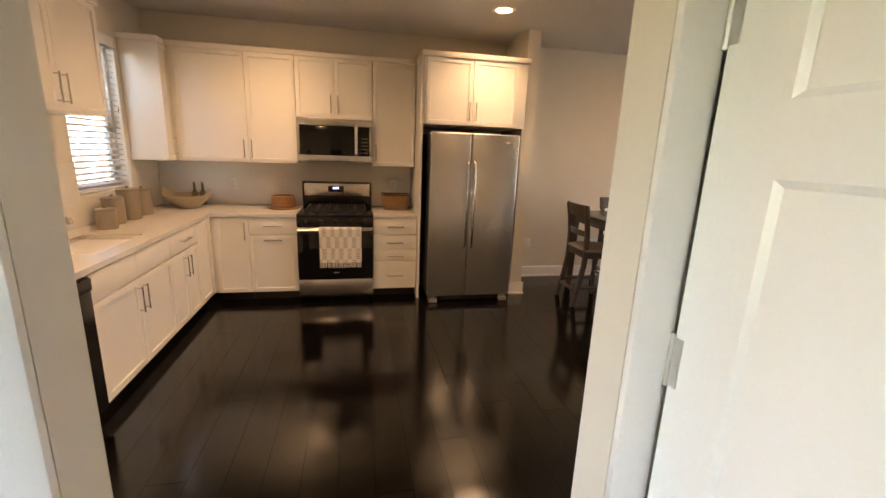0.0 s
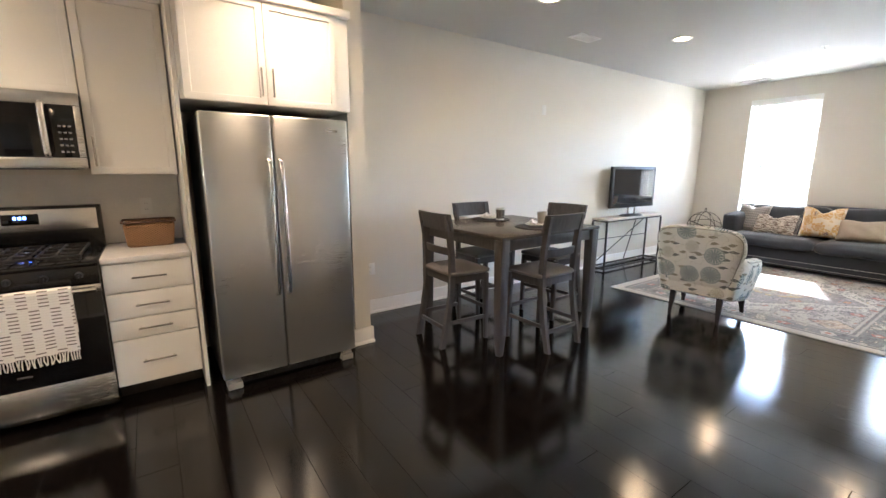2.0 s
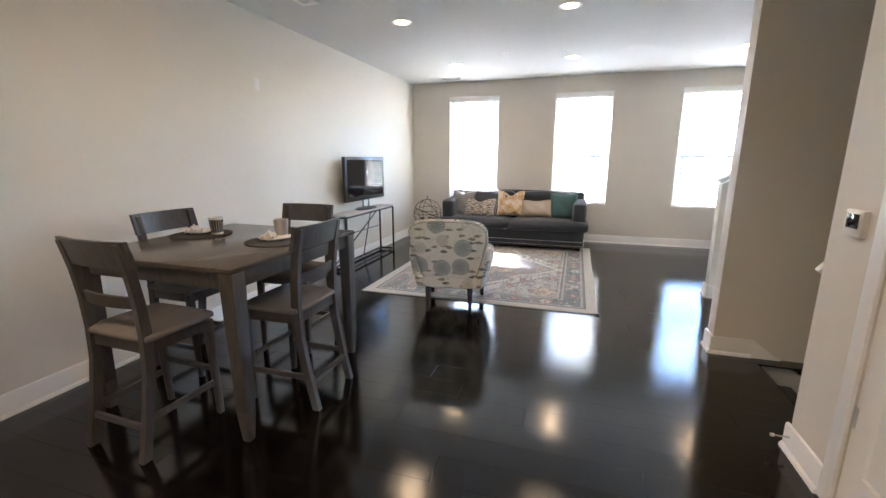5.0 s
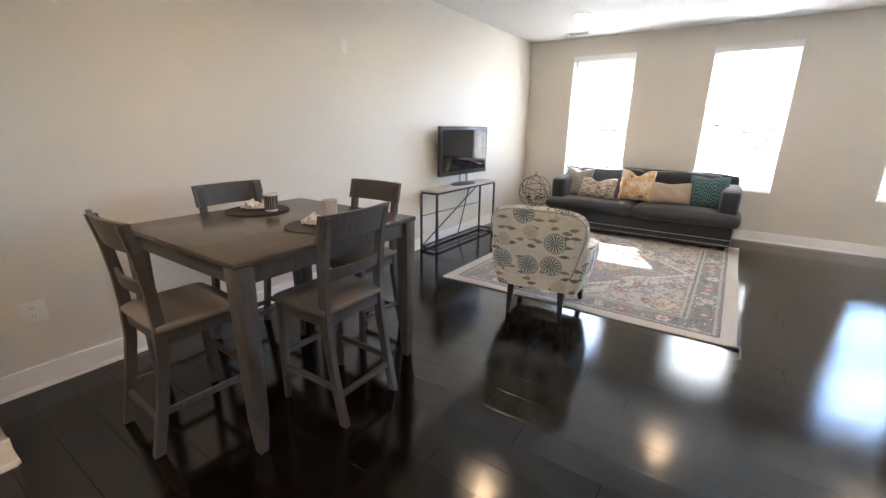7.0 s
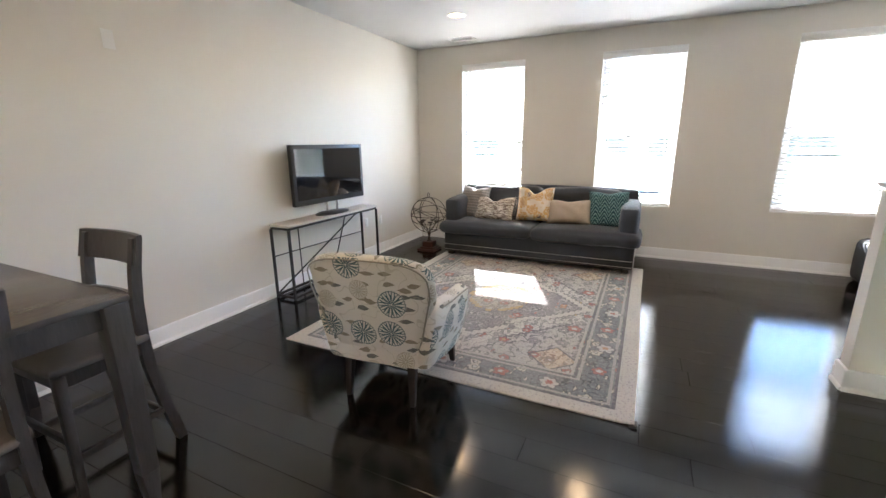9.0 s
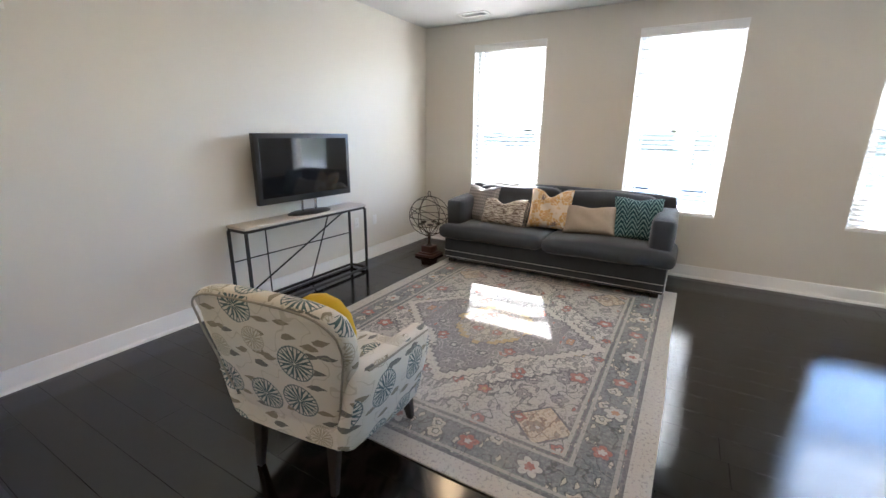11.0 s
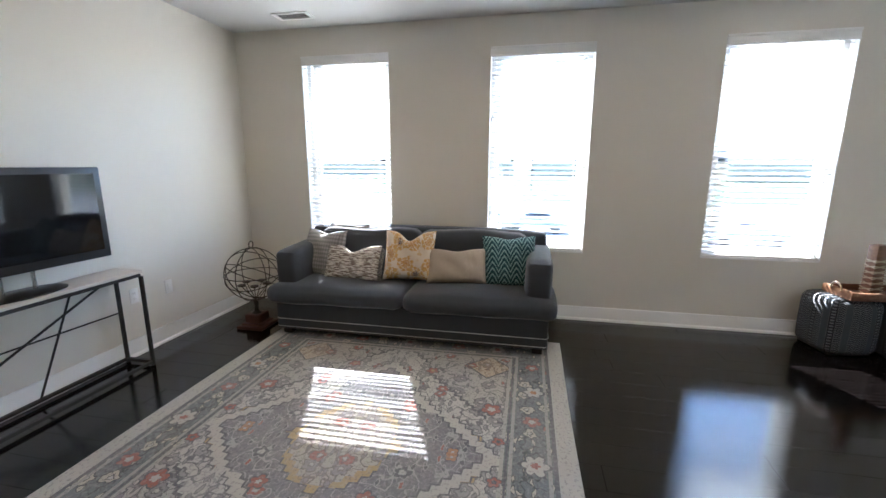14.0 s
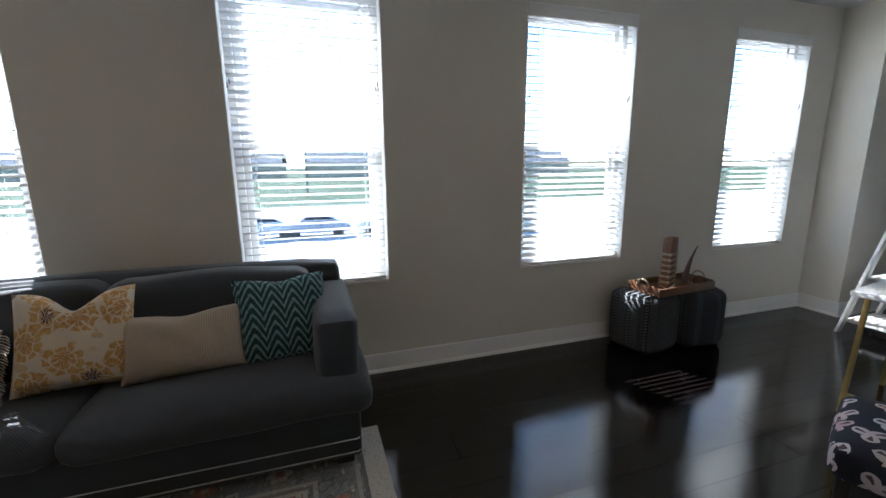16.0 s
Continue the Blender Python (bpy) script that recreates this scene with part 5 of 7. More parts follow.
def console_table():
    t = thing("console_table", pose(7.58, 6.205, 0), "narrow console table with pale top on a black metal frame", "table")
    L, D, h, r = 1.45, 0.25, 0.74, 0.011
    bm = B()
    box(bm, (-L / 2, -D / 2, h - 0.022), (L / 2, D / 2, h), 0.003)
    part("tabletop", bm, stained_wood("whitewashed_wood", (0.52, 0.48, 0.43), 0.5, (0.3, 3, 3), 0.12), t)
    for x in (-L / 2 + r, L / 2 - r):
        for y in (-D / 2 + r, D / 2 - r):
            bm = B()
            bar(bm, (x, y, 0), (x, y, h - 0.045), 2 * r, 2 * r, (0, 1, 0), 0.002)
            part("leg", bm, IRON, t)
        for z in (0.03, h - 0.034):
            bm = B()
            bar(bm, (x, -D / 2 + 2 * r, z), (x, D / 2 - 2 * r, z), 2 * r, 2 * r)
            part("rail", bm, IRON, t)
    for y in (-D / 2 + r, D / 2 - r):
        for z in (0.03, h - 0.034):
            bm = B()
            bar(bm, (-L / 2 + 2 * r, y, z), (L / 2 - 2 * r, y, z), 2 * r, 2 * r)
            part("rail", bm, IRON, t)
    yb = D / 2 - r
    for a, b, rr in (((-L / 2 + 0.03, 0.05), (L / 2 - 0.03, h - 0.06), 0.008), ((0.12, 0.04), (0.42, h - 0.05), 0.007), ((-L / 2 + 0.36, 0.04), (-L / 2 + 0.36, h - 0.05), 0.006), ((-L / 2 + 0.03, 0.42), (L / 2 - 0.03, 0.40), 0.006)):
        bm = B()
        tube(bm, [(a[0], yb - 0.006, a[1]), (b[0], yb + 0.004, b[1])], rr, 8)
        part("brace", bm, IRON, t, "thin black diagonal rod")


console_table()


# ---- armchair ----
def armchair():
    t = thing("armchair", pose(5.728, 4.412, 0, 0, 0, 7), "low armchair in cream cloth with teal and khaki medallions", "armchair")
    bm = B()
    pad(bm, (0.10, -0.325, 0.145), (0.70, 0.325, 0.37), 0.05, 0.0, 12)
    bend(bm, lambda x, y, z: (x, y * (1 - 0.55 * max(0, 0.34 - z)), z + (0.10 * max(0, 0.62 - x) / 0.5 if z < 0.25 else 0)))
    box_uv(part("seat_base", bm, CHAIRCLOTH, t))
    bm = B()
    pad(bm, (0.12, -0.275, 0.345), (0.72, 0.275, 0.465), 0.05, 0.035, 12)
    box_uv(part("seat_cushion", bm, CHAIRCLOTH, t))
    half = 0.352
    bm = B()
    pad(bm, (-0.01, -half, 0.235), (0.105, half, 0.905), 0.05, 0.0, 20)

    def lean(x, y, z):
        k = (z - 0.235) / 0.67
        a = abs(y) / half
        wide = 0.64 + 0.38 * min(1, k * 1.35) ** 0.8
        wrap = 0.02 * a ** 3 * min(1.0, 0.25 + k)
        drop = 0.055 * a ** 5 * max(0, k - 0.5) * 2
        sag = 0.035 * a ** 2 * (1 - min(1, k * 4))
        return (x + 0.135 * (1 - k) ** 1.2 + 0.012 * k + wrap - 0.022 * max(0, k - 0.86) / 0.14, y * wide, z - drop + sag + 0.012 * (1 - a * a) * k)
    bend(bm, lean)
    box_uv(part("backrest", bm, CHAIRCLOTH, t))
    welt = woven("welt_cord_cloth", (0.30, 0.29, 0.25), None, 0.9, 500)
    bm = B()
    rim = [(lean(-0.010, half * 0.985 * math.sin(q), 0.235 + 0.652 * (1 - 0.10 * (1 - math.cos(q)) ** 3))) for q in [(-1 + 2 * i / 24) * math.pi / 2 for i in range(25)]]
    low = [lean(-0.010, s * half * 0.985, 0.235 + 0.05 * j) for s, js in ((-1, range(1, 12)),) for j in js]
    high = [(x, -y, z) for x, y, z in reversed(low)]
    tube(bm, low + rim[1:-1] + high, 0.0045, 6)
    part("welt", bm, welt, t, "thin grey welt along the back edge")
    for s in (-1, 1):
        bm = B()
        pad(bm, (0.10, -0.05, 0.16), (0.705, 0.05, 0.60), 0.042, 0.0, 14)

        def shape(x, y, z, s=s):
            k = (z - 0.16) / 0.44
            top = 0.035 - 0.055 * max(0, x - 0.15) / 0.5 + 0.05 * max(0, 0.32 - x)
            low = 0.09 * max(0, 0.55 - x) / 0.45
            return (x + 0.02 * k * (x > 0.4), s * (0.265 + 0.065 * min(1, 1.4 * k)) + y, z + top * k + low * (1 - k))
        bend(bm, shape)
        box_uv(part("arm", bm, CHAIRCLOTH, t))
        bm = B()
        edge = [shape(x, s * 0.049, 0.575) for x in [0.16 + 0.05 * i for i in range(11)]]
        tube(bm, edge, 0.0045, 6)
        part("welt", bm, welt, t)
    for x, y, sp, h in ((0.155, 0.20, -0.03, 0.265), (0.155, -0.20, -0.03, 0.265), (0.665, 0.262, 0.03, 0.16), (0.665, -0.262, 0.03, 0.16)):
        bm = B()
        bar(bm, (x, y, h), (x + sp, y * 1.04, 0.0), 0.052, 0.052, (0, 1, 0), 0.004, 0.55)
        part("leg", bm, ESPRESSO, t, "dark tapered wooden leg")
    pp = thing("round_pillow", pose(5.985, 4.395, 0.625, 0, -64, 6), "round mustard yellow tufted pillow on the armchair", "pillow")
    bm = B()
    for s in (-1, 1):
        def fn(u, v, s=s):
            a = u * math.tau
            k = 1 + 0.012 * math.cos(a * 16) * v
            th = 0.065 * max(0, 1 - v ** 3) ** 0.5 * (1 - 0.55 * math.exp(-(v / 0.16) ** 2)) * (1 - 0.05 * abs(math.sin(a * 8)) * v)
            return (0.205 * v * k * math.cos(a), 0.205 * v * k * math.sin(a), s * th)
        sheet(bm, fn, 48, 14, True)
    bmesh.ops.remove_doubles(bm, verts=bm.verts, dist=0.0008)
    part("cover", bm, YELLOW, pp, sharp=80)
    bm = B()
    lathe(bm, [(0.014, 0.0), (0.012, 0.006), (0.0, 0.009)], 14, (0, 0, 0.032))
    part("button", bm, YELLOW, pp)


armchair()


# ---- iron sphere on a wooden foot ----
def orb():
    t = thing("candle_sphere", pose(9.165, 5.815, 0), "open iron-band sphere candle holder on a dark wooden foot", "ornament")
    cz, R = 0.50, 0.245
    RUSTY = painted("dark_bronze_iron", (0.045, 0.035, 0.028), 0.5, 0.3, 150, 0.3)
    bm = B()
    box(bm, (-0.13, -0.13, 0.0), (0.13, 0.13, 0.03), 0.006)
    box(bm, (-0.10, -0.10, 0.03), (0.10, 0.10, 0.05), 0.006)
    box(bm, (-0.075, -0.075, 0.05), (0.075, 0.075, 0.13), 0.008)
    part("foot", bm, stained_wood("red_brown_wood", (0.075, 0.028, 0.018), 0.4), t)
    bm = B()
    lathe(bm, [(0.045, 0.13), (0.02, 0.15), (0.014, 0.20), (0.022, 0.235), (0.012, 0.26)], 16)
    part("stem", bm, RUSTY, t)
    for rot in ((90, 0, 0), (90, 0, 60), (90, 0, 120), (0, 0, 0), (24, 0, 40), (-24, 0, 100), (50, 0, -20)):
        m = pose(0, 0, cz, *rot)
        bm = B()
        tube(bm, [m @ Vector((R * math.cos(a * math.tau / 40), R * math.sin(a * math.tau / 40), 0)) for a in range(40)], 0.0045, 6, True)
        part("band", bm, RUSTY, t)
    bm = B()
    tube(bm, [(0.03 * math.cos(a * math.tau / 16), 0, cz + R + 0.032 + 0.03 * math.sin(a * math.tau / 16)) for a in range(16)], 0.005, 6, True)
    part("ring", bm, RUSTY, t)
    for k in range(5):
        a = k * math.tau / 5
        x, y = 0.11 * math.cos(a), 0.11 * math.sin(a)
        bm = B()
        tube(bm, [(0, 0, 0.26), (x * 0.6, y * 0.6, 0.34), (x, y, 0.40)], 0.004, 6)
        lathe(bm, [(0.012, 0.40), (0.034, 0.405), (0.036, 0.418), (0.032, 0.418), (0.0, 0.408)], 16, (x, y, 0))
        part("candle_cup", bm, RUSTY, t)


orb()


# ---- poufs, tray and what lies on it ----
def pouf_cloth(name, light):
    n = Nodes(name)
    x, y, z = n.xyz()
    ang = n.m("ARCTAN2", y, x)
    lane = n.m("MULTIPLY", ang, 34.0 / math.tau)
    which = n.m("FRACT", n.m("MULTIPLY", n.m("FLOOR", lane), 0.37))
    across = n.m("ABSOLUTE", n.m("SUBTRACT", n.m("FRACT", lane), 0.5))
    zig = n.m("SINE", n.m("ADD", n.m("MULTIPLY", z, 400.0), n.m("MULTIPLY", across, 9.0)))
    dash = n.m("MULTIPLY", n.m("GREATER_THAN", n.m("SINE", n.m("MULTIPLY", z, 260.0)), 0.0), n.m("LESS_THAN", across, 0.28))
    mark = n.mix(n.m("GREATER_THAN", which, 0.55), dash, n.m("GREATER_THAN", zig, 0.35))
    mark = n.m("MULTIPLY", mark, n.m("GREATER_THAN", which, 0.22))
    c = n.mix(n.m("MULTIPLY", mark, 0.8), n.mix(n.m("LESS_THAN", which, 0.22), (0.016, 0.019, 0.026), (0.045, 0.052, 0.062)), light)
    c = n.mix(n.m("GREATER_THAN", across, 0.46), c, tone(light, 0.6))
    c = n.mix(n.ramp(n.noise(90, 3), 0.4, 0.7, 0, 0.45), c, (0.03, 0.034, 0.042))
    cloth_relief(n, 0.5)
    return n.end(c, 0.9)


def pouf(x, y, a, lab, cloth):
    t = thing("pouf", pose(x, y, 0, 0, 0, a), lab, "pouf", "poufs under the window")
    bm = B()
    pad(bm, (-0.215, -0.215, 0.012), (0.215, 0.215, 0.455), 0.06, 0.012, 14)
    bend(bm, lambda x, y, z: (x * (0.42 + 0.62 * max(abs(x), abs(y)) / (math.hypot(x, y) + 1e-6)), y * (0.42 + 0.62 * max(abs(x), abs(y)) / (math.hypot(x, y) + 1e-6)), z))
    part("cover", bm, cloth, t)
    bm = B()
    tube(bm, [(0.20 * math.copysign(abs(math.cos(k * math.tau / 32)) ** 0.82, math.cos(k * math.tau / 32)), 0.20 * math.copysign(abs(math.sin(k * math.tau / 32)) ** 0.82, math.sin(k * math.tau / 32)), 0.40) for k in range(32)], 0.006, 6, True)
    part("piping", bm, SOFACLOTH, t)
    bm = B()
    box(bm, (-0.16, -0.16, 0.0), (0.16, 0.16, 0.014), 0.003)
    part("base", bm, DARKPLASTIC, t)


pouf(9.705, 0.83, 8, "striped charcoal woven pouf against the wall", pouf_cloth("striped_pouf_cloth", (0.15, 0.155, 0.16)))
# same cloth again, its pale marks set to a darker tone
pouf(9.675, 0.385, -6, "darker striped woven pouf beside its twin", pouf_cloth("darker_pouf_cloth", (0.045, 0.05, 0.058)))


def tray():
    TW = stained_wood("reddish_tray_wood", (0.16, 0.075, 0.038), 0.45, (2, 0.25, 2))
    t = thing("serving_tray", pose(9.66, 0.62, 0.469, 0, 0, 4), "long wooden tray with rope handles on the poufs", "tray")
    a, b = 0.15, 0.30
    bm = B()
    box(bm, (-a, -b, 0), (a, b, 0.010), 0.002)
    part("bottom", bm, TW, t)
    for lo, hi in (((-a, -b, 0.0105), (-a + 0.014, b, 0.062)), ((a - 0.014, -b, 0.0105), (a, b, 0.062)), ((-a + 0.0145, -b, 0.0105), (a - 0.0145, -b + 0.014, 0.07)), ((-a + 0.0145, b - 0.014, 0.0105), (a - 0.0145, b, 0.07))):
        bm = B()
        box(bm, lo, hi, 0.003)
        part("side", bm, TW, t)
    rope = woven("pale_rope", (0.45, 0.37, 0.26), None, 0.9, 600)
    for s in (-1, 1):
        bm = B()
        tube(bm, [(0.055 * math.cos(k * math.pi / 10), s * (b + 0.006), 0.055 + 0.055 * math.sin(k * math.pi / 10)) for k in range(11)], 0.007, 8)
        part("rope_handle", bm, rope, t)
    s = thing("wooden_spool", pose(9.64, 0.69, 0.480, 0, 0, 20), "tall wooden block wound with pale twine", "ornament")
    bm = B()
    box(bm, (-0.035, -0.055, 0), (0.035, 0.055, 0.41), 0.006)
    part("block", bm, TW, s)
    for i in range(13):
        z = 0.03 + 0.022 * i
        bm = B()
        d = 0.018 if i % 2 else -0.018
        tube(bm, [(-0.038, -0.058, z), (-0.038, 0.058, z + d), (0.038, 0.058, z), (0.038, -0.058, z + d)], 0.005, 6, True)
        part("twine", bm, rope, s)
    hn = thing("horn", pose(9.66, 0.47, 0.480), "dark curved animal horn standing on a small base", "ornament")
    bm = B()
    tube(bm, [(0, 0.012 - 0.10 * (k / 12) ** 2, 0.02 + 0.30 * k / 12) for k in range(13)], 0.028, 14, False, 0.003)
    part("horn_body", bm, stained_wood("horn_brown", (0.10, 0.06, 0.045), 0.35), hn)
    bm = B()
    lathe(bm, [(0.045, 0.0), (0.045, 0.012), (0.03, 0.02)], 20, (0, 0.012, 0))
    part("base", bm, TW, hn)
    rg = thing("wire_ring", pose(9.60, 0.40, 0.480, 0, 0, 30), "small bent wire ring in the tray", "ornament")
    bm = B()
    tube(bm, [(0.04 * math.cos(k * math.tau / 20), 0, 0.044 + 0.04 * math.sin(k * math.tau / 20)) for k in range(20)], 0.004, 6, True)
    part("ring", bm, IRON, rg)


tray()


# ---- by the alcove: ladder shelf, small table, patterned chair ----
def ladder_shelf():
    t = thing("ladder_shelf", pose(9.14, -1.22, 0), "white leaning ladder shelf in the alcove", "shelf")
    for y in (0.24, -0.24):
        bm = B()
        bar(bm, (0.0 + 0.22, y - 0.0, 0), (0.0 - 0.20, y, 1.85), 0.025, 0.06, (0, 1, 0), 0.003)
        part("side_rail", bm, TRIM, t)
    for z, d in ((0.10, 0.40), (0.50, 0.34), (0.92, 0.28), (1.32, 0.22)):
        x1 = 0.22 - 0.42 * z / 1.85
        bm = B()
        box(bm, (x1 - d, -0.226, z), (x1, 0.226, z + 0.022), 0.003)
        box(bm, (x1 - d, -0.226, z + 0.022), (x1 - d + 0.012, 0.226, z + 0.075), 0.002)
        part("shelf_board", bm, TRIM, t)
    bm = B()
    bar(bm, (-0.20 + 0.0, -0.24, 1.80), (-0.20, 0.24, 1.80), 0.03, 0.05, bev=0.003)
    part("top_rail", bm, TRIM, t)


ladder_shelf()


def gold_table():
    GOLD = painted("brushed_brass", (0.55, 0.38, 0.14), 0.35, 0.1, 150, 0.1, 1.0)
    t = thing("side_table", pose(8.42, 0.09, 0, 0, 0, 10), "white-topped side table on thin brass legs", "table")
    bm = B()
    box(bm, (-0.24, -0.36, 0.715), (0.24, 0.36, 0.745), 0.006)
    part("tabletop", bm, TRIM, t)
    for x, y in ((0.2, 0.32), (-0.2, 0.32), (0.2, -0.32), (-0.2, -0.32)):
        bm = B()
        bar(bm, (x * 0.9, y * 0.9, 0.715), (x, y, 0), 0.024, 0.024, (0, 1, 0), 0.002)
        part("leg", bm, GOLD, t)
    for y in (0.315, -0.315):
        bm = B()
        bar(bm, (-0.195, y, 0.12), (0.195, y, 0.12), 0.018, 0.018, bev=0.002)
        part("stretcher", bm, GOLD, t)


gold_table()

n = Nodes("navy_tulip_cloth")
r, wave, pick, pick2 = medallions(n, uv_of(n), 8.0, 0.6, 1.5, 0.02)
c = n.mix(n.m("LESS_THAN", n.m("DIVIDE", r, n.m("ADD", 0.42, n.m("MULTIPLY", wave, 0.58))), 0.44), (0.012, 0.014, 0.025), n.mix(pick, (0.62, 0.60, 0.58), (0.55, 0.36, 0.36)))
c = n.mix(flower_mask(n, r, wave, 0.12, 0.36, 0.95), c, (0.10, 0.06, 0.07))
cloth_relief(n)
TULIP = n.end(c, 0.88)


def tulip_chair():
    t = thing("accent_chair", pose(7.86, 1.28, 0, 0, 0, -65), "navy accent chair with pale tulip-print seat", "chair")
    bm = B()
    pad(bm, (-0.27, -0.27, 0.33), (0.27, 0.27, 0.47), 0.045, 0.02, 12)
    box_uv(part("seat", bm, TULIP, t))
    bm = B()
    pad(bm, (-0.27, -0.27, 0.42), (0.27, -0.17, 0.92), 0.045, 0.02, 12)
    bend(bm, lambda x, y, z: (x, y - 0.14 * (z - 0.45), z))
    box_uv(part("backrest", bm, TULIP, t))
    for x in (-0.22, 0.22):
        for y in (-0.22, 0.22):
            bm = B()
            bar(bm, (x, y, 0.345), (x * 1.06, y * 1.06, 0), 0.045, 0.045, (0, 1, 0), 0.004, 0.6)
            part("leg", bm, ESPRESSO, t)


tulip_chair()

# ---- entry: doors, cart, controls ----
HINGE = painted("satin_hinge", (0.66, 0.65, 0.63), 0.45, 0.05, 200, 0.02, 1.0)


def panel_door(name, m, w, h, label, knob_side=1):
    """Local x from the hinge edge, y the thickness, z up. Three-panel: one wide above, two tall below."""
    d = thing(name, m, label, "door", kind="structure")
    bm = B()
    box(bm, (0, -0.018, 0.008), (w, 0.018, h))
    cuts = [(0.11, 1.66, w - 0.11, h - 0.12), (0.11, 0.24, w / 2 - 0.05, 1.56), (w / 2 + 0.05, 0.24, w - 0.11, 1.56)]
    part("slab", bm, TRIM, d)
    for s in (-1, 1):
        xs = sorted({0.0, 0.11, w / 2 - 0.05, w / 2 + 0.05, w - 0.11, w})
        bm = B()
        y0, y1 = (0.0185, 0.0255) if s > 0 else (-0.0255, -0.0185)
        for lo, hi in (((0, 0.008), (0.11, h)), ((w - 0.11, 0.008), (w, h)), ((0.11, 0.008), (w - 0.11, 0.24)), ((0.11, 1.56), (w - 0.11, 1.66)), ((0.11, h - 0.12), (w - 0.11, h)), ((w / 2 - 0.05, 0.24), (w / 2 + 0.05, 1.56))):
            box(bm, (lo[0], y0, lo[1]), (hi[0], y1, hi[1]), 0.0)
        bmesh.ops.remove_doubles(bm, verts=bm.verts, dist=0.0005)
        part("stile_frame", bm, TRIM, d)
        bm = B()
        ya, yb = s * 0.0256, s * 0.0187
        for x0, z0, x1, z1 in cuts:
            out = [bm.verts.new(p) for p in ((x0, ya, z0), (x1, ya, z0), (x1, ya, z1), (x0, ya, z1))]
            inn = [bm.verts.new(p) for p in ((x0 + 0.011, yb, z0 + 0.011), (x1 - 0.011, yb, z0 + 0.011), (x1 - 0.011, yb, z1 - 0.011), (x0 + 0.011, yb, z1 - 0.011))]
            for k in range(4):
                bm.faces.new((out[k], out[(k + 1) % 4], inn[(k + 1) % 4], inn[k]))
        bmesh.ops.recalc_face_normals(bm, faces=bm.faces[:])
        part("panel_moulding", bm, TRIM, d)
    for z in (0.44, 1.24, h - 0.25):
        bm = B()
        tube(bm, [(-0.006, knob_side * 0.024, z - 0.05), (-0.006, knob_side * 0.024, z + 0.05)], 0.007, 10)
        box(bm, (-0.004, knob_side * 0.019 - 0.002, z - 0.045), (0.018, knob_side * 0.0275, z + 0.045), 0.001)
        part("hinge", bm, HINGE, d, "satin nickel butt hinge")
    for s in (-1, 1):
        bm = B()
        lathe(bm, [(0.03, 0.0), (0.03, 0.006), (0.012, 0.012), (0.012, 0.035), (0.026, 0.045), (0.028, 0.06), (0.0, 0.07)], 20)
        bmesh.ops.rotate(bm, verts=bm.verts, cent=(0, 0, 0), matrix=Matrix.Rotation(radians(-90 * s), 3, "X"))
        bmesh.ops.translate(bm, verts=bm.verts, vec=(w - 0.065, s * 0.026, 0.95))
        part("knob", bm, HINGE, d)
    return d


def casing(x0, x1, h, y, out, name="trim_casing"):
    """Flat casing round an opening in a wall along x; the face is at y, out is +1 or -1."""
    bm = B()
    a, b = sorted((y + out * 0.001, y + out * 0.017))
    w = 0.078
    for lo, hi in (((x0 - w, a, 0), (x0, b, h)), ((x1, a, 0), (x1 + w, b, h)), ((x0 - w - 0.006, a, h), (x1 + w + 0.006, b + 0.0, h + w + 0.01))):
        box(bm, lo, hi, 0.003)
    return tagged(part(name, bm, TRIM), "flat white door casing", "trim", "", "structure")


panel_door("door_1", pose(1.7775, 1.962, 0, 0, 0, -88.5), 0.80, 2.04, "white panelled door standing wide open", -1)
casing(3.30, 4.14, 2.06, YS, 1)
casing(DX0, DX1, 2.35, DY0, -1)
panel_door("door_2", pose(4.137, YS - 0.03, 0, 0, 0, 180), 0.833, 2.05, "closed white panelled closet door", -1)


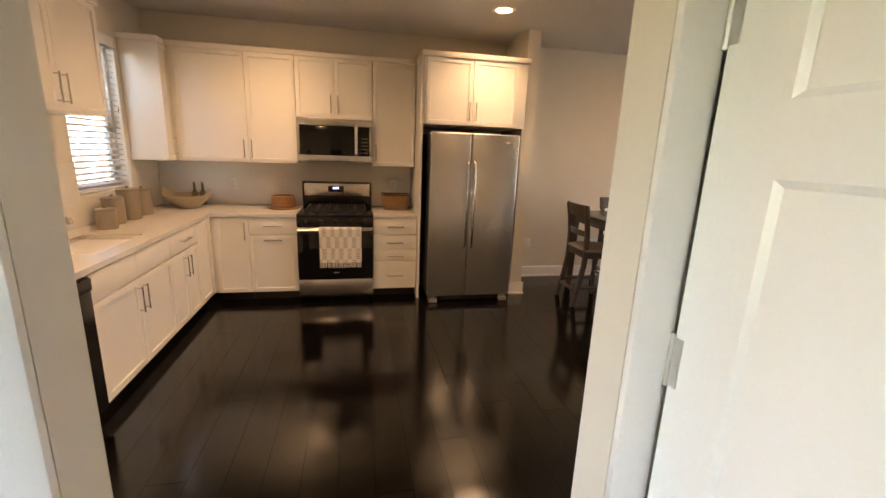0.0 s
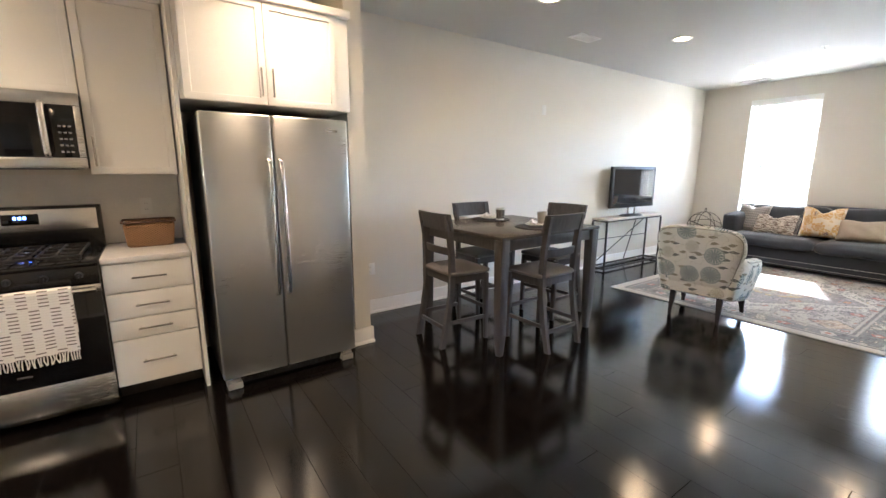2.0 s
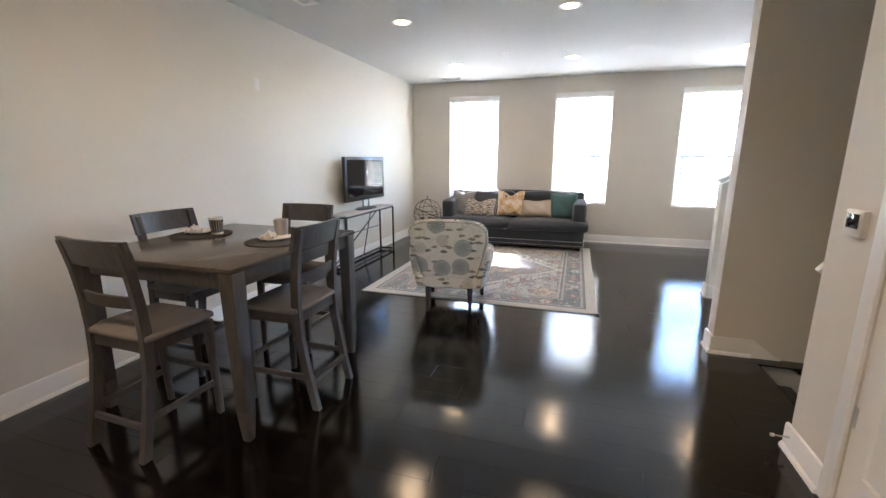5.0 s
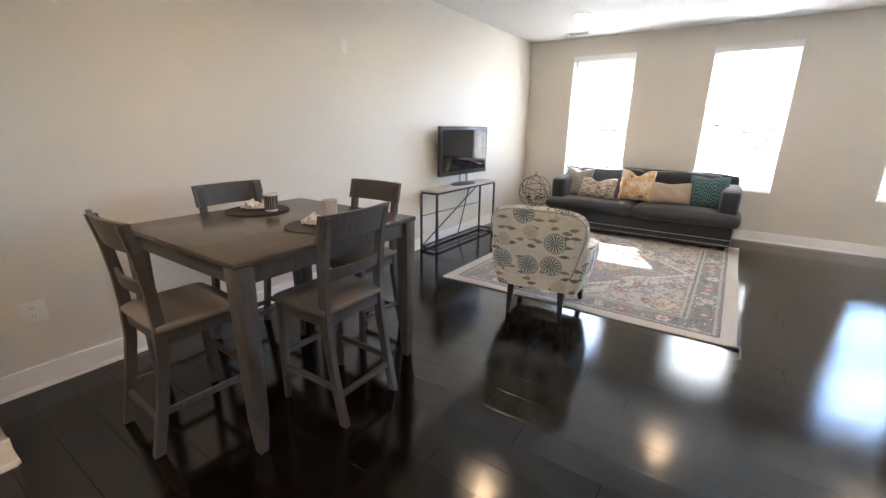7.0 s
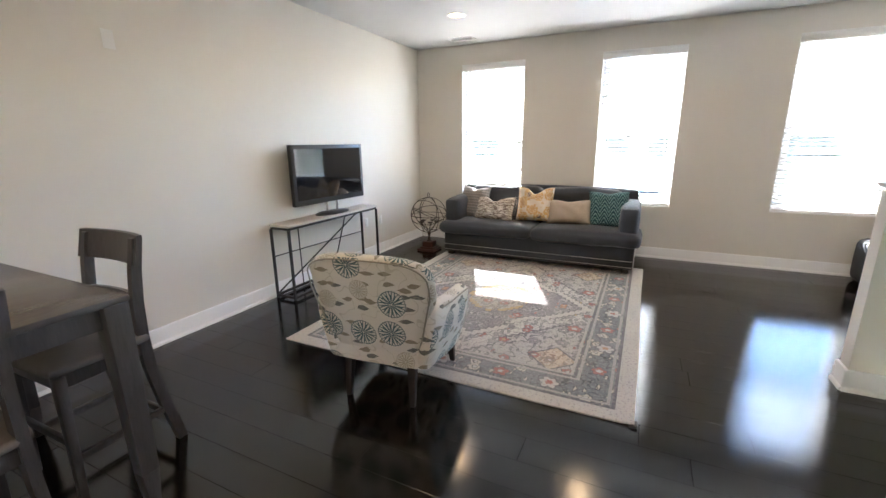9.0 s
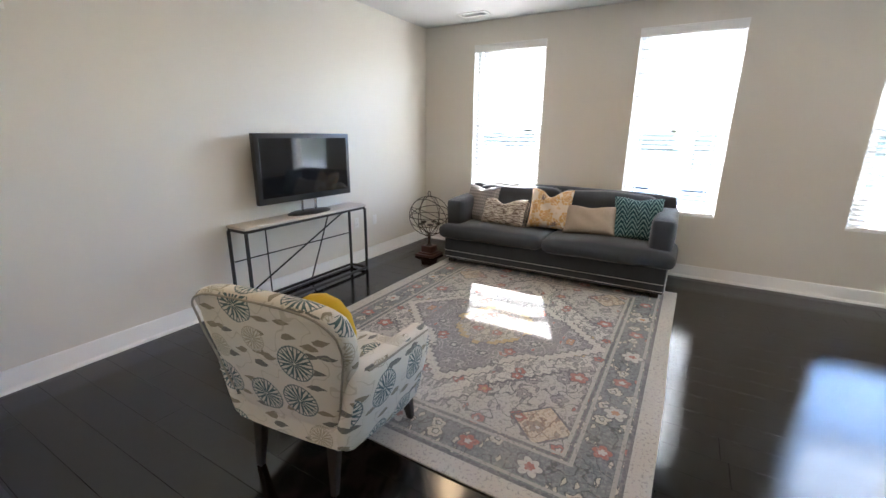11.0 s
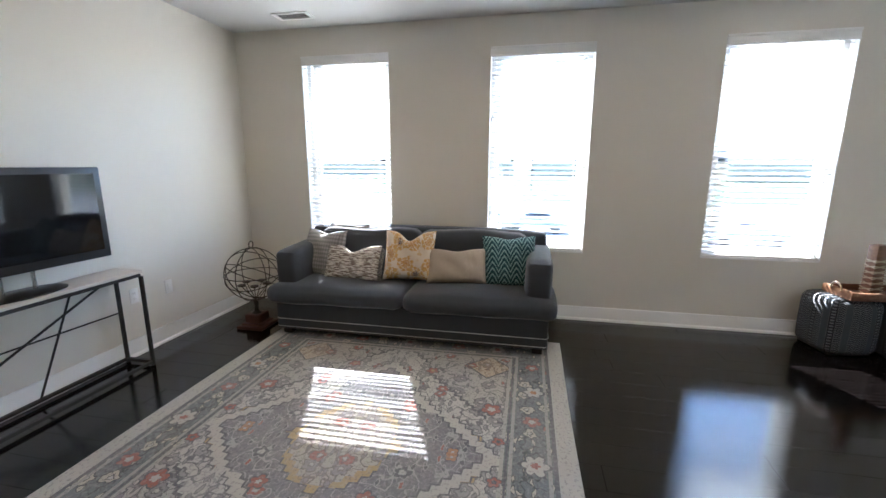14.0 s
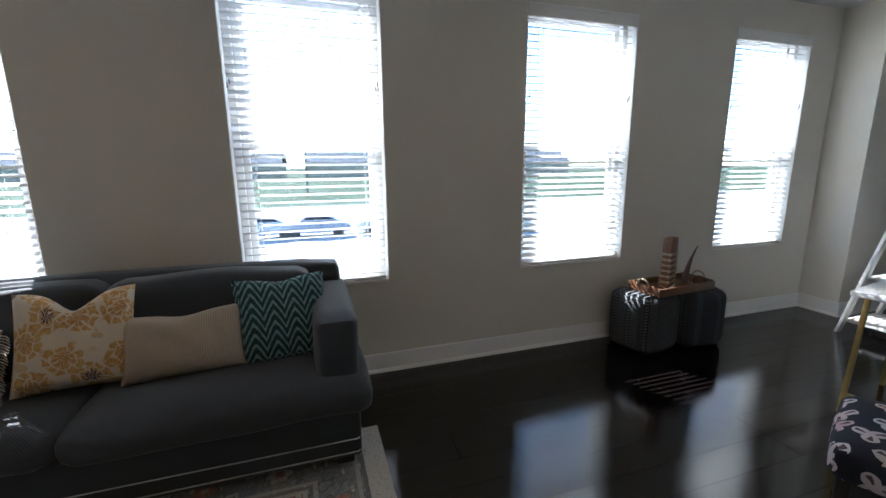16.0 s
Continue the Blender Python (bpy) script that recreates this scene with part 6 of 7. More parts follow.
def bar_cart():
    t = thing("bar_cart", pose(2.44, 2.40, 0), "black tube bar cart with a wooden shelf", "cart")
    L, W = 0.55, 0.34
    top = painted("glossy_cart_shelf", (0.17, 0.125, 0.095), 0.32, 0.1, 60)
    for y in (0.0, W):
        bm = B()
        tube(bm, [(-0.13, y, 0.875), (-0.03, y, 0.875), (-0.008, y, 0.868), (0.0, y, 0.845), (0.0, y, 0.06)], 0.0095, 12)
        part("handle_post", bm, IRON, t, "bent black tube handle and leg")
        bm = B()
        tube(bm, [(0.0, y, 0.77), (L - 0.02, y, 0.77), (L - 0.004, y, 0.764), (L, y, 0.745), (L, y, 0.06)], 0.0078, 10)
        part("rail", bm, IRON, t)
        bm = B()
        tube(bm, [(-0.135, y, 0.875), (-0.05, y, 0.875)], 0.012, 12)
        part("grip", bm, DARKPLASTIC, t)
        for x in (0.0, L):
            bm = B()
            tube(bm, [(x, y - 0.012, 0.03), (x, y + 0.012, 0.03)], 0.03, 16)
            part("wheel", bm, DARKPLASTIC, t)
    for z in (0.62, 0.20):
        bm = B()
        box(bm, (0.006, 0.012, z), (L - 0.006, W - 0.012, z + 0.016), 0.004)
        part("shelf_board", bm, top, t, "glossy brown shelf")
        for x in (0.0, L):
            bm = B()
            tube(bm, [(x, 0, z + 0.008), (x, W, z + 0.008)], 0.008, 8)
            part("crossbar", bm, IRON, t)
    p = thing("black_pot", pose(2.58, 2.58, 0.637), "glossy black lidless pot with a looped side handle", "pot")
    bm = B()
    lathe(bm, [(0.06, 0.0), (0.085, 0.01), (0.095, 0.05), (0.088, 0.085), (0.092, 0.092), (0.084, 0.092), (0.08, 0.08), (0.086, 0.05), (0.075, 0.014), (0.0, 0.012)], 36)
    part("body", bm, BLACK, p)
    bm = B()
    tube(bm, [(-0.085, 0, 0.075), (-0.12, 0, 0.08), (-0.135, 0, 0.055), (-0.12, 0, 0.03), (-0.09, 0, 0.03)], 0.007, 8)
    part("loop_handle", bm, BLACK, p)


bar_cart()


def wall_plate(m, slots, label, cat, half=0.036):
    """An outlet or switch plate: local x the width, z the height, out towards -y."""
    t = thing("wall_outlet" if slots else "wall_switch", m, label, cat, "wall plates")
    bm = B()
    box(bm, (-half, -0.006, -0.058), (half, -0.001, 0.058), 0.002)
    part("plate", bm, PLASTIC, t)
    if slots:
        for z in (-0.022, 0.022):
            bm = B()
            box(bm, (-0.016, -0.0078, z - 0.015), (0.016, -0.0062, z + 0.015), 0.001)
            s = part("socket", bm, PLASTIC, t)
            for x in (-0.006, 0.006):
                bm = B()
                box(bm, (x - 0.001, -0.0084, z - 0.005), (x + 0.001, -0.0079, z + 0.005))
                part("slot", bm, DARKPLASTIC, s)
    else:
        bm = B()
        box(bm, (-0.016, -0.009, -0.032), (0.016, -0.0062, 0.032), 0.001)
        part("rocker", bm, PLASTIC, t)


wall_plate(pose(3.372, YN, 0.452), 1, "wide white electrical outlet above the baseboard", "outlet", 0.06)
wall_plate(pose(8.46, YN, 0.475), 1, "white electrical outlet behind the console", "outlet")
wall_plate(pose(8.785, YN, 0.46), 0, "blank white wall plate", "wall plate")
wall_plate(pose(5.785, YN, 2.15), 0, "small white plate high on the wall", "wall plate")
wall_plate(pose(0.42, YN - 0.008, 1.14), 1, "white outlet in the backsplash", "outlet")
wall_plate(pose(1.64, YN - 0.008, 1.16), 1, "white outlet in the backsplash", "outlet")
wall_plate(pose(-0.10, YN - 0.008, 1.14), 1, "white outlet in the backsplash", "outlet")


def control_panel():
    t = thing("thermostat", pose(4.345, YS, 1.19, 0, 0, 180), "white wall thermostat with a dark screen", "thermostat")
    bm = B()
    box(bm, (-0.06, -0.026, -0.055), (0.06, -0.001, 0.055), 0.006)
    part("case", bm, PLASTIC, t)
    bm = B()
    box(bm, (-0.04, -0.028, -0.02), (0.04, -0.0265, 0.04), 0.001)
    part("screen", bm, DARKGLASS, t)


control_panel()


def door_stop():
    t = thing("door_stop", pose(4.50, YS + 0.018, 0.085), "spring door stop on the baseboard", "door stop")
    bm = B()
    tube(bm, [(0, 0, 0), (0, 0.065, 0)], 0.005, 8)
    part("rod", bm, CHROME, t)
    bm = B()
    tube(bm, [(0, 0.065, 0), (0, 0.08, 0)], 0.009, 10)
    part("tip", bm, PLASTIC, t)


door_stop()


def handrail(x, y0, y1, z0, slope, side):
    t = thing("handrail", pose(0, 0, 0), "white painted stair handrail on brackets", "handrail", "stair handrails")
    bm = B()
    bar(bm, (x, y0, z0), (x, y1, z0 + slope * (y0 - y1)), 0.045, 0.055, bev=0.008)
    part("rail", bm, TRIM, t)
    for k in (0.08, 0.9):
        y = y0 + (y1 - y0) * k
        bm = B()
        tube(bm, [(x, y, z0 + slope * (y0 - y) - 0.028), (x, y, z0 + slope * (y0 - y) - 0.06), (x + side * 0.058, y, z0 + slope * (y0 - y) - 0.07)], 0.008, 8)
        part("bracket", bm, HINGE, t)


handrail(4.60, YS - 0.02, -1.0, 0.95, -0.72, -1)
handrail(7.06, 1.86, -0.5, 1.06, 0.66, 1)


def vent(x, y, a):
    t = thing("ceiling_vent", pose(x, y, H, 0, 0, a), "white slotted ceiling air vent", "vent", "ceiling vents")
    bm = B()
    for lo, hi in (((-0.17, -0.085), (0.17, -0.055)), ((-0.17, 0.055), (0.17, 0.085)), ((-0.17, -0.055), (-0.14, 0.055)), ((0.14, -0.055), (0.17, 0.055))):
        box(bm, (*lo, -0.010), (*hi, -0.001))
    bmesh.ops.remove_doubles(bm, verts=bm.verts, dist=0.0005)
    part("frame", bm, TRIM, t)
    # black sheet painted in for the unlit duct behind the slats
    bm = B()
    box(bm, (-0.139, -0.054, -0.003), (0.139, 0.054, -0.0015))
    part("duct_shade", bm, DARKPLASTIC, t)
    for i in range(6):
        bm = B()
        bar(bm, (-0.139, -0.045 + i * 0.018, -0.007), (0.139, -0.045 + i * 0.018, -0.007), 0.0085, 0.0015, (0, 0.5, 1))
        part("slat", bm, TRIM, t)


vent(5.62, 5.70, 0), vent(9.60, 5.50, 90)


def sprinkler(x, y):
    t = thing("sprinkler_head", pose(x, y, H), "small white ceiling sprinkler head", "sprinkler")
    bm = B()
    lathe(bm, [(0.035, -0.001), (0.033, -0.006), (0.012, -0.01), (0.010, -0.03), (0.018, -0.034), (0.018, -0.037)], 20)
    part("body", bm, TRIM, t)


sprinkler(8.09, 4.33)


# ---- small things on the kitchen counters ----
def dish_towel():
    t = thing("dish_towel", pose(0.853, 5.605, 0), "fringed white towel with dark dashes over the oven handle", "towel")
    n = Nodes("dashed_towel_cloth")
    x, y, z = n.xyz()
    row = n.m("FLOOR", n.m("MULTIPLY", z, 17.0))
    ux = n.m("FRACT", n.m("ADD", n.m("MULTIPLY", x, 12.0), n.m("MULTIPLY", n.m("FLOOR", n.m("MULTIPLY", row, 0.5)), 0.5)))
    dash = n.m("MULTIPLY", n.m("MULTIPLY", n.m("GREATER_THAN", ux, 0.28), n.m("LESS_THAN", ux, 0.78)), n.m("LESS_THAN", n.m("FRACT", n.m("MULTIPLY", z, 51.0)), 0.32))
    c = n.mix(dash, (0.74, 0.72, 0.68), (0.16, 0.13, 0.12))
    n.bump(n.m("ADD", n.noise(400, 2), n.m("SINE", n.m("MULTIPLY", z, 450.0))), 0.5, 0.002)
    cloth = n.end(c, 0.95)
    bm = B()

    def hang(u, v):
        s = v * 0.72
        wav = 0.006 * math.sin(u * 9) + 0.004 * math.sin(u * 17 + 1)
        if s < 0.35:
            return (u * 0.41, 0.002 - 0.006 * (0.35 - s) + wav * (1 - s / 0.35) - 0.006, 0.432 + s)
        if s < 0.41:
            a = (s - 0.35) / 0.06 * math.pi
            return (u * 0.41, 0.016 - 0.019 * math.cos(a), 0.782 + 0.019 * math.sin(a) - 0.004)
        return (u * 0.41, 0.036 + 0.002 * math.sin(u * 12), 0.775 - (s - 0.41) * 0.8)
    sheet(bm, hang, 26, 48)
    thicken(bm, 0.004)
    part("cloth", bm, cloth, t)
    bm = B()
    for i in range(34):
        x = 0.006 + 0.398 * i / 33
        y = -0.006 + 0.006 * math.sin(x / 0.41 * 9)
        tube(bm, [(x, y, 0.435), (x + random.uniform(-0.004, 0.004), y - 0.003, 0.41), (x + random.uniform(-0.008, 0.008), y + random.uniform(-0.008, 0.004), 0.382)], 0.0032, 5)
    part("fringe", bm, painted("white_fringe", (0.7, 0.68, 0.64), 0.9), t)


dish_towel()


def wicker_basket():
    t = thing("wicker_basket", pose(1.645, 6.13, CT + 0.001), "rectangular woven wicker basket with a dark rim", "basket")
    n = Nodes("wicker")
    x, y, z = n.xyz()
    w = n.m("MULTIPLY", n.m("SINE", n.m("MULTIPLY", n.m("ADD", x, y), 330.0)), n.m("SINE", n.m("MULTIPLY", z, 420.0)))
    c = n.mix(n.ramp(w, -0.5, 0.5), (0.20, 0.10, 0.045), (0.42, 0.24, 0.11))
    n.bump(w, 0.9, 0.004)
    wick = n.end(c, 0.7)
    bm = B()
    box(bm, (-0.13, -0.09, 0), (0.13, 0.09, 0.165), 0.02, 3)
    top = [f for f in bm.faces if f.normal.z > 0.9 and f.calc_area() > 0.01]
    bmesh.ops.inset_region(bm, faces=top, thickness=0.012, depth=0)
    for v in {v for f in top for v in f.verts}:
        v.co.z -= 0.13
    bend(bm, lambda x, y, z: (x * (1 + 0.7 * z), y * (1 + 0.7 * z), z))
    part("basket_body", bm, wick, t)
    bm = B()
    tube(bm, [(a * 0.147, b * 0.102, 0.168) for a, b in ((-1, -0.9), (-0.9, -1), (0.9, -1), (1, -0.9), (1, 0.9), (0.9, 1), (-0.9, 1), (-1, 0.9))], 0.007, 8, True)
    part("rim", bm, stained_wood("dark_rim", (0.10, 0.05, 0.03), 0.6), t)


wicker_basket()


def wood_canister():
    t = thing("wooden_cake_box", pose(0.45, 6.12, CT + 0.001), "round wooden box on a matching wooden plate", "box")
    W = stained_wood("honey_wood", (0.30, 0.15, 0.06), 0.45, (6, 6, 0.8), 0.25)
    bm = B()
    lathe(bm, [(0.15, 0.0), (0.165, 0.012), (0.16, 0.018), (0.0, 0.016)], 40)
    part("plate", bm, W, t)
    bm = B()
    lathe(bm, [(0.118, 0.019), (0.122, 0.025), (0.122, 0.13), (0.118, 0.135), (0.112, 0.135), (0.108, 0.12), (0.0, 0.118)], 40)
    part("drum", bm, W, t)
    bm = B()
    tube(bm, [(0.1235 * math.cos(k * math.tau / 40), 0.1235 * math.sin(k * math.tau / 40), 0.04) for k in range(40)], 0.004, 6, True)
    part("hoop", bm, painted("copper_hoop", (0.45, 0.2, 0.1), 0.35, 0.1, 90, 0.05, 1.0), t)


wood_canister()


def bowl_and_bottles():
    t = thing("serving_bowl", pose(-0.47, 6.10, CT + 0.001), "wide cream bowl with a carved rim", "bowl")
    bm = B()
    lathe(bm, [(0.09, 0.0), (0.10, 0.006), (0.18, 0.07), (0.22, 0.13), (0.213, 0.137), (0.172, 0.078), (0.09, 0.016), (0.0, 0.014)], 48)
    bend(bm, lambda x, y, z: (x, y, z + 0.05 * (math.hypot(x, y) / 0.2) ** 4 * max(0, math.cos(2 * math.atan2(y, x))) ** 3))
    part("body", bm, painted("cream_wood_glaze", (0.46, 0.38, 0.27), 0.45, 0.15, 40), t)
    g = Nodes("bottle_glass").end((0.55, 0.45, 0.30), 0.05, Transmission_Weight=0.8, IOR=1.45)
    for x, y in ((-0.47, 6.22), (-0.39, 6.19)):
        b = thing("glass_bottle", pose(x, y, CT + 0.001 + (0.02 if x < -0.45 else 0.02)), "small amber glass bottle behind the bowl", "bottle", "small bottles")
        b.location = (x, 6.30, CT + 0.001)
        bm = B()
        lathe(bm, [(0.028, 0.0), (0.03, 0.006), (0.03, 0.13), (0.012, 0.17), (0.012, 0.215), (0.015, 0.22), (0.0, 0.222)], 24)
        part("body", bm, g, b)
        bm = B()
        lathe(bm, [(0.011, 0.2225), (0.013, 0.245), (0.0, 0.25)], 16)
        part("stopper", bm, painted("cork", (0.35, 0.22, 0.12), 0.8), b)


bowl_and_bottles()
for x, y, r, h in ((-0.62, 4.93, 0.066, 0.13), (-0.68, 5.16, 0.075, 0.19), (-0.68, 5.40, 0.082, 0.235), (-0.69, 5.66, 0.075, 0.21)):
    t = thing("canister", pose(x, y, CT + 0.001), "pewter-grey lidded kitchen canister", "canister", "row of canisters")
    bm = B()
    lathe(bm, [(r * 0.96, 0.0), (r, 0.006), (r, h), (r * 0.97, h + 0.002)], 32)
    part("body", bm, painted("taupe_pewter", (0.36, 0.31, 0.25), 0.4, 0.1, 60, 0.1, 0.3), t)
    bm = B()
    lathe(bm, [(r * 1.03, h + 0.0025), (r * 1.03, h + 0.018), (r * 0.9, h + 0.024), (0.012, h + 0.026), (0.012, h + 0.04), (0.0, h + 0.043)], 32)
    part("lid", bm, painted("taupe_pewter_lid", (0.32, 0.275, 0.22), 0.35, 0.1, 60, 0.1, 0.3), t)

# ---- outdoors ----
GRASS = painted("grass", (0.055, 0.085, 0.025), 0.95, 0.35, 30, 0.5, big=0.15)
PAVE = painted("pale_concrete", (0.52, 0.51, 0.49), 0.9, 0.1, 40, 0.3, big=0.4)
ASPHALT = painted("pale_worn_street", (0.30, 0.295, 0.285), 0.9, 0.15, 60, 0.4, big=0.3)
GZ = -3.2
solid("ground", [((-400, -500, GZ - 1), (900, 500, GZ))], GRASS, "wide mown lawn reaching to the horizon", "ground")
solid("pavement", [((12, -90, GZ), (17, 90, GZ + 0.12))], PAVE, "pale concrete pavement", "pavement")
solid("road", [((17.2, -90, GZ), (25, 90, GZ + 0.02))], ASPHALT, "pale worn concrete street", "road")
solid("parking_lot", [((25.2, -90, GZ), (58, 90, GZ + 0.03))], PAVE, "pale concrete parking lot", "pavement")

SIDING = painted("cream_siding", (0.40, 0.35, 0.26), 0.7, 0.04)
ROOF = painted("dark_shingle", (0.22, 0.21, 0.205), 0.9, 0.2, 20, 0.5)


def house(m, w, d, h, roof_h, label, board=True, glazed=True):
    t = thing("house", m, label, "house", "neighbouring houses")
    bm = B()
    box(bm, (-d / 2, -w / 2, 0), (d / 2, w / 2, h))
    wl = part("wall", bm, SIDING, t)
    if board:
        me = None
        bm = B()
        bar(bm, (0, -w / 2, 0), (0, w / 2, 0), 0.03, 0.17, (0.12, 0, 1))
        me = mesh_of("siding_board", bm, SIDING)
        for i in range(int(h / 0.18)):
            piece("siding_board", me, wl, pose(d / 2 + 0.012, 0, 0.09 + 0.18 * i))
    bm = B()
    e = 0.4
    ps = [(-d / 2 - e, h - 0.1), (0, h + roof_h), (d / 2 + e, h - 0.1), (d / 2 + e, h - 0.25), (0, h + roof_h - 0.18), (-d / 2 - e, h - 0.25)]
    a = [bm.verts.new((x, -w / 2 - e, z)) for x, z in ps]
    b = [bm.verts.new((x, w / 2 + e, z)) for x, z in ps]
    bm.faces.new(a), bm.faces.new(list(reversed(b)))
    for i in range(6):
        bm.faces.new((a[i], a[(i + 1) % 6], b[(i + 1) % 6], b[i]))
    part("roof", bm, ROOF, t)
    for s in ((-1, 1) if glazed else ()):
        for k in range(max(1, int(w / 3.2))):
            y = -w / 2 + 1.6 + 3.2 * k
            for z in ((0.9, 3.6) if h > 5 else (0.9,)):
                bm = B()
                box(bm, (s * d / 2 - 0.03, y - 0.45, z), (s * d / 2 + 0.05, y + 0.45, z + 1.4), 0.01)
                f = part("window", bm, TRIM, t)
                bm = B()
                box(bm, (s * d / 2 + s * 0.052 - 0.002, y - 0.38, z + 0.08), (s * d / 2 + s * 0.052 + 0.002, y + 0.38, z + 1.32))
                part("pane", bm, DARKGLASS, f)
    return t


house(pose(-9.0, 9.0, GZ), 16, 8, 6.6, 2.0, "cream-sided neighbouring house with dark roof")
house(pose(-3.6, 8.6, GZ), 4.6, 2.4, 4.0, 1.1, "low neighbouring garage with a dark shingle roof", False)
for x, y, w, h in ((150, -72, 40, 5.6), (160, -20, 44, 5.6), (175, 30, 40, 5.6), (165, 80, 44, 5.6), (140, -130, 40, 5.6)):
    house(pose(x, y, GZ, 0, 0, 180 + random.uniform(-12, 12)), w, 12, h, 3.6, "distant house with a broad grey roof", False, False)


def car(m, c, label):
    t = thing("car", m, label, "car", "parked cars")
    bm = B()
    ps = [(-2.2, 0.35), (-2.2, 0.75), (-1.9, 0.92), (-1.5, 1.0), (-0.9, 1.42), (0.55, 1.45), (1.15, 1.0), (2.0, 0.88), (2.2, 0.7), (2.2, 0.35)]
    a = [bm.verts.new((x, -0.85 if z < 1.1 else -0.68, z)) for x, z in ps]
    b = [bm.verts.new((x, 0.85 if z < 1.1 else 0.68, z)) for x, z in ps]
    bm.faces.new(a), bm.faces.new(list(reversed(b)))
    for i in range(len(ps)):
        j = (i + 1) % len(ps)
        bm.faces.new((a[i], a[j], b[j], b[i]))
    part("body", bm, painted("car_paint", c, 0.25, 0.03), t)
    for x in (-1.35, 1.35):
        for y in (-0.8, 0.8):
            bm = B()
            tube(bm, [(x, y - 0.1, 0.32), (x, y + 0.1, 0.32)], 0.32, 20)
            part("wheel", bm, DARKPLASTIC, t)
    for y in (-1, 1):
        bm = B()
        vs = [bm.verts.new((x, y * yy, z)) for x, z, yy in ((-1.3, 1.05, 0.80), (0.95, 1.05, 0.80), (0.5, 1.38, 0.70), (-0.8, 1.36, 0.70))]
        bm.faces.new(vs)
        thicken(bm, 0.02)
        part("side_window", bm, DARKGLASS, t)


for x, y, a, c, lab in ((36, 6.2, 92, (0.50, 0.51, 0.53), "silver"), (36, 2.8, 88, (0.33, 0.35, 0.40), "slate blue"), (36, -2.0, 91, (0.5, 0.5, 0.5), "pale grey"), (33, -9, 90, (0.36, 0.36, 0.365), "grey")):
    car(pose(x, y, GZ + 0.03, 0, 0, a), c, lab + " car parked on the pale lot")


def pole(x, y):
    t = thing("utility_pole", pose(x, y, GZ), "tall wooden utility pole with crossarms", "utility pole", "utility poles")
    bm = B()
    tube(bm, [(0, 0, 0), (0, 0, 11)], 0.16, 10, False, 0.1)
    part("pole", bm, painted("weathered_pole", (0.16, 0.12, 0.09), 0.9), t)
    for z in (9.6, 10.4):
        bm = B()
        box(bm, (-0.06, -1.1, z), (0.06, 1.1, z + 0.12), 0.01)
        part("crossarm", bm, painted("weathered_arm", (0.16, 0.12, 0.09), 0.9), t)


pole(75, 3.0), pole(80, -9.0)

# ---- ceiling lights ----
def downlight(x, y):
    t = thing("ceiling_light", pose(x, y, H), "recessed round ceiling light with white trim, switched on", "ceiling light", "recessed ceiling lights")
    bm = B()
    lathe(bm, [(0.068, -0.001), (0.068, -0.004), (0.10, -0.007), (0.104, -0.001)], 36)
    part("trim_ring", bm, TRIM, t)
    bm = B()
    lathe(bm, [(0.067, -0.001), (0.067, -0.003), (0.0, -0.0035)], 36)
    part("lens", bm, LAMPGLOW, t)
    l = new("downlight", bpy.data.lights.new("downlight", "SPOT"))
    l.data.energy, l.data.spot_size, l.data.spot_blend, l.data.color, l.data.shadow_soft_size = LAMP_W * (1.0 if x < 3 else 0.24 if x < 5 else 0.14), radians(150), 1.0, (1.0, 0.72, 0.45), 0.26
    l.matrix_world = pose(x, y, H - 0.03)


# Unseen ones at y 3.49, x below 5, carry on the grid as fill.
for x, y in ((0.45, 5.3), (2.505, 5.27), (4.52, 5.22), (6.51, 5.13), (8.59, 5.14), (0.45, 3.49), (2.50, 3.49), (4.52, 3.49), (6.52, 3.49), (8.57, 3.49), (8.56, 1.44)):
    downlight(x, y)

# ---- floor: wide dark boards running along the window wall ----
n = Nodes("espresso_floorboard")
rnd = n.rand()
v = n.scaled(5, 0.5, 5)
gr = n.noise(16, 5, v, 0.65)
c = n.mix(n.ramp(gr, 0.3, 0.7), (0.0022, 0.0018, 0.0018), (0.0055, 0.0042, 0.004))
c = n.mix(n.m("MULTIPLY", rnd, 0.6), c, (0.0034, 0.0026, 0.0025))
bp = n.add("ShaderNodeBump")
bp.inputs["Strength"].default_value, bp.inputs["Distance"].default_value = 0.05, 0.002
n.put(bp.inputs["Height"], n.m("ADD", gr, n.m("MULTIPLY", n.noise(3.5, 2), 2.5)))
gloss = n.add("ShaderNodeBsdfGlossy", distribution="BECKMANN")
n.put(gloss.inputs["Roughness"], n.m("ADD", n.ramp(n.noise(5, 4), 0.3, 0.7, 0.125, 0.165), n.m("MULTIPLY", rnd, 0.015)))
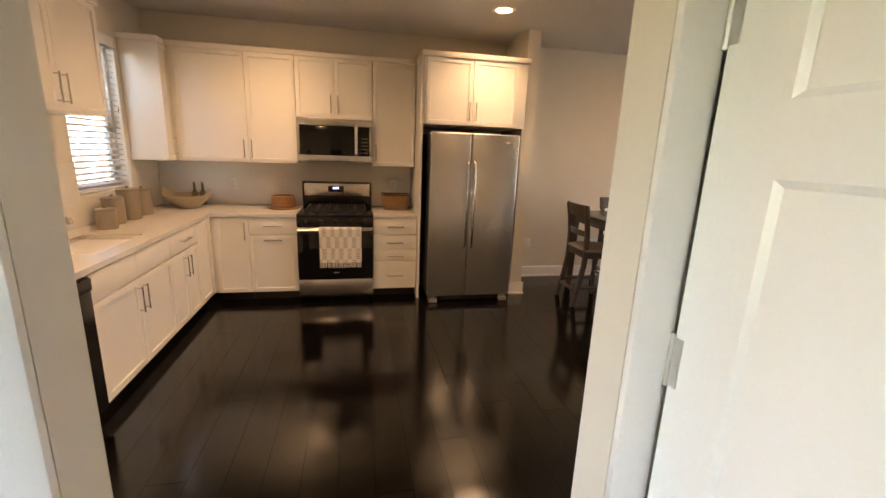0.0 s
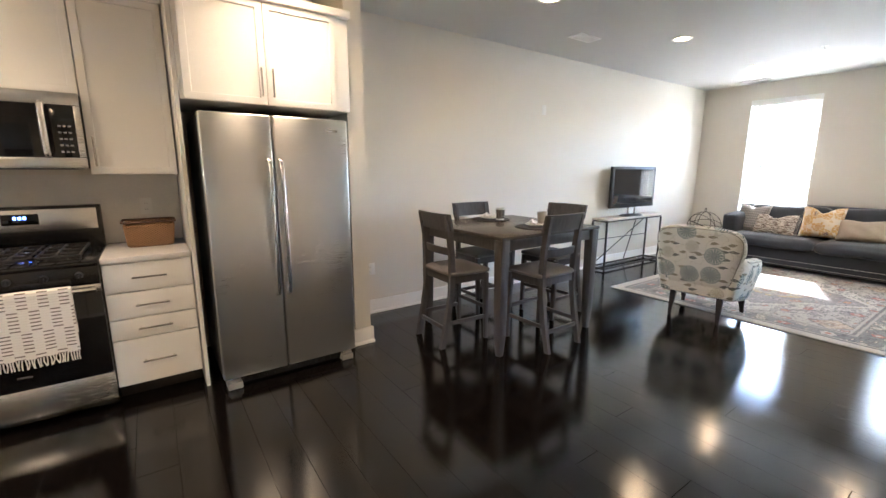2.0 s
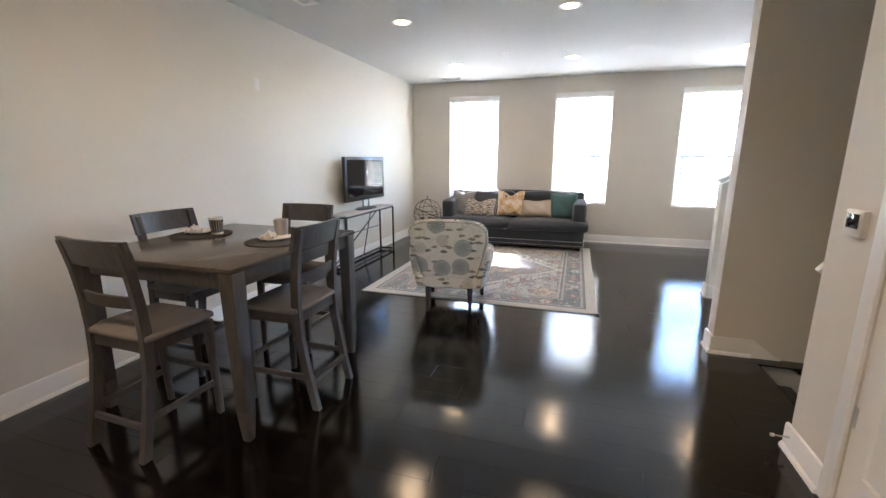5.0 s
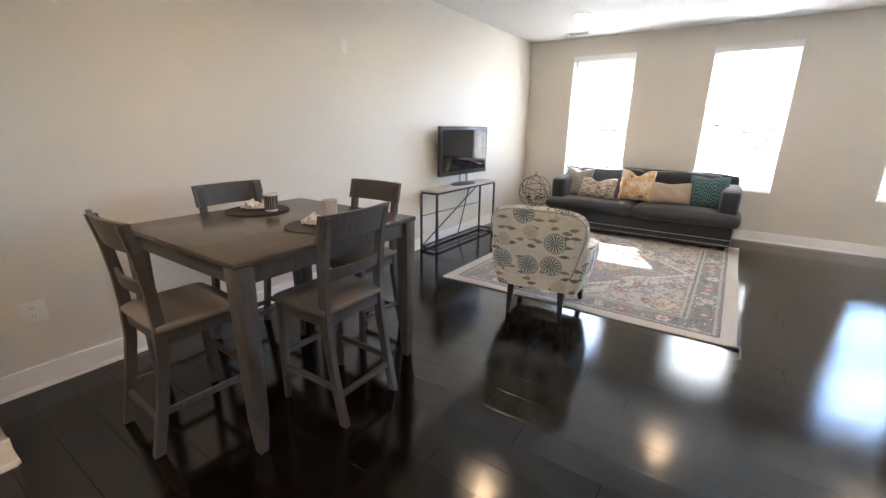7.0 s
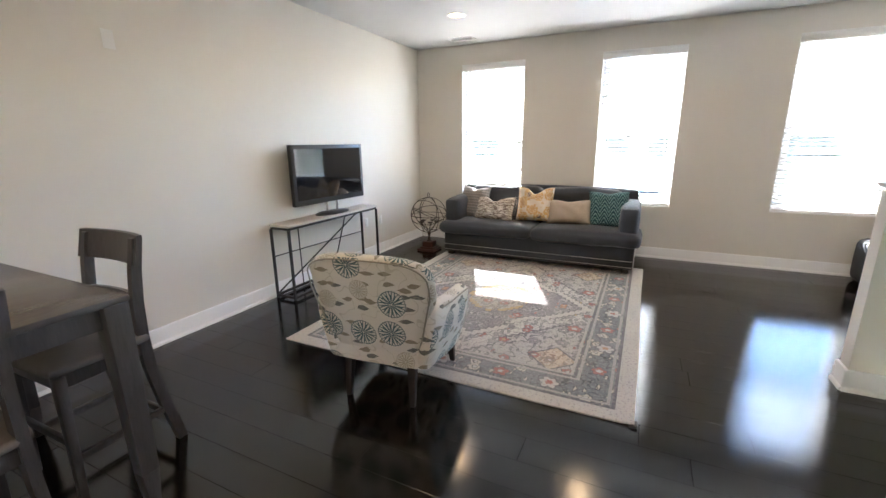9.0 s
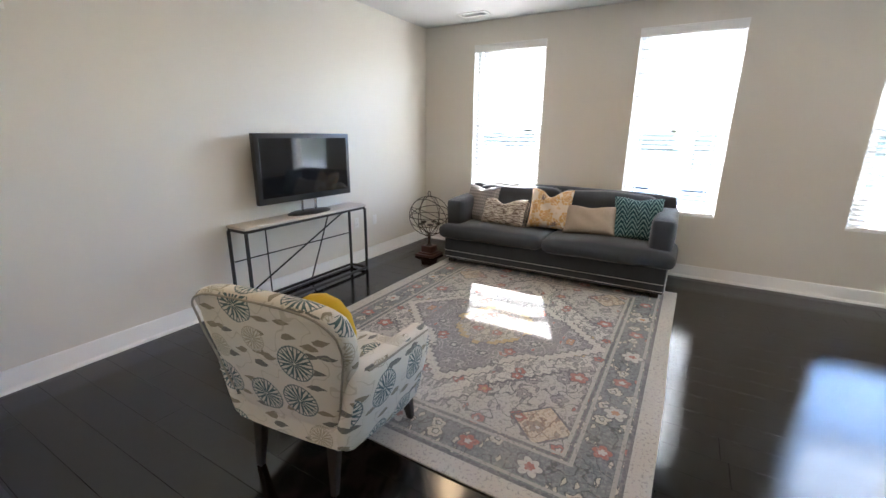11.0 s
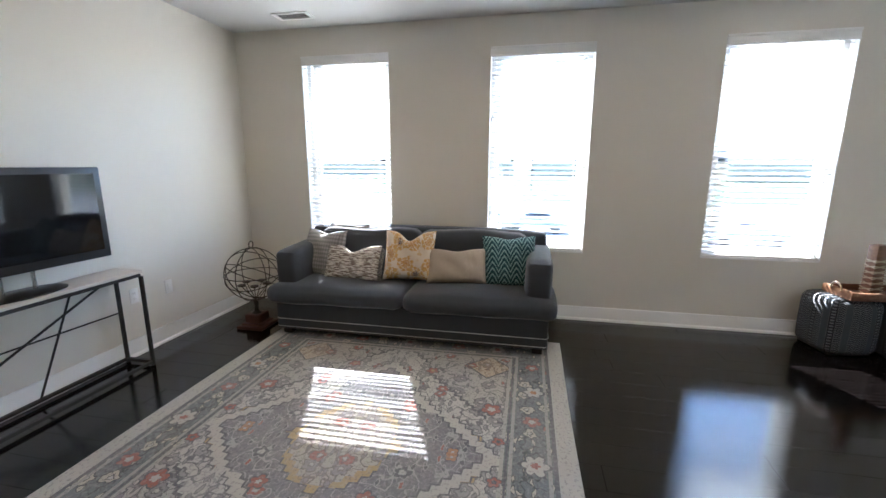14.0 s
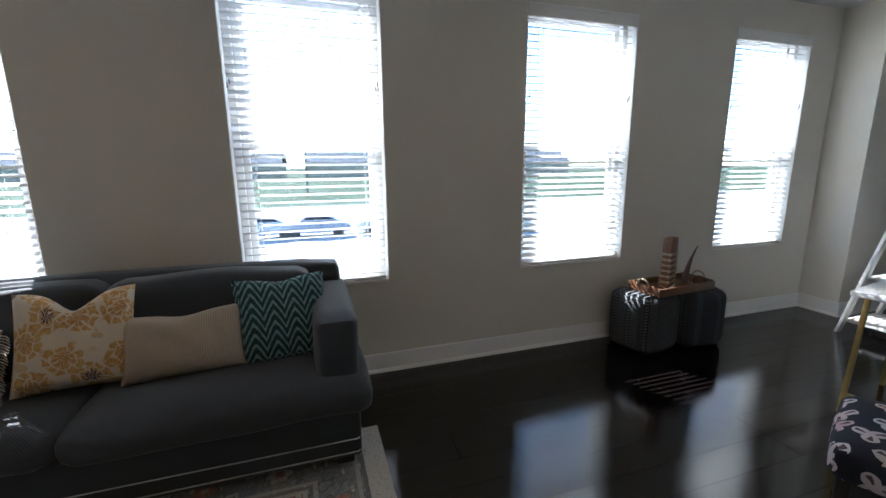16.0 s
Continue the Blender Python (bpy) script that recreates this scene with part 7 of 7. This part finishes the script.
n.put(gloss.inputs["Color"], (0.97, 0.985, 1.0)), n.put(gloss.inputs["Normal"], bp.outputs[0])
wood = n.add("ShaderNodeBsdfDiffuse")
n.put(wood.inputs["Color"], c), n.put(wood.inputs["Normal"], bp.outputs[0])
fres = n.add("ShaderNodeFresnel")
fres.inputs["IOR"].default_value = 1.63
lacquer = n.add("ShaderNodeMixShader")
n.put(lacquer.inputs[0], fres.outputs[0]), n.put(lacquer.inputs[1], wood.outputs[0]), n.put(lacquer.inputs[2], gloss.outputs[0])
n.put(n.tree.nodes["Material Output"].inputs[0], lacquer.outputs[0])
n.tree.nodes.remove(n.bsdf)
BOARD = n.mat
SUB = painted("dark_floor_base", (0.006, 0.005, 0.005), 0.6, 0.2)
floor = solid("floor", [((XW - 0.14, DY0, -0.2), (XE + 0.2, YN + 0.14, -0.011)), ((5.66, 1.64, -0.2), (XE + 0.2, DY0, -0.011)), ((7.1, -2.54, -0.2), (XE + 0.2, 1.64, -0.011)), ((XW - 0.14, -0.6, -0.2), (4.44, DY0, -0.002))], SUB, "dark espresso hardwood floor of wide glossy boards", "floor")
boards = {}


def board(length):
    k = round(length, 3)
    if k not in boards:
        bm = B()
        box(bm, (-0.0880, -k / 2 + 0.0010, -0.0105), (0.0880, k / 2 - 0.0010, 0.0))
        top = [e for e in bm.edges if all(w.co.z > -0.001 for w in e.verts)]
        bmesh.ops.bevel(bm, geom=top, offset=0.0006, segments=1, affect="EDGES")
        boards[k] = mesh_of("floorboard", bm, BOARD)
    return boards[k]


rng = random.Random(5)
x, i = XW + 0.0885, 0
while x < XE + 0.05:
    ys = -2.4 if x > 7.2 else 1.64 if x > 5.62 else 2.0
    y = ys - rng.uniform(0.0, 0.9)
    while y < YN:
        ln = rng.choice((1.2, 1.5, 1.8, 2.1))
        a, b = max(y, ys), min(y + ln, YN)
        if b - a > 0.05:
            piece("floorboard", board(b - a), floor, pose(x, (a + b) / 2, rng.uniform(-0.00015, 0.0)))
        y += ln
    x += 0.177
